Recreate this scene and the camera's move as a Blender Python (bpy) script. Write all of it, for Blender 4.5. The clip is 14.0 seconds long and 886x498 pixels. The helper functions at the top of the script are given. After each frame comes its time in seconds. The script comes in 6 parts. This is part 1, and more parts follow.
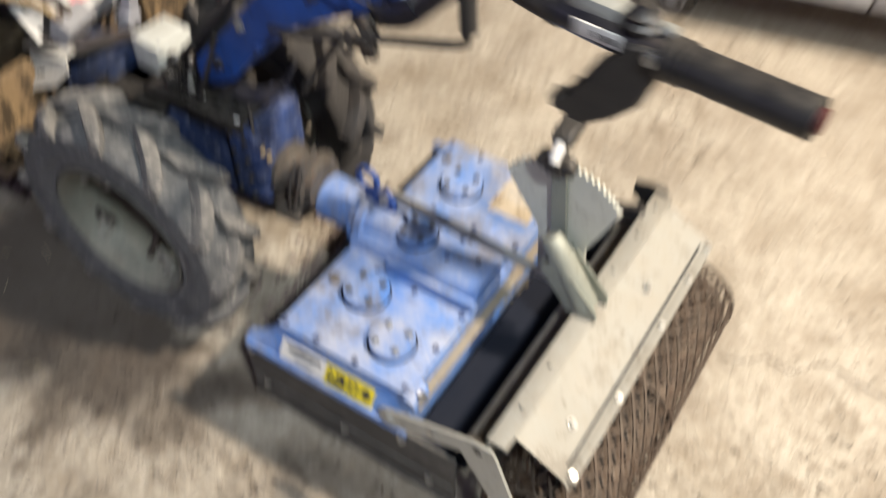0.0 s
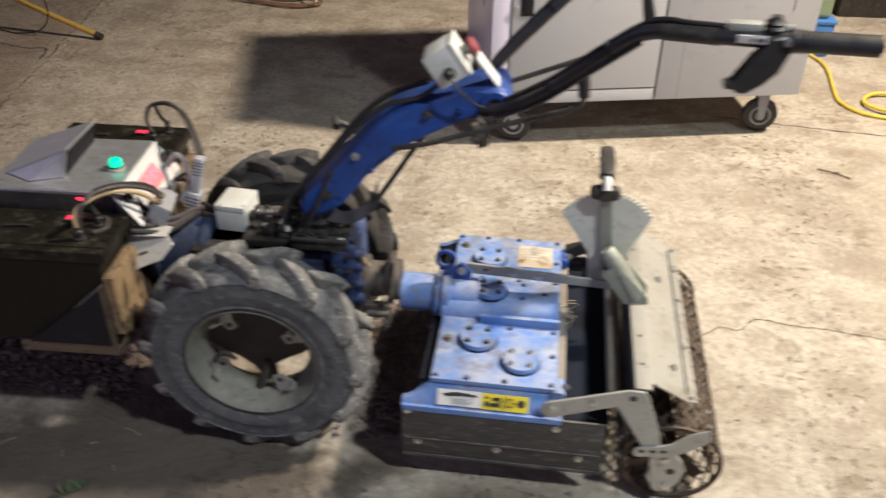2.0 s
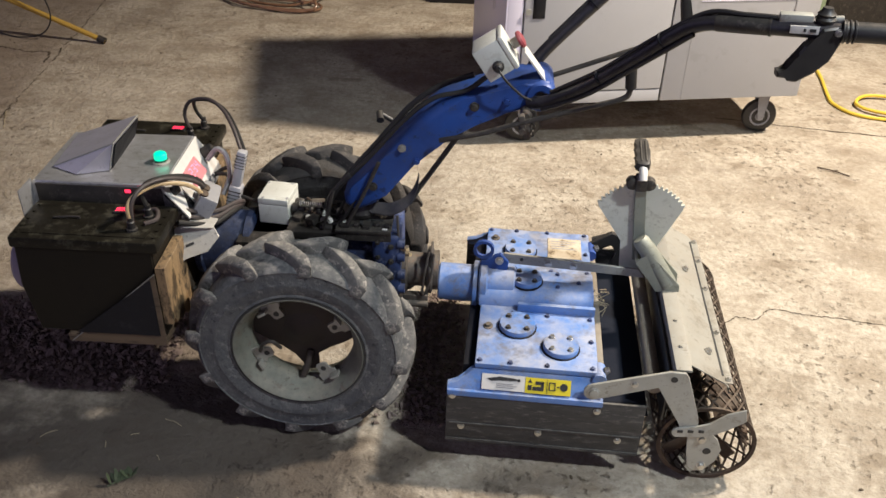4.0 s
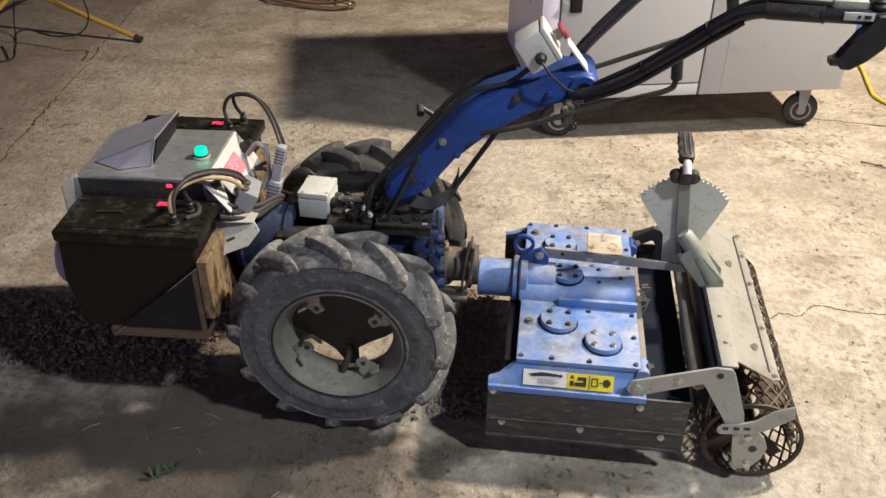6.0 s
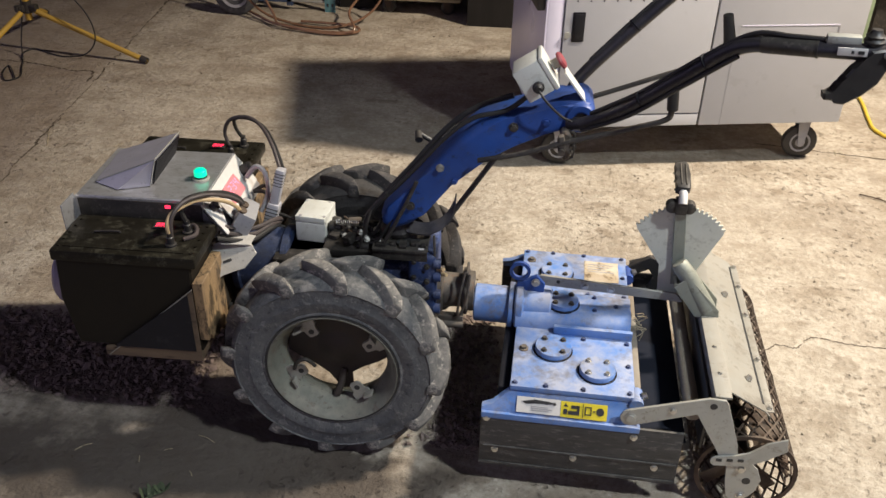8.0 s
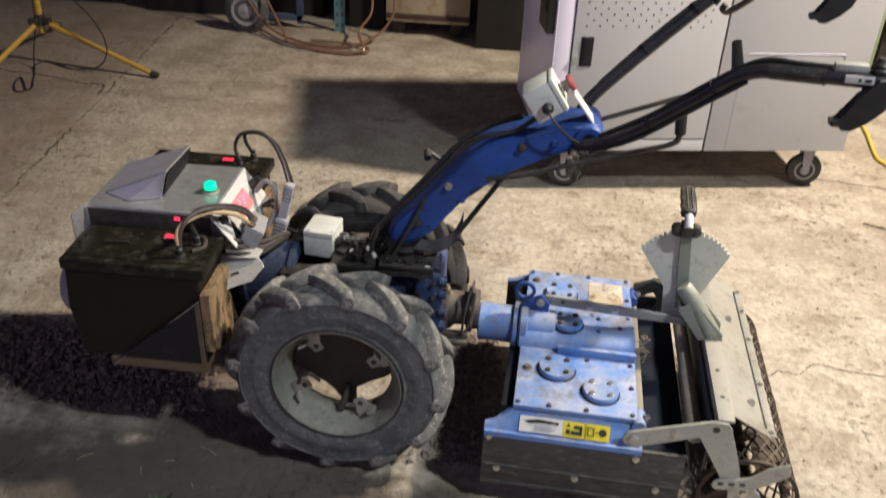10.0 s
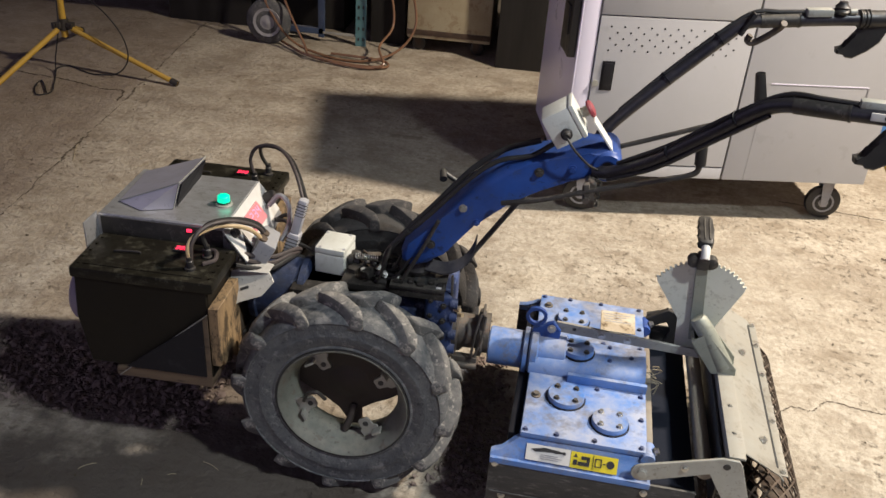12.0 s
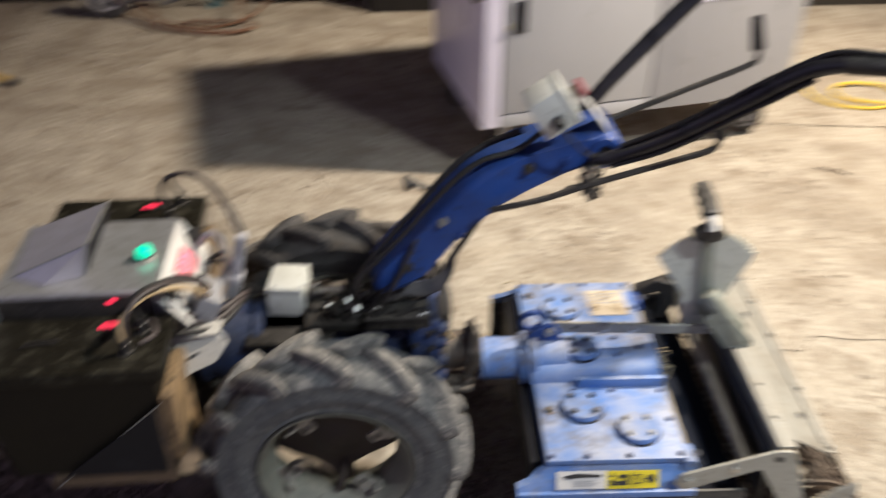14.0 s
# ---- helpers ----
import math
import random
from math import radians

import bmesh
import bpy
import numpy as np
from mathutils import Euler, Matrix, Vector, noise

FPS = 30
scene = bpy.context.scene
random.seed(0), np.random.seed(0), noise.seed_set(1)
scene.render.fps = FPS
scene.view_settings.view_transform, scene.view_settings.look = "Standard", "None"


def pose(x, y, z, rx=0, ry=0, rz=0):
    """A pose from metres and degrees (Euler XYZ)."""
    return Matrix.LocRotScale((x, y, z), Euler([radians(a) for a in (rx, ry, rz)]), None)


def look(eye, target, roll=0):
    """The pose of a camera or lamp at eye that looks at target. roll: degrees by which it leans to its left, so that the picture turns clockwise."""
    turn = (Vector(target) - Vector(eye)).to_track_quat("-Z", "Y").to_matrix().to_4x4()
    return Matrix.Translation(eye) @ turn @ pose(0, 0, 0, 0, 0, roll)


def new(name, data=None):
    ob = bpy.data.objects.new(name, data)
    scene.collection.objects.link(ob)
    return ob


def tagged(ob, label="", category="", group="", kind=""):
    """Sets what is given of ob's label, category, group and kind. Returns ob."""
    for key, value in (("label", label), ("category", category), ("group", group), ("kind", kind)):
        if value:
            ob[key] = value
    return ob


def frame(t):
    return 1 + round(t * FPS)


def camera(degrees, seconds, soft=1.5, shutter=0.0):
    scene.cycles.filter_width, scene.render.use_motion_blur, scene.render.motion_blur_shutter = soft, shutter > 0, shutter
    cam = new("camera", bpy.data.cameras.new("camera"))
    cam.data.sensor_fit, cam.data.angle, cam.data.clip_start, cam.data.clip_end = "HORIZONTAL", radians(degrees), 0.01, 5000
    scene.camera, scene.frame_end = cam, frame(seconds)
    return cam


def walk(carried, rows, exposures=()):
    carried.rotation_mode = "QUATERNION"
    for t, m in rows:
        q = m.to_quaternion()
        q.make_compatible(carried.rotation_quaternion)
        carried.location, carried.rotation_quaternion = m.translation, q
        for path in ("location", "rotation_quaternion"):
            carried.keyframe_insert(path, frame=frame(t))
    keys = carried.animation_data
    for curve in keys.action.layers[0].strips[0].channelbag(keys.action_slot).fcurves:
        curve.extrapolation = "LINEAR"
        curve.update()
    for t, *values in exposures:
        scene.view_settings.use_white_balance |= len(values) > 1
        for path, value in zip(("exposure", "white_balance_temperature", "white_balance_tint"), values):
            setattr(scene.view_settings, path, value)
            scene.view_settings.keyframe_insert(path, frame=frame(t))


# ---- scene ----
cam = camera(53.5, 14.0, shutter=0.9)
PATH = [
    (0, (1.067, -0.688, 1.471), (0.417, 0.466, -0.028), 0.8),
    (0.2, (0.974, -0.86, 1.463), (0.4, 0.498, 0.112), 3.9),
    (0.5, (0.836, -0.97, 1.484), (0.228, 0.362, 0.121), -2.3),
    (0.8, (0.738, -1.151, 1.495), (0.197, 0.321, 0.255), 2.2),
    (1, (0.753, -1.226, 1.508), (0.22, 0.265, 0.287), 0.5),
    (1.5, (0.689, -1.386, 1.562), (0.368, 0.184, 0.366), 1.9),
    (1.9, (0.561, -1.422, 1.547), (0.429, 0.224, 0.418), 2.0),
    (2, (0.522, -1.414, 1.549), (0.394, 0.227, 0.413), 0.7),
    (2.4, (0.397, -1.447, 1.541), (0.274, 0.199, 0.413), 1.2),
    (2.5, (0.381, -1.447, 1.556), (0.278, 0.201, 0.427), 1.8),
    (3, (0.37, -1.477, 1.547), (0.31, 0.17, 0.414), 3.0),
    (5.3, (0.362, -1.502, 1.529), (0.298, 0.177, 0.443), -0.1),
    (5.5, (0.36, -1.499, 1.524), (0.287, 0.172, 0.427), 0.1),
    (6, (0.341, -1.493, 1.522), (0.217, 0.161, 0.405), 0.4),
    (6.5, (0.343, -1.483, 1.52), (0.224, 0.171, 0.402), 0.7),
    (7, (0.347, -1.485, 1.522), (0.257, 0.183, 0.423), 1.3),
    (7.5, (0.35, -1.492, 1.526), (0.247, 0.181, 0.434), 1.4),
    (7.7, (0.356, -1.493, 1.527), (0.23, 0.187, 0.45), 1.0),
    (9.8, (0.345, -1.512, 1.526), (0.205, 0.18, 0.47), 2.6),
    (10, (0.346, -1.511, 1.526), (0.206, 0.199, 0.497), 2.5),
    (10.5, (0.34, -1.505, 1.53), (0.157, 0.217, 0.529), 4.9),
    (11, (0.343, -1.495, 1.531), (0.192, 0.233, 0.535), 4.7),
    (11.5, (0.34, -1.487, 1.53), (0.179, 0.239, 0.532), 4.6),
    (12, (0.342, -1.486, 1.529), (0.171, 0.237, 0.528), 4.2),
    (12.5, (0.349, -1.461, 1.528), (0.25, 0.254, 0.503), 3.1),
    (12.9, (0.341, -1.391, 1.519), (0.277, 0.309, 0.467), 2.4),
    (13, (0.346, -1.366, 1.516), (0.272, 0.325, 0.451), 1.6),
    (13.5, (0.285, -1.19, 1.518), (0.214, 0.514, 0.473), -0.1),
    (13.8, (0.192, -1.151, 1.516), (0.145, 0.477, 0.356), -0.8),
    (14, (0.104, -1.156, 1.53), (0.241, 0.485, 0.395), 0.2),
]
EXPOSURES = ((0.0, 0.08), (0.5, 0.13), (1.5, 0.13), (2.0, 0.06), (3.0, 0.05), (6.0, 0.05), (7.5, 0.02), (10.0, 0.0), (11.0, -0.05), (12.0, -0.03), (13.0, 0.0), (14.0, 0.04))
walk(cam, [(t, look(e, g, r)) for t, e, g, r in PATH], EXPOSURES)

# ---- light ----
world = bpy.data.worlds.new("dusk")
scene.world = world
world.use_nodes = True
world.node_tree.nodes["Background"].inputs[0].default_value = (0.70, 0.63, 1.0, 1)
world.node_tree.nodes["Background"].inputs[1].default_value = 0.38


def shop_lamp(name, eye, target, watts, size, colour, cone):
    """A hanging reflector lamp."""
    data = bpy.data.lights.new(name, "SPOT")
    data.energy, data.color, data.shadow_soft_size = watts, colour, size
    data.spot_size, data.spot_blend = radians(cone), 1.0
    ob = new(name, data)
    ob.matrix_world = look(eye, target)
    return ob


shop_lamp("shop_lamp", (3.07, 1.12, 3.78), (1.30, 1.40, 0), 1555, 0.15, (1.0, 0.875, 0.725), 88)
shop_lamp("shop_lamp", (3.25, -2.05, 5.05), (1.00, -0.20, 0), 1030, 0.15, (0.84, 0.92, 0.97), 46)
scene.view_settings.exposure = 0.0

# ---- materials ----
MATS = {}


def surface(name, c1, c2, rough=(0.5, 0.75), metal=0.0, scale=6.0, fine=70.0, bump=0.15, dust=0.0,
            dust_colour=(0.30, 0.25, 0.19), spots=0.0, spot_colour=(0.05, 0.045, 0.04), stretch=(1, 1, 1), clear=0.0,
            dust_range=(0.3, 0.62), chips=0.0, chip_colour=(0.3, 0.28, 0.24), chip_scale=3.0, chip_at=(0.55, 0.59), spec=0.5):
    """A worn surface: two colours in patches and grain, dust that lies on upward faces, dark spots, chips, fine relief."""
    if name in MATS:
        return MATS[name]
    m = bpy.data.materials.new(name)
    m.use_nodes = True
    nt = m.node_tree
    n, link = nt.nodes, nt.links.new
    out = n["Principled BSDF"]
    co = n.new("ShaderNodeTexCoord")
    mp = n.new("ShaderNodeMapping")
    mp.inputs["Scale"].default_value = stretch
    link(co.outputs["Object"], mp.inputs["Vector"])

    def tex(s, detail, rough_=0.6):
        t = n.new("ShaderNodeTexNoise")
        t.inputs["Scale"].default_value, t.inputs["Detail"].default_value, t.inputs["Roughness"].default_value = s, detail, rough_
        link(mp.outputs[0], t.inputs["Vector"])
        return t

    def ramp(src, lo, hi):
        r = n.new("ShaderNodeMapRange")
        r.inputs["From Min"].default_value, r.inputs["From Max"].default_value = lo, hi
        r.clamp = True
        link(src, r.inputs["Value"])
        return r.outputs[0]

    def mix(fac, a, b):
        x = n.new("ShaderNodeMix")
        x.data_type = "RGBA"
        for src, i in ((fac, 0), (a, 6), (b, 7)):
            if isinstance(src, tuple):
                x.inputs[i].default_value = (*src, 1)
            elif isinstance(src, (int, float)):
                x.inputs[i].default_value = src
            else:
                link(src, x.inputs[i])
        return x.outputs[2]

    def math_(op, a, b):
        x = n.new("ShaderNodeMath")
        x.operation = op
        for i, src in enumerate((a, b)):
            if isinstance(src, (int, float)):
                x.inputs[i].default_value = src
            else:
                link(src, x.inputs[i])
        return x.outputs[0]

    big, small = tex(scale, 5), tex(fine, 4, 0.7)
    patch = math_("ADD", math_("MULTIPLY", ramp(big.outputs[0], 0.35, 0.68), 0.7), math_("MULTIPLY", small.outputs[0], 0.4))
    colour = mix(patch, c1, c2)
    if dust:
        geo = n.new("ShaderNodeNewGeometry")
        sep = n.new("ShaderNodeSeparateXYZ")
        link(geo.outputs["Normal"], sep.inputs[0])
        up = ramp(sep.outputs[2], 0.1, 0.95)
        layer = tex(scale * 1.7, 7, 0.72)
        d = math_("MULTIPLY", math_("ADD", math_("MULTIPLY", up, 0.75), 0.25), ramp(layer.outputs[0], *dust_range))
        colour = mix(math_("MULTIPLY", d, dust), colour, dust_colour)
    if spots:
        sp = tex(scale * 5, 3)
        colour = mix(math_("MULTIPLY", ramp(sp.outputs[0], 0.62, 0.7), spots), colour, spot_colour)
    if chips:
        ch = tex(scale * chip_scale, 9, 0.8)
        colour = mix(math_("MULTIPLY", ramp(ch.outputs[0], *chip_at), chips), colour, chip_colour)
    link(colour, out.inputs["Base Color"])
    r = n.new("ShaderNodeMapRange")
    r.inputs["To Min"].default_value, r.inputs["To Max"].default_value = rough
    link(patch, r.inputs["Value"])
    link(r.outputs[0], out.inputs["Roughness"])
    out.inputs["Metallic"].default_value = metal
    out.inputs["Coat Weight"].default_value = clear
    out.inputs["Specular IOR Level"].default_value = spec
    b = n.new("ShaderNodeBump")
    b.inputs["Strength"].default_value, b.inputs["Distance"].default_value = bump, 0.004
    link(math_("ADD", small.outputs[0], big.outputs[0]), b.inputs["Height"])
    link(b.outputs[0], out.inputs["Normal"])
    MATS[name] = m
    return m


def glow(name, colour, strength):
    m = bpy.data.materials.new(name)
    m.use_nodes = True
    p = m.node_tree.nodes["Principled BSDF"]
    p.inputs["Base Color"].default_value = (*[c * 0.6 for c in colour], 1)
    p.inputs["Roughness"].default_value = 0.3
    p.inputs["Emission Color"].default_value = (*colour, 1)
    p.inputs["Emission Strength"].default_value = strength
    return m


def concrete():
    """Dusty tan barn floor: broad stains, trowel streaks, pocks and fine grit."""
    m = bpy.data.materials.new("barn_concrete")
    m.use_nodes = True
    nt = m.node_tree
    n, link = nt.nodes, nt.links.new
    out = n["Principled BSDF"]
    co = n.new("ShaderNodeTexCoord")

    def mapped(s, turn=0.12):
        mp = n.new("ShaderNodeMapping")
        mp.inputs["Scale"].default_value = s
        mp.inputs["Rotation"].default_value = (0, 0, turn)
        link(co.outputs["Object"], mp.inputs["Vector"])
        return mp.outputs[0]

    def noise_(s, detail, stretch=(1, 1, 1), rough=0.6):
        t = n.new("ShaderNodeTexNoise")
        t.inputs["Scale"].default_value, t.inputs["Detail"].default_value, t.inputs["Roughness"].default_value = s, detail, rough
        link(mapped(stretch), t.inputs["Vector"])
        return t.outputs[0]

    def ramp(src, lo, hi, a=0.0, b=1.0):
        r = n.new("ShaderNodeMapRange")
        for key, v in (("From Min", lo), ("From Max", hi), ("To Min", a), ("To Max", b)):
            r.inputs[key].default_value = v
        link(src, r.inputs["Value"])
        return r.outputs[0]

    def mix(fac, a, b, mode="MIX"):
        x = n.new("ShaderNodeMix")
        x.data_type, x.blend_type = "RGBA", mode
        link(fac, x.inputs[0])
        for src, i in ((a, 6), (b, 7)):
            if isinstance(src, tuple):
                x.inputs[i].default_value = (*src, 1)
            else:
                link(src, x.inputs[i])
        return x.outputs[2]

    broad = noise_(1.1, 4, (0.7, 1.2, 1))
    patchy = noise_(6.5, 8, (0.95, 1.1, 1), 0.66)
    dab = noise_(10, 4, (0.95, 1.1, 1), 0.5)
    grain = noise_(46, 6, (1, 1, 1), 0.68)
    pit = noise_(44, 5, (1, 1, 1), 0.6)
    where = noise_(2.6, 4)
    col = mix(ramp(broad, 0.32, 0.7), (0.40, 0.345, 0.270), (0.51, 0.452, 0.368))
    col = mix(ramp(noise_(2.9, 6, (0.85, 1.1, 1), 0.62), 0.49, 0.66, 0, 0.65), col, (0.235, 0.19, 0.145))
    col = mix(ramp(patchy, 0.47, 0.64, 0, 0.7), col, (0.285, 0.230, 0.168))
    col = mix(ramp(patchy, 0.30, 0.46, 0.5, 0), col, (0.60, 0.54, 0.445))
    col = mix(ramp(grain, 0.46, 0.70, 0, 0.7), col, (0.24, 0.195, 0.14))
    col = mix(ramp(grain, 0.28, 0.42, 0.45, 0), col, (0.68, 0.62, 0.52))

    def both_of(a, b):
        k = n.new("ShaderNodeMath")
        k.operation = "MULTIPLY"
        link(a, k.inputs[0])
        link(b, k.inputs[1])
        return k.outputs[0]

    col = mix(both_of(ramp(dab, 0.585, 0.64, 0, 0.62), ramp(where, 0.42, 0.54)), col, (0.22, 0.172, 0.12))
    pits = both_of(ramp(pit, 0.580, 0.66, 0, 0.75), ramp(where, 0.44, 0.60, 0.0, 1.0))
    col = mix(pits, col, (0.165, 0.125, 0.085))
    # the older, browner slab beyond the joint
    line = n.new("ShaderNodeVectorMath")
    line.operation = "DOT_PRODUCT"
    link(co.outputs["Object"], line.inputs[0])
    line.inputs[1].default_value = (1.0, 0.077, 0.0)
    col = mix(ramp(line.outputs["Value"], -1.43, -1.36, 0.48, 0.0), col, (0.205, 0.152, 0.112))
    # oil and soil stain beside the machine, darkened further to stand for its shadow
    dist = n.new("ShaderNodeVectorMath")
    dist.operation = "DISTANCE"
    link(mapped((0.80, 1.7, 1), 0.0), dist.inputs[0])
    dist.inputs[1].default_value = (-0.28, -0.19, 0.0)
    stain_and_shade = n.new("ShaderNodeMath")
    stain_and_shade.operation = "ADD"
    link(dist.outputs["Value"], stain_and_shade.inputs[0])
    link(ramp(noise_(3.0, 6, (1, 1, 1), 0.65), 0.3, 0.7, 0.24, -0.24), stain_and_shade.inputs[1])
    col = mix(ramp(stain_and_shade.outputs[0], 0.30, 0.52, 0.90, 0.0), col, (0.070, 0.056, 0.045))
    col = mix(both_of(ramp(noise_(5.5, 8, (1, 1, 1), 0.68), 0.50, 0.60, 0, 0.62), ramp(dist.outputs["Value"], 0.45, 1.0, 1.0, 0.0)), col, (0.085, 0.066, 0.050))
    # soil trodden into the floor under the machine; the brown also carries its shadow band
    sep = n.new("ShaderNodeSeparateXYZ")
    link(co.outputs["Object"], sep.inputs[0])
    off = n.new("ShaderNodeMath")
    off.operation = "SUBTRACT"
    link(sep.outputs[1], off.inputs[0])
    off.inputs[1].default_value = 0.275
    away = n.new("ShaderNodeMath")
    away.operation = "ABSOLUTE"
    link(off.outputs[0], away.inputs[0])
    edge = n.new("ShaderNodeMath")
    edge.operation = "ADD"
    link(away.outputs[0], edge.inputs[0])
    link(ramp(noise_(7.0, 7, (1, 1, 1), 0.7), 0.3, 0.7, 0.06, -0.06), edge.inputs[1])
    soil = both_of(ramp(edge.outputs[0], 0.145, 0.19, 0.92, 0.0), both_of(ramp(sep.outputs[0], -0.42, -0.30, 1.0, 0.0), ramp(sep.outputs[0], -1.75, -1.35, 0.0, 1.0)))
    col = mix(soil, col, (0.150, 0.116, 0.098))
    link(col, out.inputs["Base Color"])
    out.inputs["Roughness"].default_value = 0.88
    add = n.new("ShaderNodeMath")
    add.operation = "SUBTRACT"
    both = n.new("ShaderNodeMath")
    both.operation = "ADD"
    link(grain, both.inputs[0])
    link(ramp(patchy, 0.3, 0.7, 1.3, 0.0), both.inputs[1])
    link(both.outputs[0], add.inputs[0])
    link(pits, add.inputs[1])
    b = n.new("ShaderNodeBump")
    b.inputs["Strength"].default_value, b.inputs["Distance"].default_value = 0.8, 0.010
    link(add.outputs[0], b.inputs["Height"])
    link(b.outputs[0], out.inputs["Normal"])
    return m


DUST = (0.34, 0.29, 0.225)
BLUE = surface("harrow_blue_paint", (0.060, 0.180, 0.52), (0.11, 0.230, 0.52), (0.38, 0.55), scale=7, dust=0.82, dust_colour=(0.42, 0.425, 0.475), bump=0.10, dust_range=(0.36, 0.64), spots=0.35, spot_colour=(0.10, 0.10, 0.13), chips=0.75, chip_colour=(0.17, 0.165, 0.175), chip_scale=1.3, chip_at=(0.50, 0.60))
DEEP_BLUE = surface("column_blue_paint", (0.014, 0.080, 0.36), (0.009, 0.045, 0.21), (0.38, 0.55), scale=9, dust=0.10, dust_colour=DUST, spots=0.6, spot_colour=(0.008, 0.010, 0.02), bump=0.08, chips=0.35, chip_colour=(0.05, 0.06, 0.09))
GEAR_BLUE = surface("dirty_blue_casting", (0.028, 0.066, 0.22), (0.010, 0.014, 0.032), (0.45, 0.7), scale=16, dust=0.40, dust_colour=(0.15, 0.14, 0.15), spots=0.95, spot_colour=(0.010, 0.010, 0.011), chips=0.6, chip_colour=(0.20, 0.22, 0.31), chip_at=(0.535, 0.59), bump=0.3)
MOTOR_BLUE = surface("dark_dirty_motor_paint", (0.014, 0.036, 0.115), (0.008, 0.010, 0.020), (0.45, 0.7), scale=14, dust=0.3, dust_colour=(0.10, 0.10, 0.11), spots=0.9, spot_colour=(0.008, 0.008, 0.009), chips=0.3, chip_colour=(0.12, 0.14, 0.20), bump=0.3)
RUBBER = surface("dusty_tyre_rubber", (0.052, 0.055, 0.062), (0.108, 0.111, 0.112), (0.75, 0.95), scale=12, fine=90, bump=0.8, dust=0.7, dust_colour=(0.26, 0.25, 0.235), dust_range=(0.44, 0.60), spots=0.7, spot_colour=(0.022, 0.022, 0.026), chips=0.55, chip_colour=(0.25, 0.24, 0.23), chip_at=(0.54, 0.60))
BAR = surface("dusty_tread_rubber", (0.048, 0.049, 0.054), (0.130, 0.128, 0.122), (0.75, 0.95), scale=14, fine=110, bump=0.5, dust=0.62, dust_colour=(0.40, 0.365, 0.315), dust_range=(0.38, 0.60), spots=0.55, spot_colour=(0.03, 0.03, 0.03), chips=0.6, chip_colour=(0.46, 0.42, 0.37), chip_at=(0.53, 0.59))
# far wheel's rubber: darker copies with its shade put into the colour
BAR_SHADED = surface("shaded_tread_rubber", (0.024, 0.023, 0.025), (0.058, 0.054, 0.052), (0.7, 0.9), scale=14, fine=110, bump=0.5, dust=0.36, dust_colour=(0.17, 0.15, 0.13), dust_range=(0.42, 0.62), spots=0.5, spot_colour=(0.02, 0.02, 0.02), chips=0.4, chip_colour=(0.24, 0.21, 0.18), chip_at=(0.55, 0.60))
RUBBER_SHADED = surface("shaded_tyre_rubber", (0.020, 0.020, 0.022), (0.050, 0.048, 0.046), (0.7, 0.9), scale=12, fine=90, bump=0.7, dust=0.35, dust_colour=(0.13, 0.115, 0.10), spots=0.5, spot_colour=(0.012, 0.012, 0.012))
GREASE = surface("black_grease_and_dirt", (0.010, 0.0095, 0.009), (0.026, 0.023, 0.020), (0.35, 0.7), scale=25, dust=0.2, dust_colour=(0.10, 0.085, 0.07), chips=0.35, chip_colour=(0.16, 0.14, 0.12))
RIM = surface("dusty_rim_paint", (0.175, 0.190, 0.160), (0.10, 0.104, 0.086), (0.5, 0.75), scale=12, dust=0.6, dust_colour=(0.36, 0.32, 0.25), spots=0.6, spot_colour=(0.06, 0.05, 0.04), chips=0.4, chip_colour=(0.13, 0.08, 0.06))
SKIRT = surface("dirty_black_rubber_sheet", (0.015, 0.015, 0.016), (0.042, 0.041, 0.040), (0.5, 0.75), scale=7, dust=0.6, dust_colour=(0.20, 0.185, 0.160), bump=0.3, stretch=(1, 1, 4), chips=0.5, chip_colour=(0.17, 0.16, 0.145), spots=0.4, spot_colour=(0.006, 0.006, 0.006))
ZINC = surface("galvanised_steel", (0.36, 0.365, 0.335), (0.47, 0.475, 0.435), (0.45, 0.65), metal=0.35, scale=16, dust=0.6, dust_colour=(0.37, 0.33, 0.265), bump=0.10, spots=0.35, spot_colour=(0.16, 0.13, 0.09), chips=0.4, chip_colour=(0.22, 0.20, 0.16))
ZINC_DUSTY = surface("dusty_galvanised_sheet", (0.27, 0.265, 0.24), (0.36, 0.35, 0.31), (0.5, 0.75), metal=0.25, scale=8, dust=0.85, dust_colour=(0.30, 0.272, 0.222), spots=0.55, spot_colour=(0.16, 0.13, 0.10), bump=0.14, chips=0.6, chip_colour=(0.19, 0.165, 0.13), chip_scale=1.5, chip_at=(0.52, 0.60))
QUAD = surface("dusty_green_grey_plate", (0.25, 0.27, 0.23), (0.32, 0.335, 0.285), (0.45, 0.65), metal=0.3, scale=14, dust=0.55, dust_colour=(0.34, 0.315, 0.25), spots=0.5, spot_colour=(0.10, 0.09, 0.07), chips=0.35, chip_colour=(0.17, 0.155, 0.12), bump=0.08)
QUAD_LIGHT = surface("dusty_pale_plate", (0.56, 0.57, 0.50), (0.64, 0.64, 0.565), (0.5, 0.7), metal=0.1, scale=14, dust=0.5, dust_colour=(0.46, 0.43, 0.355), spots=0.4, spot_colour=(0.16, 0.145, 0.11), chips=0.35, chip_colour=(0.27, 0.25, 0.20), bump=0.08)
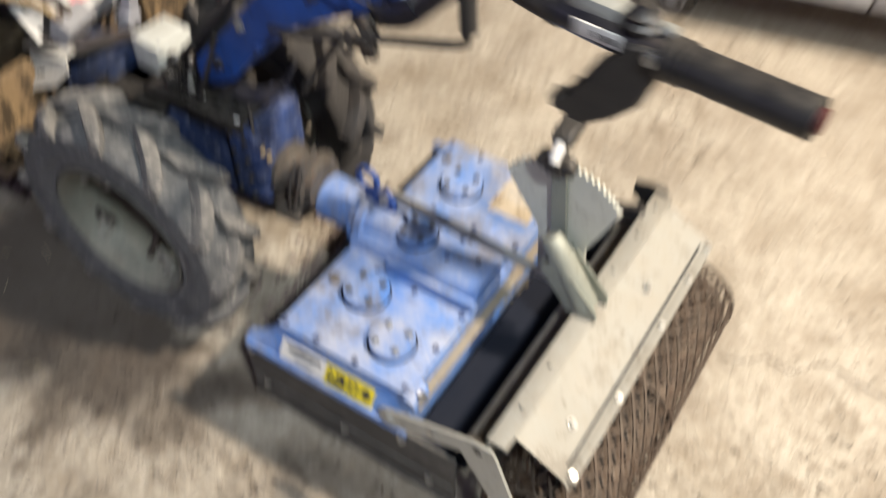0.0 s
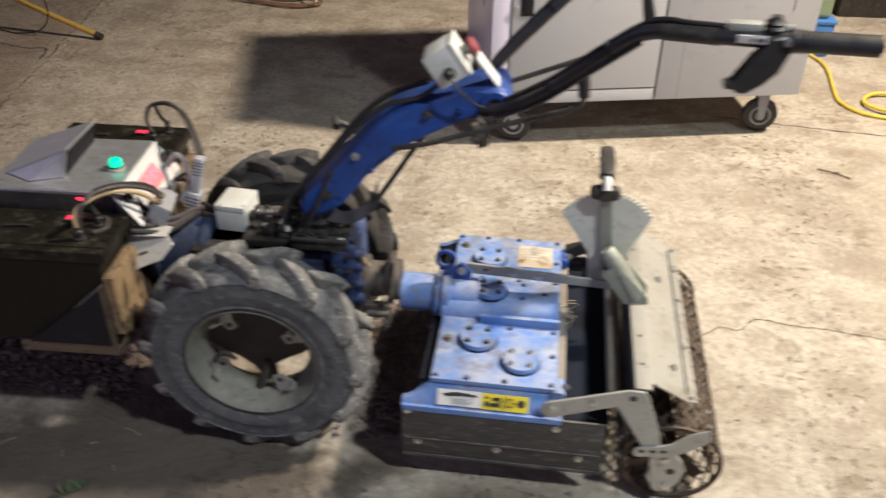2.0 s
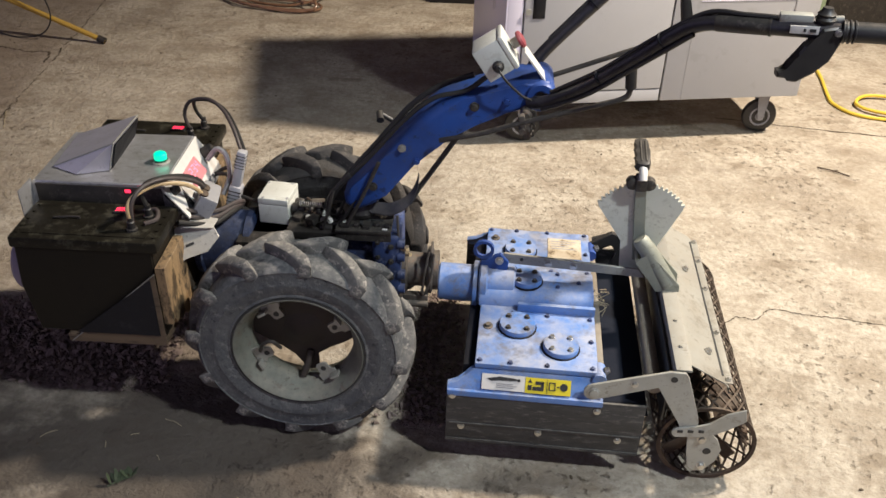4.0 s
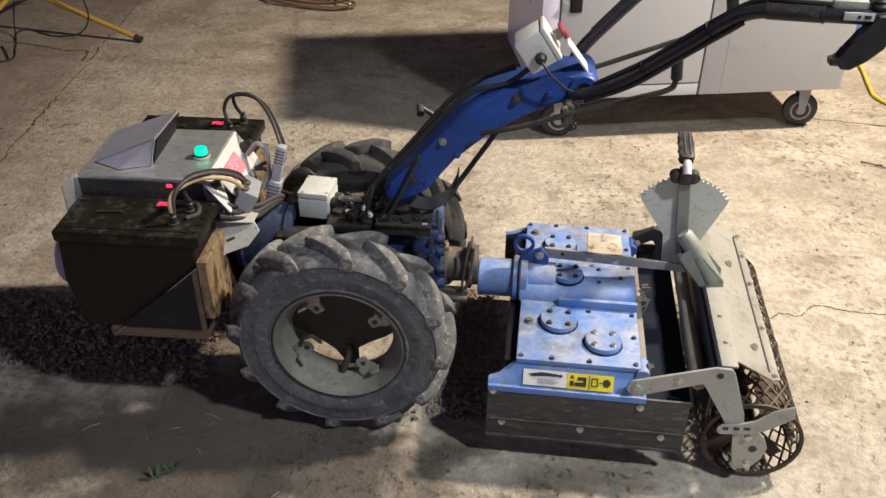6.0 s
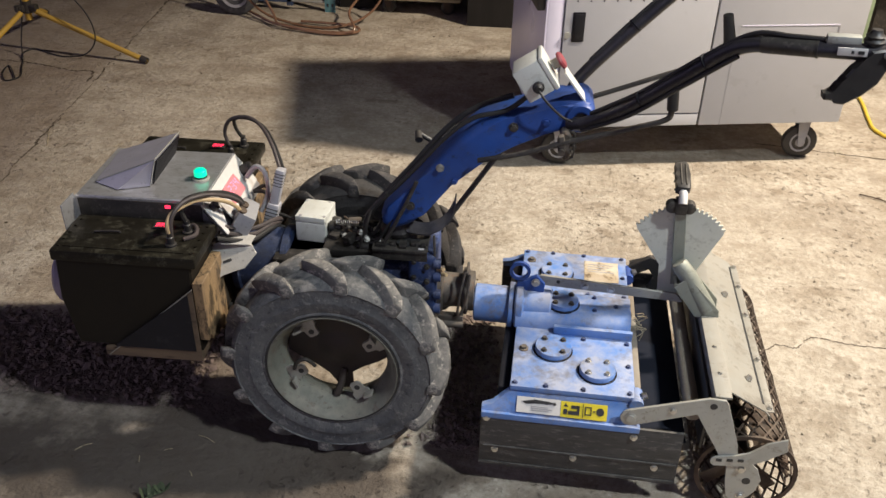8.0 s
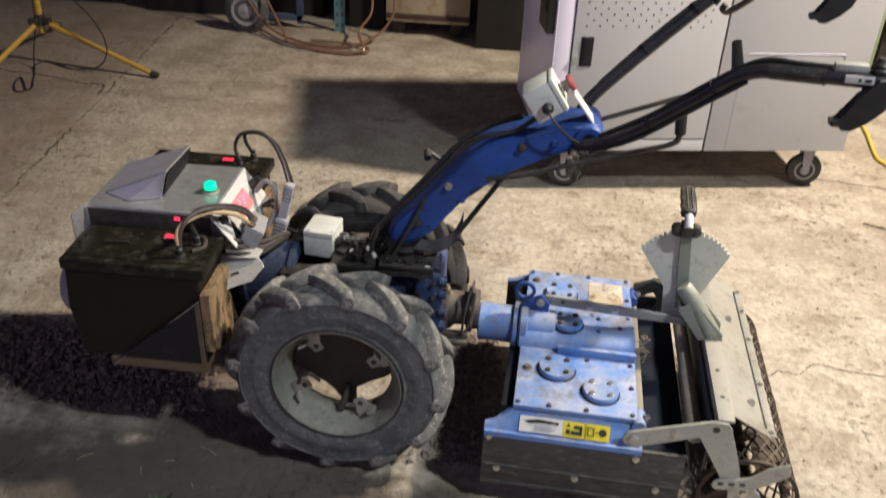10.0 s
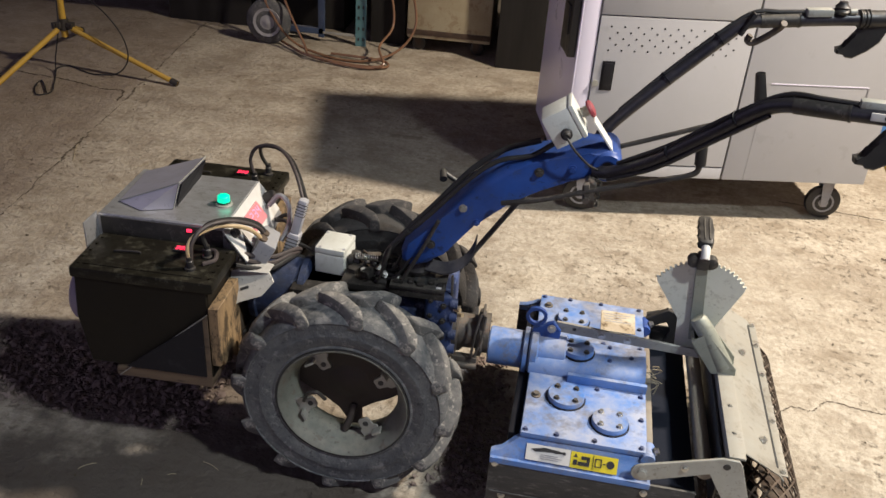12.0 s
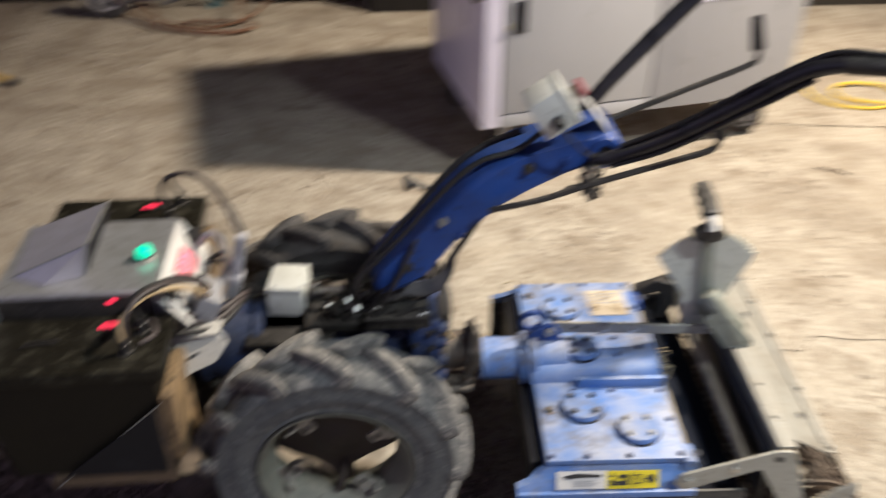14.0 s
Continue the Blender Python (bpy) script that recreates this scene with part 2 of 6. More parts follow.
COUPLING = surface("dirty_coupling_casting", (0.13, 0.12, 0.11), (0.06, 0.05, 0.042), (0.5, 0.75), metal=0.3, scale=20, dust=0.5, dust_colour=(0.22, 0.18, 0.135), spots=0.7, spot_colour=(0.02, 0.018, 0.015), chips=0.5, chip_colour=(0.16, 0.085, 0.05), bump=0.3)
STEEL = surface("zinc_bolt", (0.62, 0.62, 0.60), (0.5, 0.48, 0.44), (0.25, 0.45), metal=0.9, scale=60, bump=0.03)
DARK_STEEL = surface("dark_oily_steel", (0.024, 0.023, 0.023), (0.060, 0.053, 0.046), (0.4, 0.7), metal=0.3, scale=25, dust=0.4, dust_colour=(0.17, 0.15, 0.12), chips=0.35, chip_colour=(0.20, 0.18, 0.15))
RUST = surface("rusty_brown_steel", (0.085, 0.05, 0.032), (0.040, 0.028, 0.022), (0.6, 0.85), metal=0.3, scale=22, dust=0.3, bump=0.4)
# hub colour that holds the shade inside the wheel
HUB_BLACK = surface("shaded_black_hub", (0.016, 0.013, 0.011), (0.042, 0.030, 0.022), (0.5, 0.75), scale=25, dust=0.15, dust_colour=(0.09, 0.07, 0.05))
BLACK = surface("black_plastic", (0.014, 0.014, 0.016), (0.024, 0.023, 0.023), (0.35, 0.55), scale=30, dust=0.15, bump=0.06)
TUBE = surface("black_enamel_tube", (0.011, 0.011, 0.018), (0.020, 0.020, 0.030), (0.25, 0.42), scale=16, dust=0.2, bump=0.06, chips=0.4, chip_colour=(0.07, 0.068, 0.07))
OLIVE = surface("olive_drab_painted_steel", (0.010, 0.0088, 0.0062), (0.016, 0.0138, 0.010), (0.28, 0.5), scale=11, fine=60, dust=0.55, dust_colour=(0.022, 0.020, 0.014), spec=0.22, spots=0.6, spot_colour=(0.004, 0.004, 0.004), dust_range=(0.42, 0.62), chips=0.6, chip_colour=(0.075, 0.070, 0.052), chip_scale=2.6, chip_at=(0.53, 0.60))
OLIVE_SIDE = surface("dull_olive_black_steel", (0.0095, 0.0080, 0.0056), (0.013, 0.0105, 0.0075), (0.4, 0.6), scale=8, fine=60, spec=0.22, spots=0.4, spot_colour=(0.006, 0.005, 0.004))
GUSSET = surface("blue_black_board_paint", (0.008, 0.008, 0.012), (0.013, 0.013, 0.016), (0.4, 0.6), scale=9, spec=0.25, chips=0.3, chip_colour=(0.04, 0.04, 0.045))
TAB = surface("bent_pale_bracket_steel", (0.38, 0.38, 0.34), (0.28, 0.275, 0.24), (0.4, 0.6), metal=0.3, scale=30, dust=0.4, dust_colour=(0.36, 0.32, 0.26), spots=0.4)
WOOD = surface("worn_pine_board", (0.36, 0.24, 0.120), (0.17, 0.112, 0.064), (0.6, 0.8), scale=6, fine=35, stretch=(2.2, 2.2, 0.8), spots=0.95, spot_colour=(0.05, 0.03, 0.016), chips=0.85, chip_colour=(0.030, 0.021, 0.013), chip_scale=1.6, chip_at=(0.49, 0.56))
WOOD_DARK = surface("stained_tray_board", (0.16, 0.108, 0.066), (0.075, 0.054, 0.037), (0.6, 0.8), scale=5, fine=35, stretch=(0.8, 6, 6), spots=0.8, spot_colour=(0.02, 0.014, 0.009))
ALU = surface("brushed_aluminium_sheet", (0.62, 0.62, 0.63), (0.50, 0.50, 0.51), (0.26, 0.46), metal=0.65, scale=9, stretch=(1, 2, 1), dust=0.45, dust_colour=(0.33, 0.31, 0.275), bump=0.06, dust_range=(0.4, 0.66), spots=0.4, spot_colour=(0.12, 0.11, 0.10), chips=0.35, chip_colour=(0.22, 0.20, 0.18))
WHITE = surface("white_plastic_enclosure", (0.72, 0.73, 0.68), (0.60, 0.60, 0.54), (0.35, 0.55), scale=14, dust=0.3, dust_colour=(0.46, 0.42, 0.34), bump=0.04, chips=0.3, chip_colour=(0.4, 0.37, 0.30))
GREY_PLUG = surface("grey_connector_plastic", (0.37, 0.37, 0.39), (0.28, 0.28, 0.30), (0.45, 0.6), scale=25, bump=0.05, dust=0.35, dust_colour=(0.30, 0.27, 0.23), spots=0.3)
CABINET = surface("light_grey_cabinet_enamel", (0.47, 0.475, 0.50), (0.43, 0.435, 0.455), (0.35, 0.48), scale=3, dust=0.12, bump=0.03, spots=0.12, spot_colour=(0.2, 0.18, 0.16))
# cabinet enamel with the violet light from the left mixed into it
CABINET_SIDE = surface("violet_lit_cabinet_enamel", (0.80, 0.77, 0.92), (0.74, 0.71, 0.86), (0.25, 0.35), scale=3, bump=0.01)
# headlamp housing: the lilac is violet side light put into the colour
HOUSING_LIT = surface("violet_lit_housing", (0.36, 0.32, 0.42), (0.28, 0.25, 0.33), (0.3, 0.5), scale=10, dust=0.3, bump=0.03)
YELLOW = surface("yellow_enamel", (0.62, 0.40, 0.05), (0.5, 0.3, 0.04), (0.4, 0.6), scale=14, dust=0.25, spots=0.4)
HOSE_YELLOW = surface("yellow_cord_jacket", (0.75, 0.55, 0.06), (0.65, 0.45, 0.05), (0.5, 0.6), scale=30, bump=0.02)
STICKER_Y = surface("yellow_warning_sticker", (0.75, 0.62, 0.03), (0.66, 0.52, 0.03), (0.4, 0.5), scale=20, bump=0.02)
STICKER_W = surface("white_sticker", (0.70, 0.68, 0.64), (0.6, 0.58, 0.55), (0.4, 0.55), scale=25, bump=0.02)
LABEL_OLD = surface("scuffed_paper_label", (0.60, 0.54, 0.44), (0.40, 0.31, 0.19), (0.6, 0.8), scale=30, spots=0.9, spot_colour=(0.18, 0.13, 0.08), chips=0.9, chip_colour=(0.16, 0.12, 0.08), chip_scale=1.0)
INK = surface("sticker_ink", (0.02, 0.02, 0.02), (0.04, 0.04, 0.04), (0.5, 0.6), scale=30, bump=0.0)
RED = surface("red_button_plastic", (0.33, 0.045, 0.065), (0.26, 0.035, 0.05), (0.35, 0.5), scale=20, bump=0.02, dust=0.35, dust_colour=(0.36, 0.2, 0.18))
PLUG_RED = surface("dull_dark_red_plastic", (0.09, 0.012, 0.014), (0.06, 0.01, 0.01), (0.45, 0.6), scale=20)
# cowl sheet, its grey tinted lilac for the violet light from the left
COWL_GREY = surface("violet_lit_sheet_metal", (0.66, 0.64, 0.72), (0.56, 0.545, 0.61), (0.3, 0.45), metal=0.5, scale=9, stretch=(1, 2, 1), dust=0.3, dust_colour=(0.42, 0.40, 0.40), bump=0.05, spots=0.35, spot_colour=(0.16, 0.15, 0.15))
PLATE_PALE = surface("pale_smeared_steel", (0.62, 0.60, 0.55), (0.44, 0.42, 0.38), (0.35, 0.55), metal=0.15, scale=14, dust=0.3, spots=0.6, spot_colour=(0.12, 0.10, 0.08), bump=0.3)
PLUG_PALE = surface("pale_grey_plug_plastic", (0.50, 0.50, 0.54), (0.40, 0.40, 0.43), (0.4, 0.55), scale=25, bump=0.05, dust=0.25, spots=0.3)
CABLE = surface("black_cable_jacket", (0.016, 0.015, 0.015), (0.03, 0.028, 0.026), (0.45, 0.6), scale=40, bump=0.03)
CABLE_GREY = surface("grey_brown_cable", (0.085, 0.066, 0.062), (0.045, 0.037, 0.035), (0.45, 0.6), scale=40, bump=0.03)
GUARD = surface("dusty_tan_tube", (0.27, 0.23, 0.18), (0.20, 0.165, 0.125), (0.6, 0.8), scale=18, dust=0.5, dust_colour=(0.33, 0.29, 0.225), spots=0.5)
FLAP = surface("blue_black_rubber_flap", (0.010, 0.013, 0.022), (0.016, 0.018, 0.026), (0.75, 0.9), scale=8, dust=0.15, dust_colour=(0.03, 0.03, 0.035), spec=0.12)
WIRE_TAN = surface("tan_wire", (0.55, 0.40, 0.22), (0.45, 0.33, 0.18), (0.45, 0.6), scale=40, bump=0.02)
LEAF = surface("weed_leaf", (0.040, 0.062, 0.030), (0.060, 0.075, 0.040), (0.6, 0.8), scale=30)
SOIL = surface("crumbly_dark_soil", (0.30, 0.232, 0.200), (0.12, 0.094, 0.082), (0.9, 1.0), scale=30, bump=0.5, chips=0.4, chip_colour=(0.20, 0.15, 0.11))
STRAW = surface("dry_straw", (0.44, 0.37, 0.24), (0.34, 0.28, 0.18), (0.7, 0.85), scale=40)
DIRT = surface("crack_dirt", (0.10, 0.075, 0.05), (0.06, 0.045, 0.03), (0.9, 1.0), scale=20)
TEAL = surface("teal_rack_enamel", (0.10, 0.25, 0.27), (0.07, 0.18, 0.2), (0.45, 0.6), scale=12, dust=0.4)
RACK_BLUE = surface("blue_rack_enamel", (0.035, 0.07, 0.15), (0.025, 0.045, 0.10), (0.45, 0.6), scale=12, dust=0.4)
CREAM = surface("rusty_cream_cart_enamel", (0.44, 0.39, 0.27), (0.31, 0.25, 0.155), (0.5, 0.7), scale=5, spots=0.6, spot_colour=(0.16, 0.09, 0.045), chips=0.5, chip_colour=(0.20, 0.12, 0.06))
HOSE = surface("copper_brown_hose", (0.25, 0.140, 0.085), (0.16, 0.088, 0.054), (0.18, 0.3), scale=20, bump=0.03)
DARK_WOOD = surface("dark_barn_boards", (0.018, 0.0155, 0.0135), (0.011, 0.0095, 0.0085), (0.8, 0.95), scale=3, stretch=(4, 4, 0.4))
MACHINE_RED = surface("dark_red_machine_enamel", (0.30, 0.02, 0.025), (0.2, 0.015, 0.02), (0.4, 0.55), scale=6, dust=0.15)
BOTTLE = surface("sage_green_plastic", (0.25, 0.32, 0.2), (0.2, 0.26, 0.16), (0.45, 0.6), scale=12)
BIN_BLUE = surface("bright_blue_plastic", (0.06, 0.2, 0.5), (0.05, 0.15, 0.4), (0.4, 0.55), scale=12)
ROOF = surface("dull_roof_sheet", (0.22, 0.21, 0.2), (0.17, 0.165, 0.155), (0.6, 0.8), scale=2)
GREEN_DARK = surface("dark_green_plastic", (0.005, 0.10, 0.06), (0.004, 0.07, 0.045), (0.3, 0.4), scale=30)
GREEN_GLOW = glow("green_pilot_light", (0.0, 0.78, 0.44), 1.15)
RED_GLOW = glow("red_led_segments", (1.0, 0.035, 0.09), 2.0)
RED_DIM = glow("red_lit_display_window", (1.0, 0.36, 0.38), 0.17)
DIGIT_GLOW = glow("pale_red_digits", (1.0, 0.16, 0.24), 2.6)
CONCRETE = concrete()

# ---- building helpers ----


def thing(name, base, label, category, group="", kind=""):
    ob = new(name)
    ob.location = base
    bpy.context.view_layer.update()
    return tagged(ob, label, category, group, kind)


def mesh_of(name, bm, material, sharp=38):
    bmesh.ops.recalc_face_normals(bm, faces=bm.faces[:])
    me = bpy.data.meshes.new(name)
    bm.to_mesh(me)
    bm.free()
    me.materials.append(material)
    me.shade_smooth()
    me.set_sharp_from_angle(angle=radians(sharp))
    return me


def part(name, bm, material, parent, label=""):
    """One mesh object, made in world coordinates, under a thing or a part."""
    ob = new(name, mesh_of(name, bm, material))
    ob.parent = parent
    ob.matrix_parent_inverse = Matrix() if parent.parent else Matrix.Translation(-parent.location)
    return tagged(ob, label)


def solid(name, bm, material, label, category="", kind="", group=""):
    return tagged(new(name, mesh_of(name, bm, material)), label, category, group, kind)


def B():
    return bmesh.new()


def box(bm, c, s, m=None, bevel=0.0, seg=2):
    """A box of size s round c, turned by m about its centre."""
    r = bmesh.ops.create_cube(bm, size=1.0)
    vs = r["verts"]
    t = Matrix.Translation(c) @ ((m or Matrix()).to_4x4()) @ Matrix.Diagonal((*s, 1))
    bmesh.ops.transform(bm, matrix=t, verts=vs)
    if bevel:
        es = list({e for v in vs for e in v.link_edges})
        bmesh.ops.bevel(bm, geom=es, offset=bevel, segments=seg, affect="EDGES", profile=0.6)
    return bm


def frame_of(d):
    d = Vector(d).normalized()
    a = d.cross(Vector((0, 0, 1))) if abs(d.z) < 0.95 else d.cross(Vector((0, 1, 0)))
    a.normalize()
    return a, d.cross(a), d


def cyl(bm, p0, p1, r0, r1=None, seg=20, caps=True):
    p0, p1 = Vector(p0), Vector(p1)
    r1 = r0 if r1 is None else r1
    a, b, d = frame_of(p1 - p0)
    rings = []
    for p, r in ((p0, r0), (p1, r1)):
        rings.append([bm.verts.new(p + (a * math.cos(2 * math.pi * i / seg) + b * math.sin(2 * math.pi * i / seg)) * r) for i in range(seg)])
    for i in range(seg):
        j = (i + 1) % seg
        bm.faces.new((rings[0][i], rings[0][j], rings[1][j], rings[1][i]))
    if caps:
        bm.faces.new(rings[0][::-1])
        bm.faces.new(rings[1])
    return bm


def lathe(bm, p, axis, profile, seg=32, close=False):
    """Rings of (along, radius) round the axis through p."""
    p = Vector(p)
    a, b, d = frame_of(axis)
    rings = []
    for h, r in profile:
        rings.append([bm.verts.new(p + d * h + (a * math.cos(2 * math.pi * i / seg) + b * math.sin(2 * math.pi * i / seg)) * r) for i in range(seg)])
    pairs = list(zip(rings, rings[1:])) + ([(rings[-1], rings[0])] if close else [])
    for q, w in pairs:
        for i in range(seg):
            j = (i + 1) % seg
            bm.faces.new((q[i], q[j], w[j], w[i]))
    if not close:
        for ring, r in ((rings[0][::-1], profile[0][1]), (rings[-1], profile[-1][1])):
            bm.faces.new(ring)
    return bm


def spline(pts, steps=8):
    """Points along a smooth curve through pts."""
    pts = [Vector(p) for p in pts]
    if len(pts) < 3:
        return pts
    e = [pts[0] * 2 - pts[1], *pts, pts[-1] * 2 - pts[-2]]
    res = []
    for i in range(1, len(e) - 2):
        p0, p1, p2, p3 = e[i - 1:i + 3]
        for k in range(steps):
            t = k / steps
            res.append(0.5 * (2 * p1 + (p2 - p0) * t + (2 * p0 - 5 * p1 + 4 * p2 - p3) * t * t + (3 * p1 - p0 - 3 * p2 + p3) * t ** 3))
    return res + [pts[-1]]


def tube(bm, pts, r, seg=10, smooth=8):
    ps = spline(pts, smooth) if smooth else [Vector(p) for p in pts]
    rings, a = [], None
    for i, p in enumerate(ps):
        d = (ps[min(i + 1, len(ps) - 1)] - ps[max(i - 1, 0)]).normalized()
        if a is None:
            a = frame_of(d)[0]
        a = (a - d * a.dot(d)).normalized()
        b = d.cross(a)
        rr = r[min(i * len(r) // len(ps), len(r) - 1)] if isinstance(r, (list, tuple)) else r
        rings.append([bm.verts.new(p + (a * math.cos(2 * math.pi * k / seg) + b * math.sin(2 * math.pi * k / seg)) * rr) for k in range(seg)])
    for q, w in zip(rings, rings[1:]):
        for i in range(seg):
            j = (i + 1) % seg
            bm.faces.new((q[i], q[j], w[j], w[i]))
    bm.faces.new(rings[0][::-1])
    bm.faces.new(rings[-1])
    return bm


def plate(bm, pts, m, thick, bevel=0.0, seg=1):
    """A flat plate: outline pts in the plane of m's x and y, thick along its z."""
    low = [bm.verts.new(m @ Vector((x, y, 0))) for x, y in pts]
    top = [bm.verts.new(m @ Vector((x, y, thick))) for x, y in pts]
    k = len(pts)
    fs = [bm.faces.new(low[::-1]), bm.faces.new(top)]
    for i in range(k):
        j = (i + 1) % k
        fs.append(bm.faces.new((low[i], low[j], top[j], top[i])))
    if bevel:
        es = list({e for f in fs[:2] for e in f.edges})
        bmesh.ops.bevel(bm, geom=es, offset=bevel, segments=seg, affect="EDGES", profile=0.5)
    return bm


def arc(cx, cy, r, a0, a1, n=10):
    return [(cx + r * math.cos(radians(a0 + (a1 - a0) * i / n)), cy + r * math.sin(radians(a0 + (a1 - a0) * i / n))) for i in range(n + 1)]


def bolt(bm, p, normal, r=0.006, h=0.005):
    """A hexagon head on a washer."""
    p, d = Vector(p), Vector(normal).normalized()
    cyl(bm, p - d * 0.001, p + d * 0.0012, r * 1.3, seg=12)
    cyl(bm, p + d * 0.0015, p + d * (0.0015 + h), r, r * 0.92, seg=6)
    return bm


def xz(y):
    """The upright plane at y: x and z, thickness towards -y."""
    return Matrix(((1, 0, 0, 0), (0, 0, -1, y), (0, 1, 0, 0), (0, 0, 0, 1)))


def frame_rot(d):
    """A turn that lays a box's z along d, with its x near the world's x."""
    d = Vector(d).normalized()
    y = d.cross(Vector((1, 0, 0))).normalized()
    return Matrix((y.cross(d), y, d)).transposed()

# ---- the barn ----
bm = B()
box(bm, (-1.4, 0.0, -0.1), (12, 11, 0.2))
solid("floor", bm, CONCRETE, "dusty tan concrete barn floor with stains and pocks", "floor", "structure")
bm = B()
box(bm, (0, 0, -0.33), (600, 600, 0.2))
solid("ground", bm, DIRT, "bare dark ground around the barn", "ground", "structure")
# far wall in near-black boards: the lack of light is in the colour
bm = B()
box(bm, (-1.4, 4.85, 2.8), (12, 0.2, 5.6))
solid("wall_north", bm, DARK_WOOD, "boarded barn wall with gloom put into its near-black colour", "wall", "structure")
# east wall and roof stay out of view, added to block the sky
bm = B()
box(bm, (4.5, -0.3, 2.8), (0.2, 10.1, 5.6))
solid("wall_east", bm, DARK_WOOD, "unseen dark barn wall added to keep sky light out", "wall", "structure")
bm = B()
box(bm, (-1.4, 0.0, 5.66), (12.4, 11.4, 0.1))
solid("ceiling", bm, ROOF, "unseen grey roof sheets added to keep sky light off", "ceiling", "structure")


def ribbon(bm, pts, width, z, seed, wobble=0.006, widths=(0.35, 0.6, 0.9, 1.2)):
    """A thin uneven band along pts, a little above the floor."""
    rng = random.Random(seed)
    ps = spline([(x, y, 0) for x, y in pts], 14)
    rows = []
    for i, p in enumerate(ps):
        d = (ps[min(i + 1, len(ps) - 1)] - ps[max(i - 1, 0)]).normalized()
        s = Vector((-d.y, d.x, 0))
        p = p + s * rng.uniform(-wobble, wobble)
        w = width * rng.choice(widths) * rng.uniform(0.8, 1.2) * (0.3 if i in (0, len(ps) - 1) else 1)
        rows.append([bm.verts.new((p.x + s.x * w * k, p.y + s.y * w * k, z if k else z + 0.0006)) for k in (-0.5, 0, 0.5)])
    for a, b in zip(rows, rows[1:]):
        for k in (0, 1):
            bm.faces.new((a[k], a[k + 1], b[k + 1], b[k]))
    return bm


rng = random.Random(9)
bm = B()
y = -0.6
while y < 4.3:
    run = rng.uniform(0.05, 0.34)
    pts_ = [(-1.374 - 0.0785 * q + rng.uniform(-0.008, 0.008), q) for q in (y, y + run / 3, y + run * 2 / 3, y + run)]
    ribbon(bm, pts_, rng.choice((0.004, 0.006, 0.009)), 0.0015, int(y * 100) + 90, 0.004, (0.2, 0.5, 1.0, 1.3))
    y += run + rng.choice((-0.01, 0.0, 0.03, 0.09))
solid("floor_joint", bm, DIRT, "dirt-filled joint between the concrete slabs", "joint", "structure")
bm = ribbon(B(), [(1.05, 0.475), (1.10, 0.488), (1.14, 0.52), (1.19, 0.512), (1.25, 0.565), (1.34, 0.545), (1.44, 0.536), (1.62, 0.50), (1.86, 0.44)], 0.0034, 0.0015, 8, 0.003)
solid("floor_crack", bm, DIRT, "fine dark crack in the concrete floor", "crack", "structure")
bm = ribbon(B(), [(1.35, 1.86), (1.8, 1.78), (2.3, 1.72)], 0.007, 0.0015, 12, 0.003)
solid("floor_crack", bm, DIRT, "fine straight crack in the concrete floor", "crack", "structure")

bm = ribbon(B(), [(-2.9, 2.50), (-2.265, 2.378), (-2.115, 2.341), (-1.965, 2.323), (-1.82, 2.288), (-1.697, 2.246), (-1.597, 2.248), (-1.567, 2.116)], 0.010, 0.0015, 15, 0.006)
solid("floor_crack", bm, DIRT, "wandering dark crack in the brown concrete slab", "crack", "structure")

# loose bits on the floor
rng = random.Random(17)
bm = B()
for k in range(8600):
    if k < 7000:
        x = -0.38 - 1.25 * rng.random()
        across = rng.gauss(0, 0.58) if k % 4 else rng.uniform(-1, 1)
        half = 0.152 + 0.035 * noise.noise(Vector((x * 3.1, 0.4, 0)))
        y = 0.272 + max(-1.1, min(1.1, across)) * half
        heap = 0.020 * max(0.0, 1 - abs(across)) * max(0.0, 0.6 + noise.noise(Vector((x * 4, y * 4, 2.0))))
    else:
        x, y = rng.gauss(0.265, 0.05), rng.uniform(0.02, 0.55)
        heap = 0.008 * rng.random()
    s = 0.0020 + 0.0085 * rng.random() ** 2.9
    m = pose(x, y, s * 0.35 + heap * rng.random(), rng.uniform(-40, 40), rng.uniform(-40, 40), rng.uniform(0, 360)) @ Matrix.Diagonal((s * rng.uniform(0.9, 1.8), s * rng.uniform(0.7, 1.2), s * rng.uniform(0.5, 0.9), 1))
    pts_ = [bm.verts.new(m @ Vector((a * rng.uniform(0.7, 1.1), b * rng.uniform(0.7, 1.1), c))) for a, b, c in ((1, 0, 0), (0.3, 0.95, 0), (-0.8, 0.6, 0), (-0.8, -0.6, 0), (0.3, -0.95, 0), (0, 0, 0.9), (0.1, 0, -0.5))]
    for i in range(5):
        j = (i + 1) % 5
        bm.faces.new((pts_[i], pts_[j], pts_[5]))
        bm.faces.new((pts_[j], pts_[i], pts_[6]))
solid("soil_crumbs", bm, SOIL, "dark crumbly soil fallen under the machine", "soil", "stuff")
rng = random.Random(5)
bm = B()
for k in range(130):
    x, y = rng.uniform(-1.9, 2.2), rng.uniform(-0.5, 3.2)
    s = rng.uniform(0.0015, 0.0045)
    m = pose(x, y, s * 0.4, rng.uniform(-20, 20), rng.uniform(-20, 20), rng.uniform(0, 360)) @ Matrix.Diagonal((s * rng.uniform(1, 2.2), s, s * 0.7, 1))
    bmesh.ops.create_icosphere(bm, subdivisions=1, radius=1.0, matrix=m)
solid("grit", bm, DIRT, "dark crumbs of soil and grit scattered on the floor", "grit", "stuff")
bm = B()
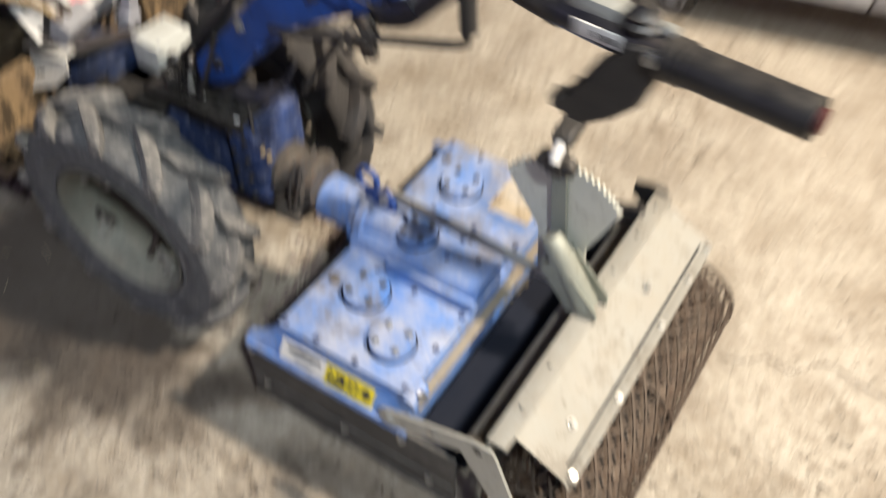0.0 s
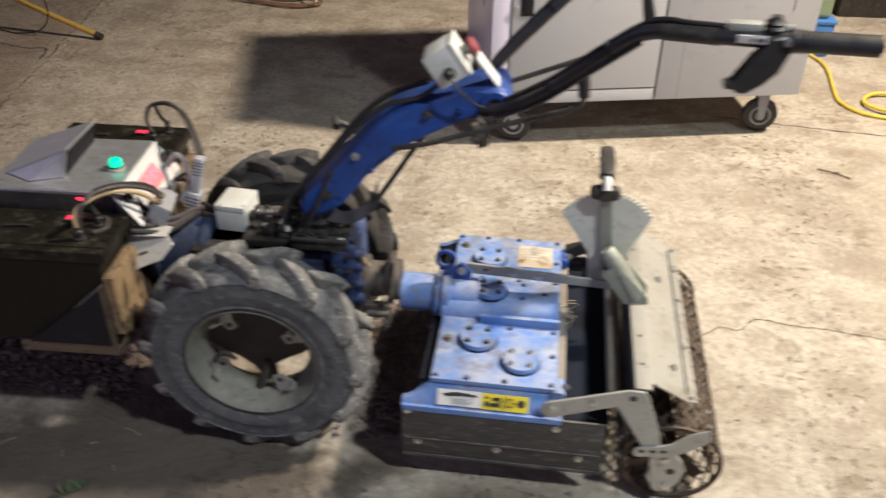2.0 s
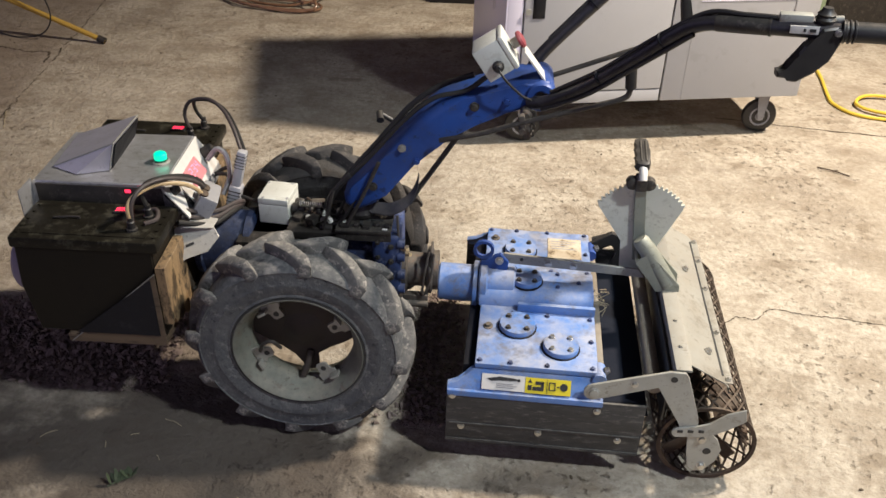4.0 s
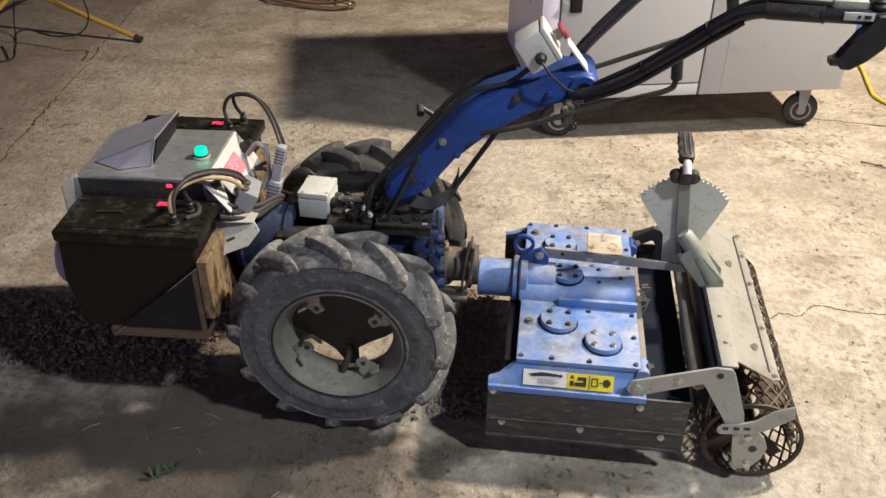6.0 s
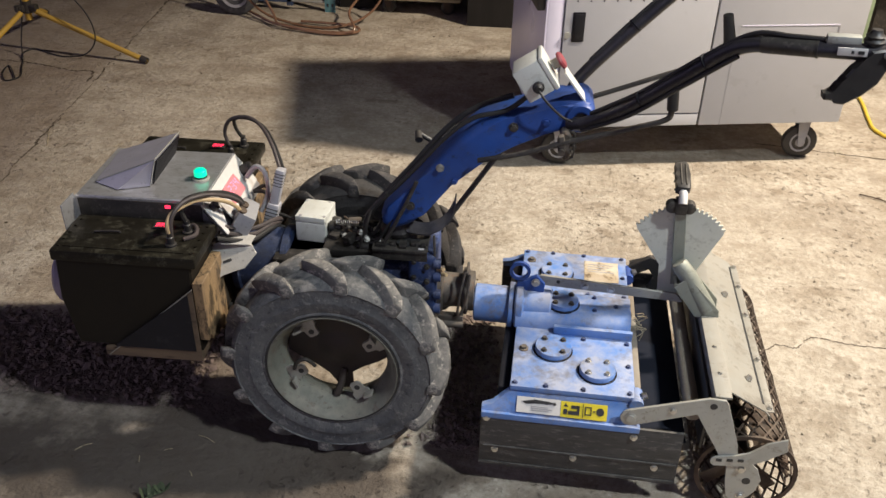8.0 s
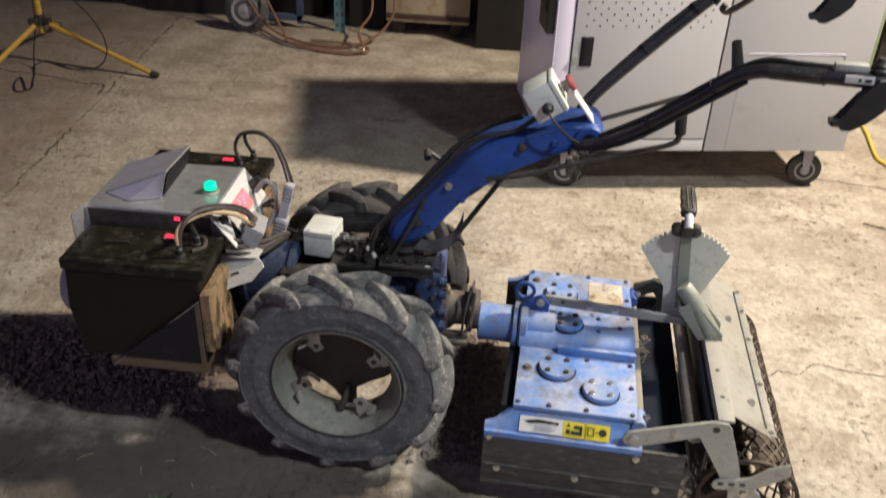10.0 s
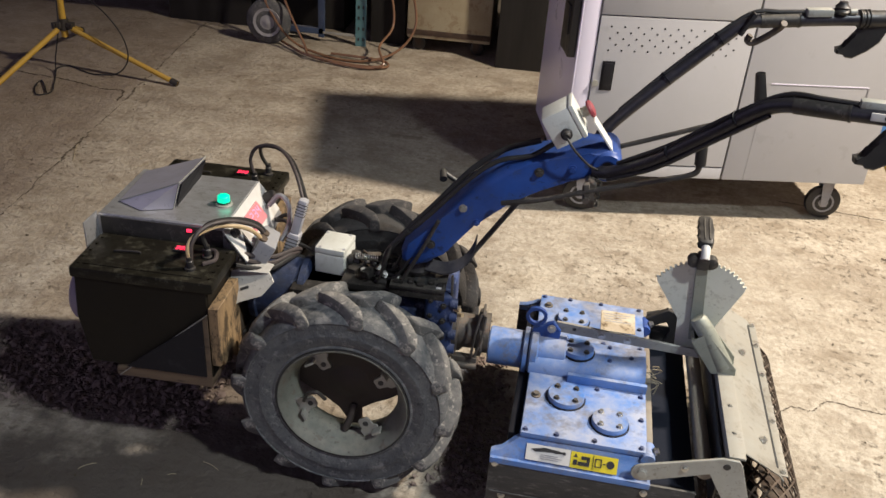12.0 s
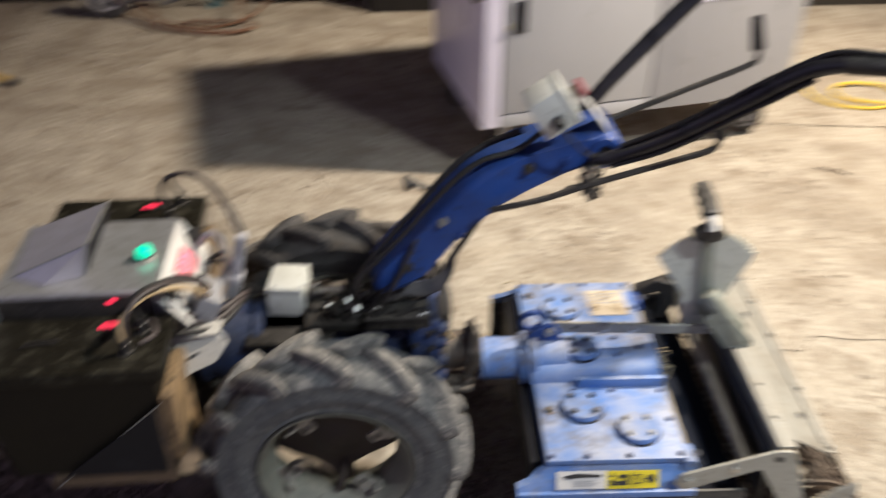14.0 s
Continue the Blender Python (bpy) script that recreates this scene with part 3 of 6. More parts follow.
for k in range(26):
    x, y = rng.choice(((rng.uniform(-0.9, 0.3), rng.uniform(-0.45, 0.0)), (rng.uniform(-1.6, 2.0), rng.uniform(0.3, 3.0))))
    a, ln = rng.uniform(0, 6.3), rng.uniform(0.015, 0.06)
    tube(bm, [(x, y, 0.002), (x + math.cos(a) * ln * 0.5, y + math.sin(a) * ln * 0.5, 0.004), (x + math.cos(a + 0.08) * ln, y + math.sin(a + 0.08) * ln, 0.002)], 0.0009, 5, 3)
tube(bm, [(-1.500, 1.62, 0.002), (-1.475, 1.56, 0.004), (-1.440, 1.475, 0.002)], 0.0016, 5, 3)
tube(bm, [(-1.475, 1.56, 0.004), (-1.53, 1.60, 0.003)], 0.0012, 5, 3)
solid("straw_bits", bm, STRAW, "short dry straw bits on the concrete", "straw", "stuff")
bm = B()
tube(bm, [(1.645, 1.458, 0.004), (1.69, 1.432, 0.007), (1.745, 1.398, 0.004)], 0.0023, 6)
tube(bm, [(1.69, 1.432, 0.006), (1.715, 1.440, 0.004)], 0.002, 5)
solid("twig", bm, RUST, "short dark forked twig lying on concrete", "twig")
weed = thing("weed", (-0.37, -0.19, 0), "small wilted green weed lying on the floor", "weed")
bm = B()
tube(bm, [(-0.405, -0.215, 0.003), (-0.385, -0.20, 0.006), (-0.365, -0.19, 0.008), (-0.350, -0.178, 0.012)], 0.0018, 5)
part("stem", bm, LEAF, weed)
for k in range(13):
    t = rng.random()
    x, y = -0.400 + 0.050 * t, -0.212 + 0.034 * t
    ln = rng.uniform(0.016, 0.034)
    bm = B()
    plate(bm, [(0, 0), (ln * 0.25, 0.0045), (ln * 0.65, 0.0050), (ln, 0), (ln * 0.65, -0.0050), (ln * 0.25, -0.0045)],
          pose(x, y, 0.005, rng.uniform(-40, 40), rng.uniform(-75, -12), rng.uniform(20, 200)), 0.0006)
    part("leaf", bm, LEAF, weed)


# ---- far side of the barn ----
def caster(parent, x, y, r, top, metal=None, metal_label="dull grey steel fork"):
    """A wheel in a fork under a plate."""
    metal = metal or GREY_PLUG
    w = part("caster_wheel", lathe(B(), Vector((x, y, r)) - Vector((0, 0.017, 0)), (0, 1, 0),
             [(0, r * 0.72), (0.004, r * 0.95), (0.012, r), (0.022, r), (0.030, r * 0.95), (0.034, r * 0.72)], 28), BLACK, parent, "dusty rubber caster wheel")
    part("caster_hub", lathe(B(), Vector((x, y, r)) - Vector((0, 0.021, 0)), (0, 1, 0),
         [(0, r * 0.22), (0.002, r * 0.26), (0.008, r * 0.30), (0.008, r * 0.44), (0.002, r * 0.50), (0.002, r * 0.58), (0.008, r * 0.62), (0.034, r * 0.62), (0.040, r * 0.3)], 24), metal, w, "plain wheel hub")
    bm = B()
    box(bm, (x, y, top - 0.004), (0.085, 0.07, 0.008), None, 0.002)
    for s in (-1, 1):
        plate(bm, [(x - 0.028, top - 0.006), (x + 0.020, top - 0.006), (x + 0.010, r - 0.010), (x - 0.010, r - 0.010)], xz(y + s * 0.028 + 0.0015), 0.003)
    part("caster_fork", bm, metal, parent, metal_label)


cab = thing("tool_cabinet", (0.46, 1.49, 0), "light grey steel tool cabinet with perforated door on casters", "cabinet")
CM = pose(0.462, 1.492, 0, 0, 0, 10.7)          # along its front, from its near bottom corner
L, D, Z0, Z1 = 1.158, 0.64, 0.178, 1.02


def cab_box(bm, u0, u1, v0, v1, z0, z1, bevel=0.003):
    c = CM @ Vector(((u0 + u1) / 2, (v0 + v1) / 2, (z0 + z1) / 2))
    return box(bm, c, (u1 - u0, v1 - v0, z1 - z0), CM.to_3x3(), bevel)


part("body", cab_box(B(), 0.0, L, 0.02, D, Z0, Z1, 0.006), CABINET, cab)
part("side_panel", cab_box(B(), -0.006, 0.0, 0.004, D - 0.01, Z0 + 0.004, Z1 - 0.02, 0.002), CABINET_SIDE, cab, "side panel with violet side light in its colour")
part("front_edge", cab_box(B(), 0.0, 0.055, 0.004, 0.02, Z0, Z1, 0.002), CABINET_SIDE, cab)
# perforated door with its latch
door = part("door", cab_box(B(), 0.060, 0.598, 0.0, 0.02, Z0 + 0.05, 0.764, 0.002), CABINET, cab)
part("upper_door", cab_box(B(), 0.060, 0.598, 0.0, 0.02, 0.769, Z1 - 0.02, 0.002), CABINET, cab)
bm = B()
for r in range(5):
    for k in range(10):
        c = CM @ Vector((0.100 + k * 0.046 + (r % 2) * 0.023, 0.0005, 0.648 + r * 0.0205))
        cyl(bm, c, c + CM.to_3x3() @ Vector((0, -0.0012, 0)), 0.0034, seg=8)
tagged(part("perforation", bm, INK, door, "rows of small round holes"), kind="stuff")
part("latch_recess", cab_box(B(), 0.088, 0.132, -0.003, 0.004, 0.505, 0.610, 0.002), GUSSET, door, "recessed latch frame")
part("latch", cab_box(B(), 0.094, 0.126, -0.006, 0.002, 0.512, 0.603, 0.002), GUSSET, door, "black latch handle")
c = CM @ Vector((0.072, 0, 0.530))
part("lock", cyl(B(), c, c + CM.to_3x3() @ Vector((0, -0.006, 0)), 0.011, seg=16), ZINC, door, "round key lock")
part("lower_rail", cab_box(B(), 0.060, 0.598, 0.002, 0.02, Z0, Z0 + 0.045, 0.002), CABINET, cab)
side = part("drawer_front", cab_box(B(), 0.605, L - 0.002, 0.0, 0.02, Z0, Z1 - 0.02, 0.002), CABINET, cab)
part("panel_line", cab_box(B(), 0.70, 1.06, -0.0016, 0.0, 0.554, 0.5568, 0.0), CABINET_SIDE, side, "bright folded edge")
part("panel_line", cab_box(B(), 1.058, 1.062, -0.0018, 0.0, 0.50, 0.553, 0.0), GREY_PLUG, side)
part("panel_line", cab_box(B(), 0.684, 0.687, -0.0012, 0.0, Z0, 0.50, 0.0), GREY_PLUG, side)
part("panel_gap", cab_box(B(), 0.598, 0.605, 0.010, 0.0195, Z0, Z1 - 0.02, 0.0), INK, cab, "dark gap between the doors")
part("top", cab_box(B(), -0.02, L + 0.02, -0.015, D + 0.02, Z1, Z1 + 0.03, 0.006), CABINET, cab)
bm = cab_box(B(), -0.034, -0.007, 0.02, 0.17, 0.61, 0.98, 0.004)
cab_box(bm, -0.040, -0.034, 0.05, 0.12, 0.68, 0.78, 0.002)
part("side_holder", bm, BLACK, cab, "black holder on the cabinet side")
for u in (0.10, L - 0.098):
    for v in (0.075, D - 0.08):
        p = CM @ Vector((u, v, 0))
        caster(cab, p.x, p.y, 0.067, Z0)

cart = thing("rolling_cart", (-0.19, 3.3, 0), "rust-stained cream metal cart on small casters", "cart")
bm = B()
box(bm, (-0.19, 3.52, 0.46), (0.47, 0.44, 0.76), None, 0.012)
part("body", bm, CREAM, cart)
bm = B()
box(bm, (-0.19, 3.30, 0.115), (0.47, 0.012, 0.03), None, 0.003)
part("bottom_lip", bm, RUST, cart, "rusty bottom lip")
for x in (-0.36, -0.03):
    for y in (3.36, 3.66):
        caster(cart, x, y, 0.040, 0.085, RUST, "rusty steel fork")

rack = thing("steel_rack", (-0.9, 3.4, 0), "blue and teal slotted steel rack with dark shelves", "rack")
for x, y, mat_ in ((-0.685, 3.30, TEAL), (-0.685, 3.85, TEAL), (-3.0, 3.30, TEAL), (-3.0, 3.85, TEAL)):
    post = part("post", plate(plate(B(), [(x - 0.03, 0), (x + 0.03, 0), (x + 0.03, 1.9), (x - 0.03, 1.9)], xz(y), 0.003),
                [(x - 0.03, 0), (x - 0.024, 0), (x - 0.024, 1.9), (x - 0.03, 1.9)], xz(y + 0.04), 0.04), mat_, rack)
    bm = B()
    for k in range(30):
        for s in (-0.012, 0.014):
            box(bm, (x + s, y - 0.004, 0.04 + k * 0.06), (0.009, 0.003, 0.016))
    tagged(part("slots", bm, INK, post, "dark slots"), kind="stuff")
for y in (3.32, 3.8):
    part("frame_post", box(B(), (-0.915, y, 0.5), (0.035, 0.03, 0.95), None, 0.003), RACK_BLUE, rack)
part("frame_rail", box(B(), (-1.08, 3.32, 0.06), (0.36, 0.03, 0.035), None, 0.003), RACK_BLUE, rack)
for z in (0.45, 1.15, 1.85):
    part("shelf", box(B(), (-1.84, 3.60, z), (2.36, 0.66, 0.03), None, 0.003), DARK_WOOD, rack)
part("bottom_strip", box(B(), (-0.80, 3.31, 0.055), (0.21, 0.012, 0.014), None, 0.002), ZINC, rack, "pale bottom strip")
crate = thing("dark_block", (-1.5, 3.6, 0), "dark cardboard box under the rack", "box")
part("body", box(B(), (-1.62, 3.66, 0.17), (0.5, 0.4, 0.34), None, 0.006), DARK_WOOD, crate)
# filler blocks added to stand for the black shade by rack and cart
for x, y, sx, sy, sz in ((-1.06, 3.74, 0.44, 0.36, 0.40), (-0.55, 3.70, 0.20, 0.60, 0.43), (0.36, 3.48, 0.54, 0.62, 0.62)):
    crate = thing("dark_block", (x, y, 0), "dark filler block for the black shade", "box")
    part("body", box(B(), (x, y, sz / 2), (sx, sy, sz), None, 0.006), DARK_WOOD, crate)
    part("flap", box(B(), (x, y - sy * 0.25, sz + 0.003), (sx - 0.01, sy * 0.48, 0.005), None, 0.001), DARK_WOOD, crate)

truck = thing("hand_truck", (-1.18, 3.2, 0), "small hand truck with pale rimmed wheel", "hand truck")
whl = part("wheel", lathe(B(), (-1.18, 3.155, 0.125), (0, 1, 0), [(0, 0.075), (0.006, 0.105), (0.02, 0.122), (0.04, 0.125), (0.06, 0.118), (0.07, 0.075)], 32), RUBBER, truck)
part("rim", lathe(B(), (-1.18, 3.150, 0.125), (0, 1, 0), [(0, 0.012), (0.004, 0.02), (0.006, 0.06), (0.0, 0.078), (0.012, 0.08), (0.07, 0.08)], 28), GREY_PLUG, whl, "pale wheel rim")
part("axle_frame", tube(B(), [(-1.18, 3.24, 0.125), (-1.18, 3.28, 0.4), (-1.18, 3.29, 0.9)], 0.014, 10), DARK_STEEL, truck)

hose = thing("air_hose", (-0.7, 3.0, 0), "copper brown hose hanging in loops onto the floor", "hose")
for k, (dx, dy, sag) in enumerate(((0, 0, 0.0), (0.12, -0.09, 0.05))):
    pts = [(-1.30 + dx, 3.22, 0.62), (-1.22 + dx, 3.18, 0.30), (-1.06 + dx, 3.12 + dy, 0.075 + max(0, -sag)), (-0.86, 3.05 + dy, 0.014 + 0.012 * k), (-0.62 + dx, 3.00 + dy, 0.013 + 0.011 * k),
           (-0.45 - dx * 0.6, 3.10 + dy, 0.05 + sag), (-0.36 - dx, 3.17, 0.17), (-0.38 - dx, 3.2, 0.34), (-0.46 - dx, 3.22, 0.62)]
    part("loop", tube(B(), pts, 0.0068, 8), HOSE, hose)
part("loop", tube(B(), [(-1.12, 3.2, 0.018), (-0.9, 3.0, 0.014), (-0.62, 2.90, 0.014), (-0.47, 2.95, 0.014), (-0.52, 3.03, 0.02), (-0.8, 3.08, 0.014)], 0.0072, 8), HOSE, hose)

engine = thing("red_machine", (2.6, 3.3, 0), "dark red enamelled machine standing in shadow", "machine")
part("body", box(B(), (2.72, 3.35, 0.80), (1.2, 0.75, 0.8), None, 0.05, 3), MACHINE_RED, engine)
part("base", box(B(), (2.72, 3.40, 0.21), (1.1, 0.6, 0.42), None, 0.01), DARK_STEEL, engine)
can = thing("jerrycan", (1.86, 2.62, 0), "sage green plastic can standing on a blue bin", "can")
bm = B()
box(bm, (1.88, 2.66, 0.35), (0.14, 0.2, 0.36), None, 0.025, 3)
part("body", bm, BOTTLE, can)
part("cap", cyl(B(), (1.88, 2.62, 0.53), (1.88, 2.62, 0.57), 0.022, seg=16), BLACK, can)
bin_ = thing("plastic_bin", (1.88, 2.66, 0), "bright blue plastic bin on the floor", "bin")
bm = B()
box(bm, (1.885, 2.66, 0.085), (0.17, 0.24, 0.17), None, 0.012)
part("body", bm, BIN_BLUE, bin_)
part("rim", box(B(), (1.885, 2.66, 0.162), (0.182, 0.252, 0.014), None, 0.004), BIN_BLUE, bin_)

cord = thing("extension_cord", (1.92, 2.1, 0), "bright yellow extension cord curved on the floor", "cord")
part("jacket", tube(B(), [(1.72, 2.95, 0.008), (1.86, 2.62, 0.008), (1.925, 2.42, 0.008), (1.892, 2.15, 0.008), (1.885, 2.04, 0.008), (1.95, 1.935, 0.008), (2.10, 1.90, 0.008),
     (2.24, 1.97, 0.008), (2.22, 2.10, 0.012), (2.05, 2.12, 0.016), (1.98, 2.02, 0.014), (2.1, 1.93, 0.018), (2.5, 1.9, 0.008), (3.2, 2.1, 0.008)], 0.0075, 8), HOSE_YELLOW, cord)

tri = thing("lamp_tripod", (-1.97, 2.47, 0), "yellow steel lamp tripod with spread legs", "tripod")
HUB = Vector((-1.975, 2.47, 0.22))
part("pole", cyl(B(), HUB - Vector((0, 0, 0.06)), (HUB.x, HUB.y, 1.5), 0.016, seg=16), YELLOW, tri)
bm = cyl(B(), HUB - Vector((0, 0, 0.025)), HUB + Vector((0, 0, 0.03)), 0.024, seg=16)
for a in (-8, 112, 232):
    d = Vector((math.cos(radians(a)), math.sin(radians(a)), 0))
    box(bm, HUB + d * 0.032, (0.045, 0.03, 0.03), pose(0, 0, 0, 0, 0, a).to_3x3(), 0.003)
part("collar", bm, DARK_STEEL, tri, "dark steel collar")
for foot in ((-1.385, 2.385, 0.012), (-2.10, 1.86, 0.012), (-2.20, 3.03, 0.012)):
    f = Vector(foot)
    h = HUB + (f - HUB) * 0.075
    leg = part("leg", cyl(B(), h, f, 0.0125, seg=14), YELLOW, tri)
    part("foot_cap", cyl(B(), f + (h - f).normalized() * 0.035, f, 0.0165, seg=14), BLACK, leg, "black rubber foot")
wires = thing("power_cable", (-2.0, 2.3, 0), "thin black power cable tangled round the tripod", "cable")
part("run", tube(B(), [(-1.98, 2.45, 0.36), (-1.975, 2.42, 0.22), (-2.02, 2.43, 0.06), (-1.99, 2.36, 0.006), (-1.935, 2.24, 0.005), (-1.893, 2.148, 0.005), (-1.90, 2.10, 0.005), (-1.936, 2.086, 0.005), (-1.99, 2.17, 0.005), (-2.009, 2.257, 0.005), (-1.96, 2.20, 0.008), (-1.90, 2.11, 0.008)], 0.0034, 7), CABLE, wires)
part("run", tube(B(), [(-1.978, 2.336, 0.008), (-2.022, 2.427, 0.006), (-1.996, 2.491, 0.005), (-1.90, 2.445, 0.005), (-1.813, 2.411, 0.005), (-1.70, 2.395, 0.025), (-1.643, 2.40, 0.075), (-1.628, 2.40, 0.149), (-1.662, 2.40, 0.245), (-1.78, 2.44, 0.34), (-1.95, 2.465, 0.42)], 0.0034, 7), CABLE, wires)

# ---- the two-wheel tractor ----
MID = 0.2275        # its centre line
AXLE = 0.256        # height of the axle
tractor = thing("walking_tractor", (0, MID, 0), "dusty blue two-wheel walking tractor converted to electric drive", "tractor")


def tyre_mesh(cy):
    """A lugged field tyre: rounded casing and two rows of slanting bars."""
    bm = B()
    half = [(-0.050, 0.143), (-0.057, 0.148), (-0.0625, 0.1515), (-0.0625, 0.1545), (-0.0605, 0.157), (-0.0655, 0.172), (-0.0675, 0.184), (-0.0675, 0.1865), (-0.0665, 0.188), (-0.0670, 0.203),
            (-0.0665, 0.2165), (-0.0690, 0.2185), (-0.0668, 0.2210), (-0.0590, 0.2275), (-0.0450, 0.2310), (-0.02, 0.2325), (0, 0.233)]
    half = [(h * 0.90, r) for h, r in half]
    prof = half + [(-h, r) for h, r in half[-2::-1]] + [(0.03, 0.135), (-0.03, 0.135)]
    lathe(bm, (0, cy, AXLE), (0, 1, 0), prof, 64, close=True)
    return bm


def tread_bars(cy, w_, rubber, start):
    """The slanting bars, two rows of twelve round the casing; start: the angle of the first bar's outer end."""
    for side_ in (-1, 1):
        bm = B()
        rows = []
        for t, ro, w in ((0.0, 0.2440, 0.0160), (0.07, 0.2480, 0.0200), (0.30, 0.2565, 0.0275), (0.70, 0.2600, 0.0315), (0.92, 0.2595, 0.0315), (1.0, 0.2560, 0.0270)):
            y = side_ * (0.0640 - 0.0700 * t)
            th = 0.34 * t ** 1.25
            base = 0.2140 if t == 0 else (0.222 if t < 0.2 else 0.228)
            row = []
            for r, ww in ((base, w * 0.92), (ro, w * 0.66), (ro, -w * 0.66), (base, -w * 0.92)):
                a = th + ww / 0.245
                row.append(bm.verts.new((r * math.cos(a), y, r * math.sin(a))))
            rows.append(row)
        for a, b in zip(rows, rows[1:]):
            for i in range(3):
                bm.faces.new((a[i], a[i + 1], b[i + 1], b[i]))
        bm.faces.new(rows[0])
        bm.faces.new(rows[-1][::-1])
        bmesh.ops.recalc_face_normals(bm, faces=bm.faces[:])
        bmesh.ops.bevel(bm, geom=bm.edges[:], offset=0.0042, segments=2, affect="EDGES", profile=0.5)
        me = mesh_of("tread_bar", bm, rubber)
        for k in range(12):
            bar_ = new("tread_bar", me)
            bar_.parent = w_
            bar_.matrix_basis = pose(0, cy, AXLE, 0, -start - 30 * k - (15 if side_ > 0 else 0), 0)


def wheel(cy, out, casing, rubber, start):
    """Tyre, open rim with four lugs, and the hub that carries it. out: -1 when the open side faces -y."""
    bm = tyre_mesh(cy)
    w = part("wheel", bm, casing, tractor, "dusty lugged rubber tyre")
    tread_bars(cy, w, rubber, start)
    lip = lathe(B(), (0, cy, AXLE), (0, out, 0), [(0.054, 0.139), (0.058, 0.1445), (0.055, 0.148), (0.047, 0.146), (0.040, 0.136), (0.022, 0.131), (0.010, 0.121), (-0.012, 0.120),
                                             (-0.024, 0.130), (-0.044, 0.136), (-0.052, 0.147), (-0.055, 0.144), (-0.047, 0.132), (-0.026, 0.125), (-0.012, 0.1155), (0.010, 0.1165), (0.024, 0.127), (0.042, 0.132)], 56, close=True)
    part("rim", lip, RIM, w, "dusty grey steel rim")
    part("bead_gap", lathe(B(), (0, cy + out * 0.0525, AXLE), (0, out, 0), [(0, 0.1455), (0.0048, 0.1460), (0.0048, 0.1495), (0, 0.1500)], 56, close=True), INK, w, "dark gap between tyre bead and rim")
    for a in (30, 124, 206, 301):
        bm = B()
        c, s = math.cos(radians(a)), math.sin(radians(a))
        m = Matrix(((c, s * out, 0, 0), (0, 0, out, cy + out * 0.012), (s, -c * out, 0, AXLE), (0, 0, 0, 1)))
        plate(bm, [(0.121, -0.022), (0.121, 0.022), (0.102, 0.022), (0.098, 0.013), (0.080, 0.013), (0.076, 0.008), (0.076, -0.010), (0.080, -0.014), (0.100, -0.014), (0.104, -0.022)], m, 0.006, 0.001)
        box(bm, m @ Vector((0.112, 0.019, 0.014)), (0.006, 0.022, 0.022), pose(0, 0, 0, 0, -a, 0).to_3x3(), 0.0015)
        tab = part("lug", bm, TAB, w, "bent pale lug bracket")
        h = m @ Vector((0.090, 0, 0.0062))
        part("lug_hole", cyl(B(), h, h + Vector((0, out * 0.0008, 0)), 0.0065, seg=14), INK, tab, "dark bolt hole")
    # the dish behind, open below on both sides of a stem; the wheel's inner shade is in its colour
    bm = B()
    m = Matrix(((1, 0, 0, 0), (0, 0, out, cy - out * 0.030), (0, 1, 0, AXLE), (0, 0, 0, 1)))
    dish = arc(0, 0, 0.117, -6, 186, 28) + [(-0.088, -0.030), (-0.054, -0.048), (-0.024, -0.072), (0.004, -0.117), (0.030, -0.113), (0.028, -0.066), (0.060, -0.044), (0.092, -0.030)]
    plate(bm, dish, m, 0.008, 0.001)
    lathe(bm, (0, cy - out * 0.036, AXLE), (0, out, 0), [(0, 0.040), (0.006, 0.052), (0.014, 0.050), (0.017, 0.030), (0.022, 0.022)], 28)
    part("hub", bm, HUB_BLACK, w, "hub dish blackened for the shade inside the wheel")
    part("hub_arm", tube(B(), [(0.012, cy - out * 0.022, AXLE - 0.058), (0.006, cy - out * 0.006, AXLE - 0.086), (-0.004, cy + out * 0.008, AXLE - 0.112)], 0.0085, 10), HUB_BLACK, w, "black bent arm on the hub")
    part("latch_pin", tube(B(), [(-0.045, cy + out * 0.026, AXLE - 0.015), (-0.062, cy + out * 0.036, AXLE + 0.01), (-0.085, cy + out * 0.03, AXLE - 0.005), (-0.094, cy + out * 0.024, AXLE - 0.03)], 0.0045, 8), DARK_STEEL, w)


wheel(0.031, -1, RUBBER, BAR, 22)
wheel(0.447, 1, RUBBER_SHADED, BAR_SHADED, 4)
part("axle_housing", lathe(B(), (0, 0.095, AXLE), (0, 1, 0), [(0, 0.03), (0.02, 0.045), (0.06, 0.042), (0.09, 0.06), (0.17, 0.06), (0.20, 0.042), (0.255, 0.045), (0.28, 0.03)], 24), GEAR_BLUE, tractor)
# gearbox casting
bm = B()
box(bm, (0.02, MID, 0.33), (0.30, 0.115, 0.17), None, 0.018, 3)
box(bm, (0.178, MID - 0.005, 0.372), (0.066, 0.140, 0.17), None, 0.012, 3)
box(bm, (-0.06, MID, 0.40), (0.20, 0.10, 0.06), None, 0.012, 2)
for z in (0.31, 0.35, 0.40, 0.435):
    cyl(bm, (0.205, MID - 0.068, z), (0.221, MID - 0.068, z), 0.012, seg=12)
part("gearbox", bm, GEAR_BLUE, tractor, "dirty blue cast gearbox")
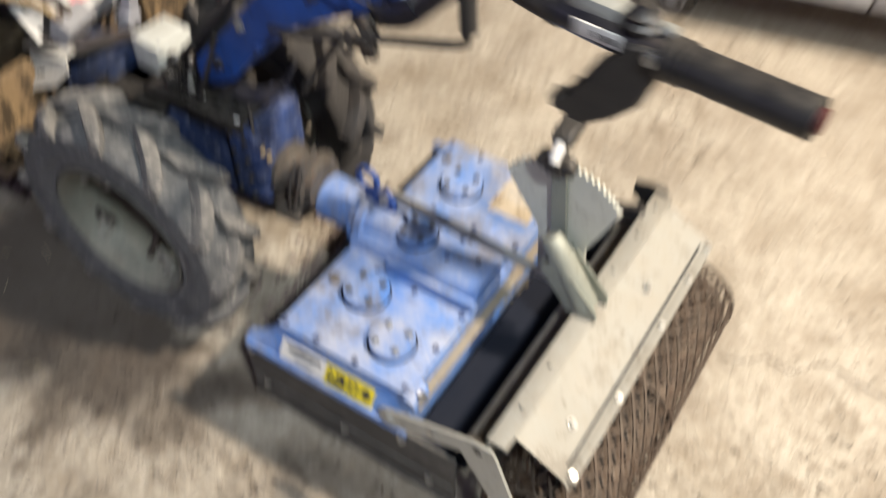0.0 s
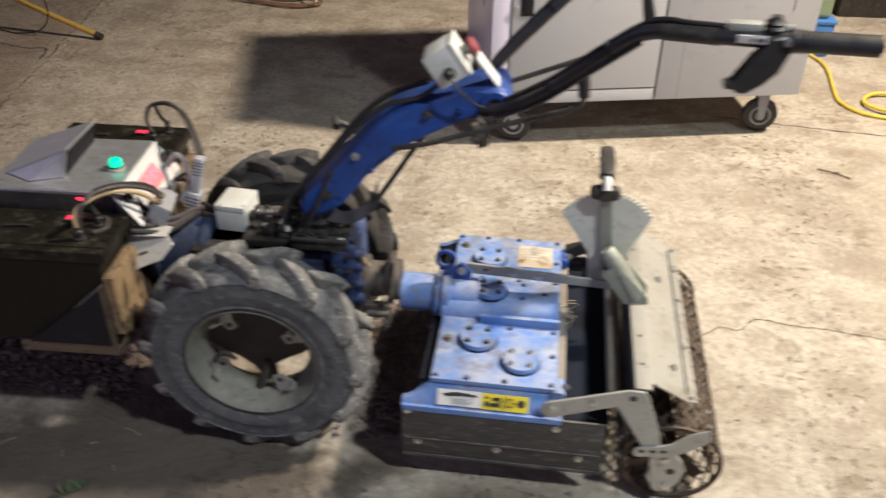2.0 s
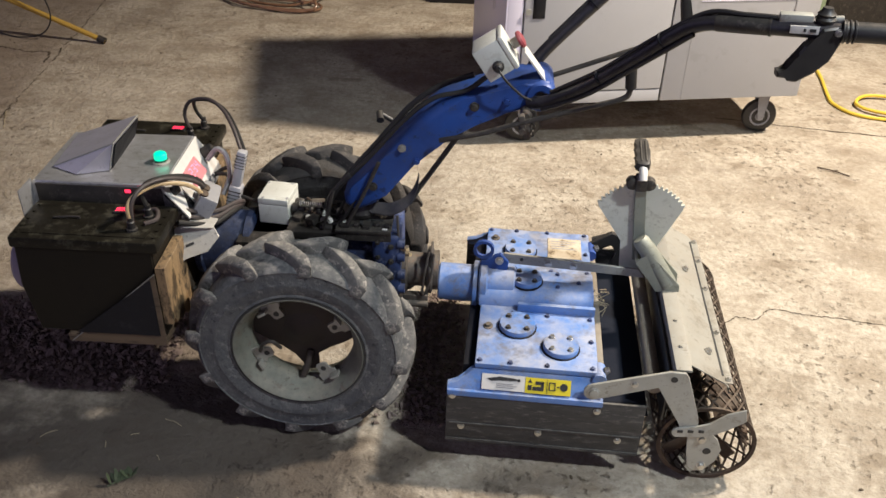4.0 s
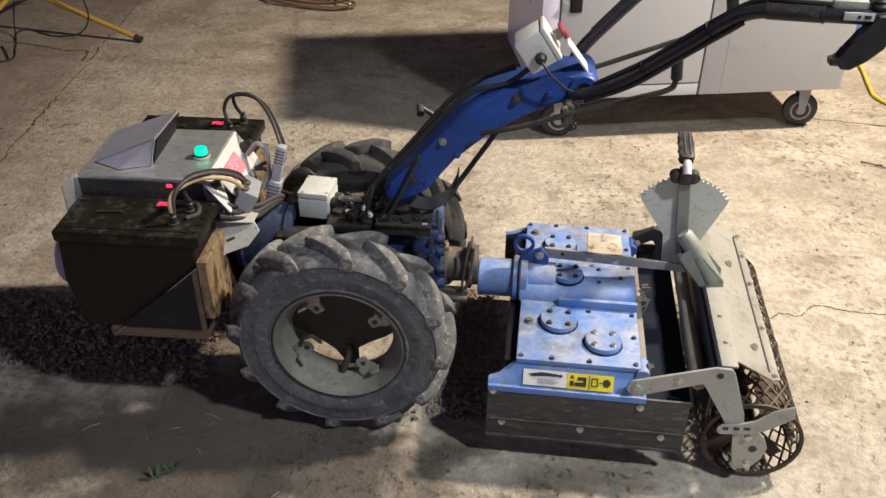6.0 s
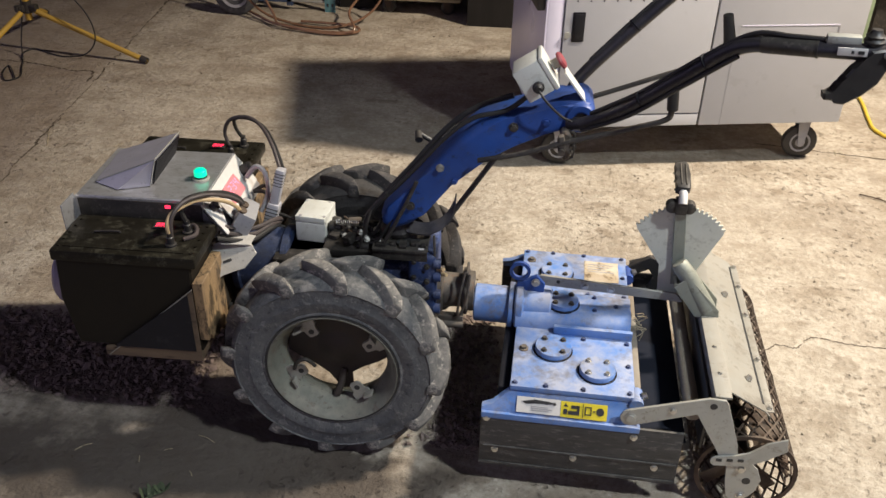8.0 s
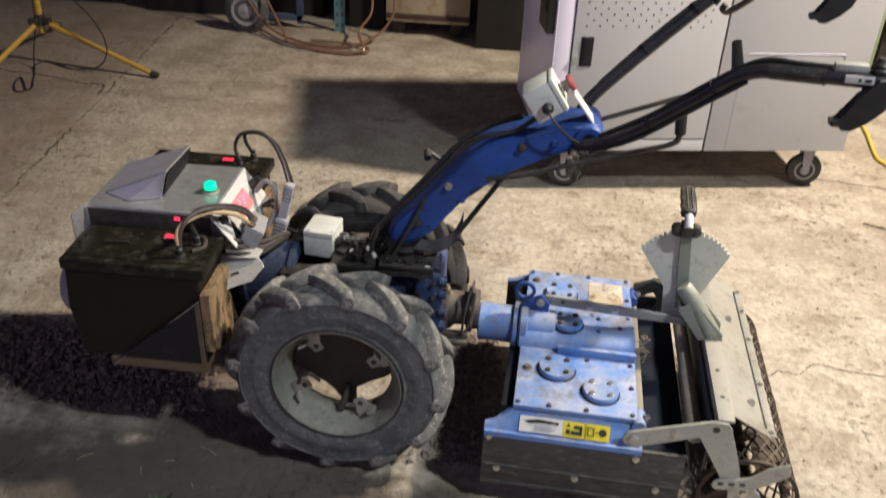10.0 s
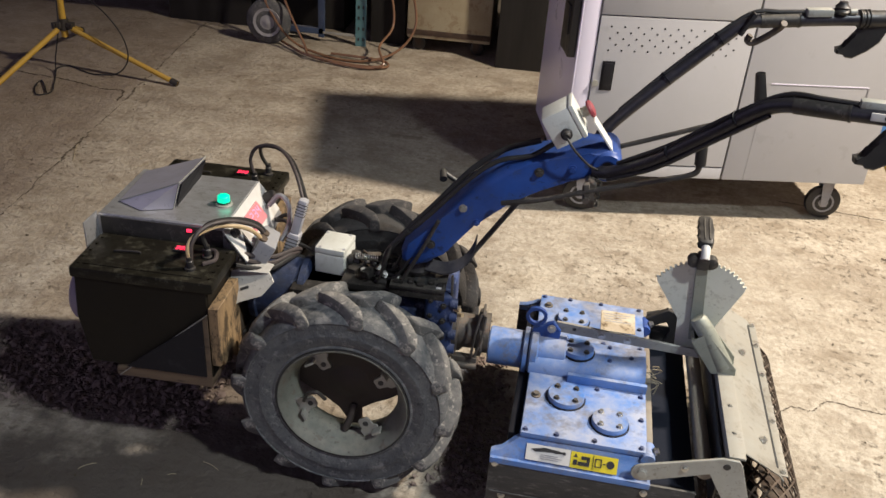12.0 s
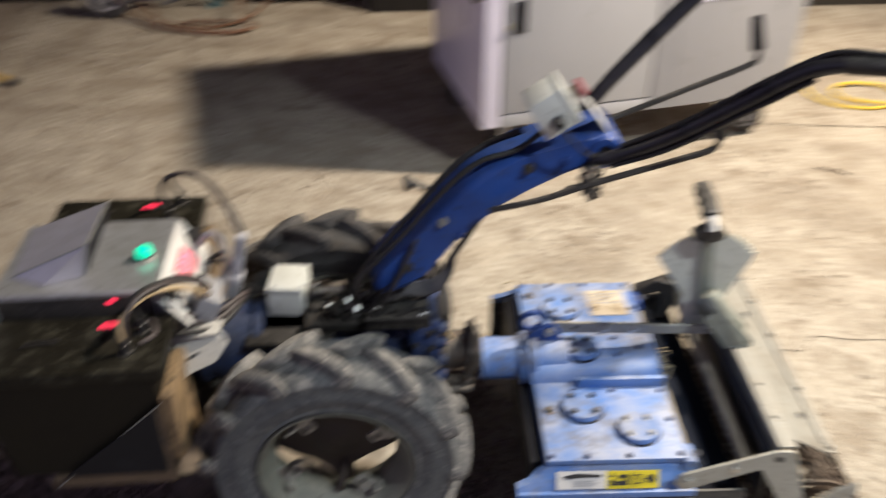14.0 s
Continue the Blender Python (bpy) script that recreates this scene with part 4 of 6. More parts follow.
for z in (0.30, 0.345, 0.39, 0.43):
    part("gearbox_bolt", bolt(B(), (0.190, MID - 0.0755, z), (0, -1, 0), 0.0055, 0.005), DARK_STEEL, tractor)
    part("gearbox_bolt", bolt(B(), (0.160, MID - 0.0755, z + 0.01), (0, -1, 0), 0.0045, 0.004), DARK_STEEL, tractor)
# coupling towards the implement
bm = B()
lathe(bm, (0.211, MID, 0.32), (1, 0, 0), [(0, 0.054), (0.010, 0.056), (0.014, 0.042), (0.056, 0.040), (0.060, 0.056), (0.070, 0.058), (0.074, 0.048), (0.086, 0.048)], 28)
box(bm, (0.245, MID - 0.05, 0.275), (0.06, 0.02, 0.02), None, 0.004)
part("coupling", bm, COUPLING, tractor, "dusty grey quick coupling flange")
bm = B()
tube(bm, [(0.287, MID - 0.05, 0.40), (0.283, MID - 0.062, 0.35), (0.270, MID - 0.066, 0.30), (0.262, MID - 0.066, 0.302), (0.268, MID - 0.062, 0.36), (0.276, MID - 0.05, 0.405)], 0.003, 8)
part("locking_clip", bm, COUPLING, tractor, "bent wire locking clip")
part("clip_bracket", box(B(), (0.281, MID - 0.02, 0.372), (0.006, 0.050, 0.055), None, 0.003), COUPLING, tractor)
part("drain_plug", cyl(B(), (0.225, MID - 0.06, 0.262), (0.275, MID - 0.06, 0.262), 0.009, seg=12), COUPLING, tractor)
# electric motor in place of the engine
bm = B()
lathe(bm, (-0.270, MID, 0.375), (1, 0, 0), [(0, 0.06), (0.004, 0.078), (0.020, 0.082), (0.024, 0.076), (0.115, 0.076), (0.118, 0.083), (0.132, 0.083), (0.136, 0.066)], 36)
part("motor", bm, MOTOR_BLUE, tractor, "blue painted electric drive motor")
bm = B()
lean = pose(-0.25, 0.100, 0.430, 52, 0, 0)
plate(bm, [(-0.066, -0.050), (-0.050, -0.058), (-0.012, -0.020), (0.036, -0.002), (0.060, 0.034), (0.044, 0.058), (-0.012, 0.060), (-0.040, 0.048), (-0.058, -0.010)], lean, 0.004, 0.001)
plate(bm, [(-0.034, -0.020), (0.030, -0.014), (0.040, 0.018), (-0.020, 0.026)], pose(-0.236, 0.132, 0.482, 12, 10, 12), 0.0025, 0.0008)
tagplate = part("mount_plate", bm, PLATE_PALE, tractor, "bent light steel mounting plate")
part("slot", box(B(), lean @ Vector((-0.004, 0.012, 0.0045)), (0.020, 0.006, 0.002), (lean @ pose(0, 0, 0, 0, 0, 25)).to_3x3()), INK, tagplate)
bm = B()
box(bm, (-0.44, MID, 0.252), (0.44, 0.22, 0.012), None, 0.003)
box(bm, (-0.22, MID, 0.285), (0.05, 0.18, 0.07), None, 0.004)
part("carrier_frame", bm, DARK_STEEL, tractor, "dark steel carrier frame")
# shift gate plate and clutter on top of the gearbox
bm = B()
box(bm, (0.128, 0.190, 0.468), (0.125, 0.085, 0.008), None, 0.002)
box(bm, (0.128, 0.154, 0.455), (0.125, 0.005, 0.026), None, 0.002)
gate = part("shift_gate", bm, DARK_STEEL, tractor, "dark slotted shift gate plate")
bm = B()
for x, y, sx, sy in ((0.10, 0.170, 0.05, 0.008), (0.12, 0.182, 0.008, 0.03), (0.145, 0.180, 0.008, 0.03), (0.15, 0.195, 0.04, 0.008), (0.17, 0.172, 0.02, 0.008)):
    box(bm, (x, y, 0.4722), (sx, sy, 0.001))
part("gate_slot", bm, INK, gate)
bm = B()
for x, y, sx, sy in ((0.085, 0.162, 0.022, 0.010), (0.112, 0.170, 0.012, 0.018), (0.134, 0.160, 0.016, 0.012), (0.158, 0.174, 0.014, 0.016), (0.180, 0.168, 0.012, 0.012), (0.098, 0.196, 0.018, 0.014), (0.150, 0.204, 0.024, 0.010)):
    box(bm, (x, y, 0.4755), (sx, sy, 0.008), None, 0.0015)
part("gate_notch", bm, GREASE, gate, "worn raised gate notches")
part("gate_mark", box(B(), (0.176, 0.158, 0.4722), (0.012, 0.007, 0.001)), STICKER_W, gate)
bm = B()
rng = random.Random(11)
for k in range(13):
    x, y, z = -0.03 + 0.017 * k * 0.8, 0.20 + rng.uniform(-0.02, 0.06), 0.452 + rng.uniform(-0.015, 0.022)
    if k % 3:
        cyl(bm, (x - 0.012, y, z), (x + 0.016, y + rng.uniform(-0.01, 0.01), z), rng.uniform(0.005, 0.010), seg=10)
    else:
        box(bm, (x, y, z), (0.022, rng.uniform(0.012, 0.03), rng.uniform(0.01, 0.022)), pose(0, 0, 0, rng.uniform(-20, 20), rng.uniform(-20, 20), rng.uniform(-30, 30)).to_3x3(), 0.002)
box(bm, (0.05, 0.215, 0.445), (0.20, 0.11, 0.018), None, 0.003)
part("linkage", bm, GREASE, tractor, "dark greasy levers and clamps")
bm = B()
for y0 in (0.205, 0.225, 0.245):
    tube(bm, [(-0.02, y0 + 0.03, 0.475), (0.02, y0, 0.468), (0.05, y0 - 0.01, 0.455), (0.085, y0, 0.472)], 0.003, 7)
part("linkage_rod", bm, RUST, tractor)
coil = [(-0.030 + 0.0006 * k, 0.232 + 0.006 * math.cos(k * 0.75), 0.484 + 0.006 * math.sin(k * 0.75)) for k in range(90)]
part("return_spring", tube(B(), coil, 0.0014, 5, 0), STEEL, tractor, "small bright return spring")
for x, y, z in ((0.030, 0.205, 0.478), (0.048, 0.188, 0.470), (0.066, 0.214, 0.482), (-0.004, 0.196, 0.470), (0.082, 0.178, 0.474)):
    part("linkage_nut", bolt(B(), (x, y, z), (0.2, -0.5, 0.8), 0.0055, 0.006), STEEL, tractor, "shiny worn nut")
part("throttle_arm", plate(B(), [(0.000, 0.462), (0.012, 0.458), (0.050, 0.478), (0.046, 0.486)], xz(0.190), 0.004, 0.001), ZINC_DUSTY, tractor, "small pale lever arm")
part("pivot_block", box(B(), (0.012, 0.245, 0.484), (0.030, 0.016, 0.010), pose(0, 0, 0, 8, 0, 10).to_3x3(), 0.002), COUPLING, tractor, "dirty pivot block")
bm = lathe(B(), (0.115, MID, 0.478), (0, 0, 1), [(0, 0.040), (0.010, 0.043), (0.016, 0.040), (0.03, 0.036), (0.05, 0.030)], 28)
part("turret", bm, GREASE, tractor, "dark steering turret")
# steering column: a bent blue channel
bm = B()
outline = [(0.086, 0.524), (0.108, 0.508), (0.148, 0.524), (0.180, 0.554), (0.240, 0.632), (0.308, 0.712), (0.365, 0.746), (0.430, 0.763), (0.490, 0.778), (0.513, 0.790), (0.522, 0.812),
           (0.516, 0.832), (0.500, 0.838), (0.460, 0.828), (0.400, 0.808), (0.345, 0.792), (0.296, 0.774), (0.247, 0.733), (0.170, 0.640), (0.100, 0.566), (0.084, 0.546)]
plate(bm, outline, xz(0.283), 0.112, 0.014, 3)
col = part("steering_column", bm, DEEP_BLUE, tractor, "deep blue bent steering column")
for x, z, r, mt in ((0.214, 0.672, 0.007, ZINC_DUSTY), (0.245, 0.642, 0.006, DEEP_BLUE), (0.150, 0.575, 0.008, DARK_STEEL), (0.364, 0.775, 0.008, DARK_STEEL), (0.430, 0.790, 0.007, DEEP_BLUE), (0.480, 0.792, 0.005, DEEP_BLUE)):
    part("column_bolt", bolt(B(), (x, 0.170, z), (0, -1, 0), r, 0.006), mt, col)
bm = B()
tube(bm, [(0.044, 0.190, 0.510), (0.070, 0.180, 0.560), (0.144, 0.178, 0.645), (0.222, 0.180, 0.738), (0.280, 0.186, 0.784), (0.345, 0.19, 0.802), (0.39, 0.195, 0.835)], 0.0052, 8)
tube(bm, [(0.044, 0.215, 0.500), (0.078, 0.205, 0.566), (0.150, 0.21, 0.655), (0.226, 0.215, 0.748), (0.288, 0.22, 0.796), (0.36, 0.22, 0.825)], 0.0062, 8)
tube(bm, [(0.045, 0.18, 0.49), (0.056, 0.175, 0.545), (0.10, 0.172, 0.600)], 0.006, 8)
part("control_cable", bm, CABLE, tractor)
bm = B()
tube(bm, [(0.090, 0.162, 0.475), (0.135, 0.160, 0.570), (0.165, 0.162, 0.640)], 0.0045, 8)
tube(bm, [(0.035, 0.170, 0.46), (0.055, 0.166, 0.53), (0.063, 0.17, 0.56)], 0.003, 8)
part("throttle_rod", bm, DARK_STEEL, tractor)
bm = B()
tube(bm, [(0.205, 0.283, 0.668), (0.160, 0.282, 0.696)], 0.0058, 10, 0)
cyl(bm, (0.158, 0.264, 0.690), (0.154, 0.288, 0.698), 0.0085, 0.0078, seg=14)
part("column_clamp", bm, BLACK, tractor, "dark column clamp handle")
bm = B()
arc_ = spline([(0.140, 0.200, 0.492), (0.185, 0.200, 0.488), (0.222, 0.213, 0.502), (0.240, 0.232, 0.524), (0.246, 0.246, 0.543)], 6)
strip_ = [[bm.verts.new(p + Vector((0, d, 0.02 * (d > 0)))) for d in (-0.008, 0.012)] for p in arc_]
for a, b in zip(strip_, strip_[1:]):
    bm.faces.new((a[0], a[1], b[1], b[0]))
r = bmesh.ops.extrude_face_region(bm, geom=bm.faces[:])
bmesh.ops.translate(bm, verts=[g for g in r["geom"] if isinstance(g, bmesh.types.BMVert)], vec=(-0.002, 0, 0.003))
# near-black enamel here puts the strip's shade into its colour
part("cable_guard", bm, TUBE, tractor, "thin curved blue guard strip darkened for shade")
part("gate_stay", tube(B(), [(0.206, 0.160, 0.395), (0.207, 0.160, 0.44), (0.204, 0.166, 0.505)], 0.003, 7), COUPLING, tractor)
for q in ((0.216, 0.165, 0.418), (0.222, 0.172, 0.400)):
    part("brass_fitting", cyl(B(), q, Vector(q) + Vector((0.012, -0.012, 0.006)), 0.006, 0.0045, seg=10), WIRE_TAN, tractor, "small brass fitting")
bm = B()
for k in range(5):
    q = Vector((-0.005 + 0.014 * k, 0.226 + 0.006 * (k % 2), 0.474 - 0.004 * (k % 3)))
    lathe(bm, q, (1, -0.2, 0.1), [(0, 0.006), (0.002, 0.0085), (0.006, 0.0085), (0.008, 0.006), (0.012, 0.0045)], 10)
part("adjuster", bm, GREASE, tractor, "greasy cable adjusters")
bm = B()
for k in range(4):
    tube(bm, [(-0.01, 0.21 + 0.012 * k, 0.47), (0.03, 0.20 + 0.015 * k, 0.462 + 0.01 * (k % 2)), (0.07, 0.175 + 0.012 * k, 0.472), (0.10 + 0.01 * k, 0.172 + 0.01 * k, 0.52), (0.13 + 0.008 * k, 0.178 + 0.006 * k, 0.56)], 0.0032, 7)
part("gear_cable", bm, CABLE, tractor)
bm = tube(B(), [(0.222, 0.290, 0.465), (0.240, 0.295, 0.500), (0.365, 0.320, 0.690), (0.400, 0.315, 0.740)], 0.0065, 8, 0)
part("stay_rod", bm, DARK_STEEL, tractor)
eye_ = part("column_eye", lathe(B(), (0.498, 0.164, 0.803), (0, 1, 0), [(0, 0.016), (0, 0.028), (0.004, 0.031), (0.122, 0.031), (0.126, 0.028), (0.126, 0.016)], 32, close=True), DEEP_BLUE, tractor, "bright blue welded column eye")
part("eye_bore", lathe(B(), (0.498, 0.170, 0.803), (0, 1, 0), [(0, 0.006), (0.002, 0.0155), (0.112, 0.0155), (0.114, 0.006)], 24), DARK_STEEL, eye_, "dark pivot shaft end")
bm = plate(B(), [(0.424, 0.742), (0.468, 0.752), (0.468, 0.722), (0.474, 0.722), (0.476, 0.760), (0.424, 0.748)], xz(0.150), 0.012, 0.001)
part("hook_bracket", bm, COUPLING, tractor, "small bent pale bracket")
bm = B()
for k in range(4):
    lathe(bm, (0.482 + 0.003 * (k % 2), 0.146, 0.776 - 0.014 * k), ((0, 1, 0), (1, 0.2, 0))[k % 2], [(-0.002, 0.005), (-0.002, 0.009), (0.002, 0.009), (0.002, 0.005)], 12, close=True)
part("hook_chain", bm, DARK_STEEL, tractor, "short hanging chain")
# gear levers with hooked ends
bm = tube(B(), [(0.295, 0.150, 0.705), (0.380, 0.130, 0.735), (0.464, 0.118, 0.770), (0.600, 0.098, 0.822), (0.648, 0.090, 0.842), (0.660, 0.088, 0.860), (0.655, 0.090, 0.905)], 0.0058, 8, 5)
lv = part("gear_lever", bm, DARK_STEEL, tractor)
part("lever_grip", tube(B(), [(0.661, 0.088, 0.866), (0.655, 0.090, 0.930)], 0.011, 12, 0), BLACK, lv, "black sleeve grip")
bm = tube(B(), [(0.430, 0.300, 0.765), (0.534, 0.300, 0.800), (0.680, 0.302, 0.857), (0.780, 0.304, 0.896), (0.798, 0.304, 0.914), (0.788, 0.304, 0.968)], 0.0058, 8, 5)
lv = part("gear_lever", bm, DARK_STEEL, tractor)
part("lever_grip", tube(B(), [(0.795, 0.304, 0.930), (0.781, 0.303, 0.988)], [0.013, 0.010], 12, 0), BLACK, lv, "black sleeve grip")
bm = box(B(), (0.462, 0.122, 0.768), (0.012, 0.016, 0.034), pose(0, 0, 0, 0, -10, 0).to_3x3(), 0.003)
cyl(bm, (0.462, 0.108, 0.752), (0.462, 0.175, 0.752), 0.007, seg=10)
part("lever_guide", bm, COUPLING, tractor)
# handlebar clamp and the two bars
bm = B()
lathe(bm, (0.470, 0.140, 0.772), (0, 1, 0), [(0, 0.007), (0.004, 0.012), (0.05, 0.012), (0.054, 0.011), (0.12, 0.011), (0.124, 0.014), (0.17, 0.014), (0.176, 0.010)], 20)
cyl(bm, (0.476, 0.150, 0.722), (0.476, 0.150, 0.772), 0.0075, seg=12)
cyl(bm, (0.458, 0.150, 0.740), (0.476, 0.150, 0.740), 0.010, seg=18)
part("bar_clamp", bm, COUPLING, tractor, "dirty dark clamp with an adjusting nut")


def handlebar(points, s, shift):
    """One bent bar along points with its hand lever, housing and grip; s: -1 on the near side."""
    line = spline(points, 8)

    def on(x, up=0.0, out=0.0):
        """The bar's middle at x, moved up and outwards."""
        q = min(range(len(line) - 1), key=lambda i: abs(line[i].x + line[i + 1].x - 2 * x))
        u, v = line[q], line[q + 1]
        c = u + (v - u) * ((x - u.x) / (v.x - u.x))
        return Vector((x, c.y + s * out, c.z + up))

    end = Vector(points[-1])
    way = (end - on(end.x - 0.1)).normalized()
    turn = frame_rot_x(way)
    bar = part("handlebar", tube(B(), points, 0.0135, 14), TUBE, tractor, "glossy black bent handlebar")
    bm = tube(B(), [end - way * 0.118, end - way * 0.110, end - way * 0.05, end, end + way * 0.004], [0.0185, 0.0165, 0.0165, 0.0165, 0.0175], 18, 3)
    for k in range(3):
        lathe(bm, end - way * (0.114 - 0.007 * k), way, [(-0.002, 0.0165), (-0.001, 0.0188), (0.001, 0.0188), (0.002, 0.0165)], 18)
    part("grip", bm, BLACK, bar, "black rubber grip")
    part("grip_plug", cyl(B(), end + way * 0.004, end + way * 0.009, 0.010, seg=14), PLUG_RED, bar, "dark red end plug")
    c = on(0.922 + shift)
    bm = plate(B(), [(-0.070, -0.066), (-0.068, -0.077), (-0.055, -0.078), (-0.052, -0.071), (-0.049, -0.083), (-0.036, -0.084), (-0.012, -0.068), (0.008, -0.047), (0.018, -0.018), (0.020, 0.004), (0.008, 0.010),
               (-0.014, 0.006), (-0.020, -0.010), (-0.035, -0.022), (-0.043, -0.036), (-0.045, -0.048), (-0.053, -0.050), (-0.054, -0.064)], Matrix.Translation((c.x, 0, c.z)) @ xz(c.y + s * 0.004 + 0.011), 0.022, 0.003)
    lever = part("hand_lever", bm, BLACK, bar, "black plastic hand lever")
    part("pivot_bolt", bolt(B(), (c.x + 0.010, c.y + s * 0.004 - 0.0115, c.z + 0.002), (0, -1, 0), 0.005, 0.004), STEEL, lever)
    part("lever_housing", box(B(), on(0.872, 0.016, -0.006), (0.052, 0.022, 0.016), turn, 0.005), ZINC, bar, "pale metal lever housing")
    part("housing_knob", lathe(B(), on(0.914, 0.012, -0.004), (0, 0, 1), [(0, 0.014), (0.006, 0.017), (0.010, 0.013), (0.014, 0.015), (0.018, 0.010), (0.024, 0.008)], 16), BLACK, bar)
    sleeve_ = on(0.815) - on(0.785)
    part("bar_sleeve", tube(B(), [on(0.762), on(0.785), on(0.810), on(0.838)], 0.0146, 16), DARK_STEEL, bar, "worn grey bar sleeve")
    part("sleeve_ring", lathe(B(), on(0.838), sleeve_, [(-0.002, 0.0158), (0.002, 0.0158)], 16), BLACK, bar)
    part("housing_screw", cyl(B(), on(0.930, 0.016, -0.008), on(0.942, 0.017, -0.008), 0.006, seg=12), ZINC, bar)
    sticker_ = part("bar_sticker", box(B(), on(0.882, 0.003, 0.0130), (0.044, 0.003, 0.013), turn, 0.001), STICKER_W, bar, "white sticker with worn marks")
    for k, w in enumerate((0.007, 0.004, 0.009)):
        part("sticker_bar", box(B(), on(0.870 + k * 0.012, 0.003, 0.0147), (w, 0.0012, 0.005), turn), INK, sticker_)
    bm = tube(B(), [on(0.515, 0.018), on(0.60, 0.020), on(0.68, 0.019), on(0.745, 0.018), on(0.80, 0.017), on(0.845, 0.016)], 0.0045, 8)
    part("bar_cable", bm, CABLE, bar)
    bm = tube(B(), [on(0.50, -0.010, 0.012), on(0.58, -0.012, 0.012), on(0.66, -0.011, 0.012), on(0.73, -0.012, 0.010)], 0.0042, 8)
    part("bar_cable", bm, CABLE, bar)
    for x in (0.60, 0.69):
        d = on(x + 0.02) - on(x - 0.02)
        part("cable_tie", lathe(B(), on(x, 0.004), d, [(-0.0018, 0.0162), (0.0018, 0.0162)], 14), GUSSET, bar)


def frame_rot_x(d):
    """A turn that lays a box's x along d, with its z upwards."""
    d = Vector(d).normalized()
    y = Vector((0, 0, 1)).cross(d).normalized()
    return Matrix((d, y, d.cross(y))).transposed()


handlebar([(0.475, 0.172, 0.790), (0.510, 0.150, 0.803), (0.580, 0.098, 0.862), (0.660, 0.032, 0.952), (0.715, -0.014, 1.018), (0.750, -0.040, 1.043), (0.800, -0.072, 1.053),
           (0.870, -0.100, 1.060), (0.945, -0.117, 1.064), (1.056, -0.140, 1.070)], -1, 0.0)
handlebar([(0.475, 0.285, 0.800), (0.505, 0.298, 0.850), (0.600, 0.312, 0.950), (0.700, 0.326, 1.048), (0.728, 0.331, 1.073), (0.750, 0.334, 1.082), (0.800, 0.338, 1.088), (0.900, 0.346, 1.098),
           (0.980, 0.353, 1.105), (1.070, 0.362, 1.112)], 1, 0.075)
part("bar_bracket", box(B(), (0.736, 0.316, 1.080), (0.008, 0.02, 0.05), pose(0, 0, 0, 0, 25, 0).to_3x3(), 0.002), BLACK, tractor)
part("crank_hook", tube(B(), [(0.806, 0.318, 1.088), (0.800, 0.335, 1.070), (0.780, 0.350, 1.046), (0.762, 0.358, 1.032), (0.752, 0.358, 1.038), (0.756, 0.356, 1.048)], 0.0070, 8), COUPLING, tractor, "grey hooked lever")

# ---- the power harrow ----
HM = pose(0.52, 0.215, 0, 0, 0, -2.6)
HR = HM.to_3x3()


def hv(u, v, z):
    return HM @ Vector((u, v, z))


def hbox(bm, u0, u1, v0, v1, z0, z1, bevel=0.0, seg=2):
    return box(bm, hv((u0 + u1) / 2, (v0 + v1) / 2, (z0 + z1) / 2), (u1 - u0, v1 - v0, z1 - z0), HR, bevel, seg)


def huz(v):
    """Upright plane of the harrow's length and height at v."""
    return HM @ xz(v)


harrow = thing("power_harrow", (0.52, 0.215, 0), "blue power harrow with galvanised frame and mesh roller", "harrow")
part("gear_case", hbox(B(), -0.118, 0.150, -0.268, 0.268, 0.115, 0.262, 0.012), BLUE, harrow)
part("end_lip", hbox(B(), -0.142, -0.119, -0.255, 0.255, 0.15, 0.255, 0.004), GUSSET, harrow, "dark plate behind the gear case")
lid = part("lid", hbox(B(), -0.116, 0.150, -0.275, 0.275, 0.264, 0.278, 0.004), BLUE, harrow, "dust-coated light blue lid")
# near and far end flanges, leaning outwards
for s in (-1, 1):
    bm = B()
    a = [(-0.172, 0.222), (-0.172, 0.230), (-0.150, 0.237), (-0.124, 0.258), (-0.116, 0.262), (0.150, 0.262), (0.158, 0.248), (0.158, 0.222)]
    lo = [bm.verts.new(hv(u, s * (0.302 - (z - 0.222) * 0.62), z)) for u, z in a]
    hi = [bm.verts.new(hv(u, s * (0.286 - (z - 0.222) * 0.62), z)) for u, z in a]
    bm.faces.new(lo)
    bm.faces.new(hi[::-1])
    for i in range(len(a)):
        j = (i + 1) % len(a)
        bm.faces.new((lo[i], lo[j], hi[j], hi[i]))
    part("end_flange", bm, BLUE, harrow)
    part("flange_foot", hbox(B(), -0.172, 0.165, s * 0.300 - 0.008, s * 0.300 + 0.008, 0.208, 0.224, 0.003), BLUE, harrow)
    sk = part("side_skirt", hbox(B(), -0.172, 0.258, s * 0.302 - 0.003, s * 0.302 + 0.003, 0.072, 0.219, 0.001), SKIRT, harrow, "dusty black side skirt")
    part("skirt_fold", hbox(B(), -0.165, 0.255, s * 0.3055 - 0.0025, s * 0.3055 + 0.0025, 0.124, 0.129, 0.001), SKIRT, sk)
    part("skirt_edge", hbox(B(), -0.172, 0.258, s * 0.306 - 0.002, s * 0.306 + 0.002, 0.072, 0.080, 0.001), SKIRT, sk)
    for u, z in ((-0.160, 0.208), (-0.138, 0.118), (0.034, 0.116), (0.209, 0.114), (0.155, 0.196)):
        part("skirt_bolt", bolt(B(), hv(u, s * 0.3060, z), HR @ Vector((0, s, 0)), 0.0062, 0.004), STEEL, sk)
# stickers on the near flange
Vector((0, -1, 0.62)).normalized()
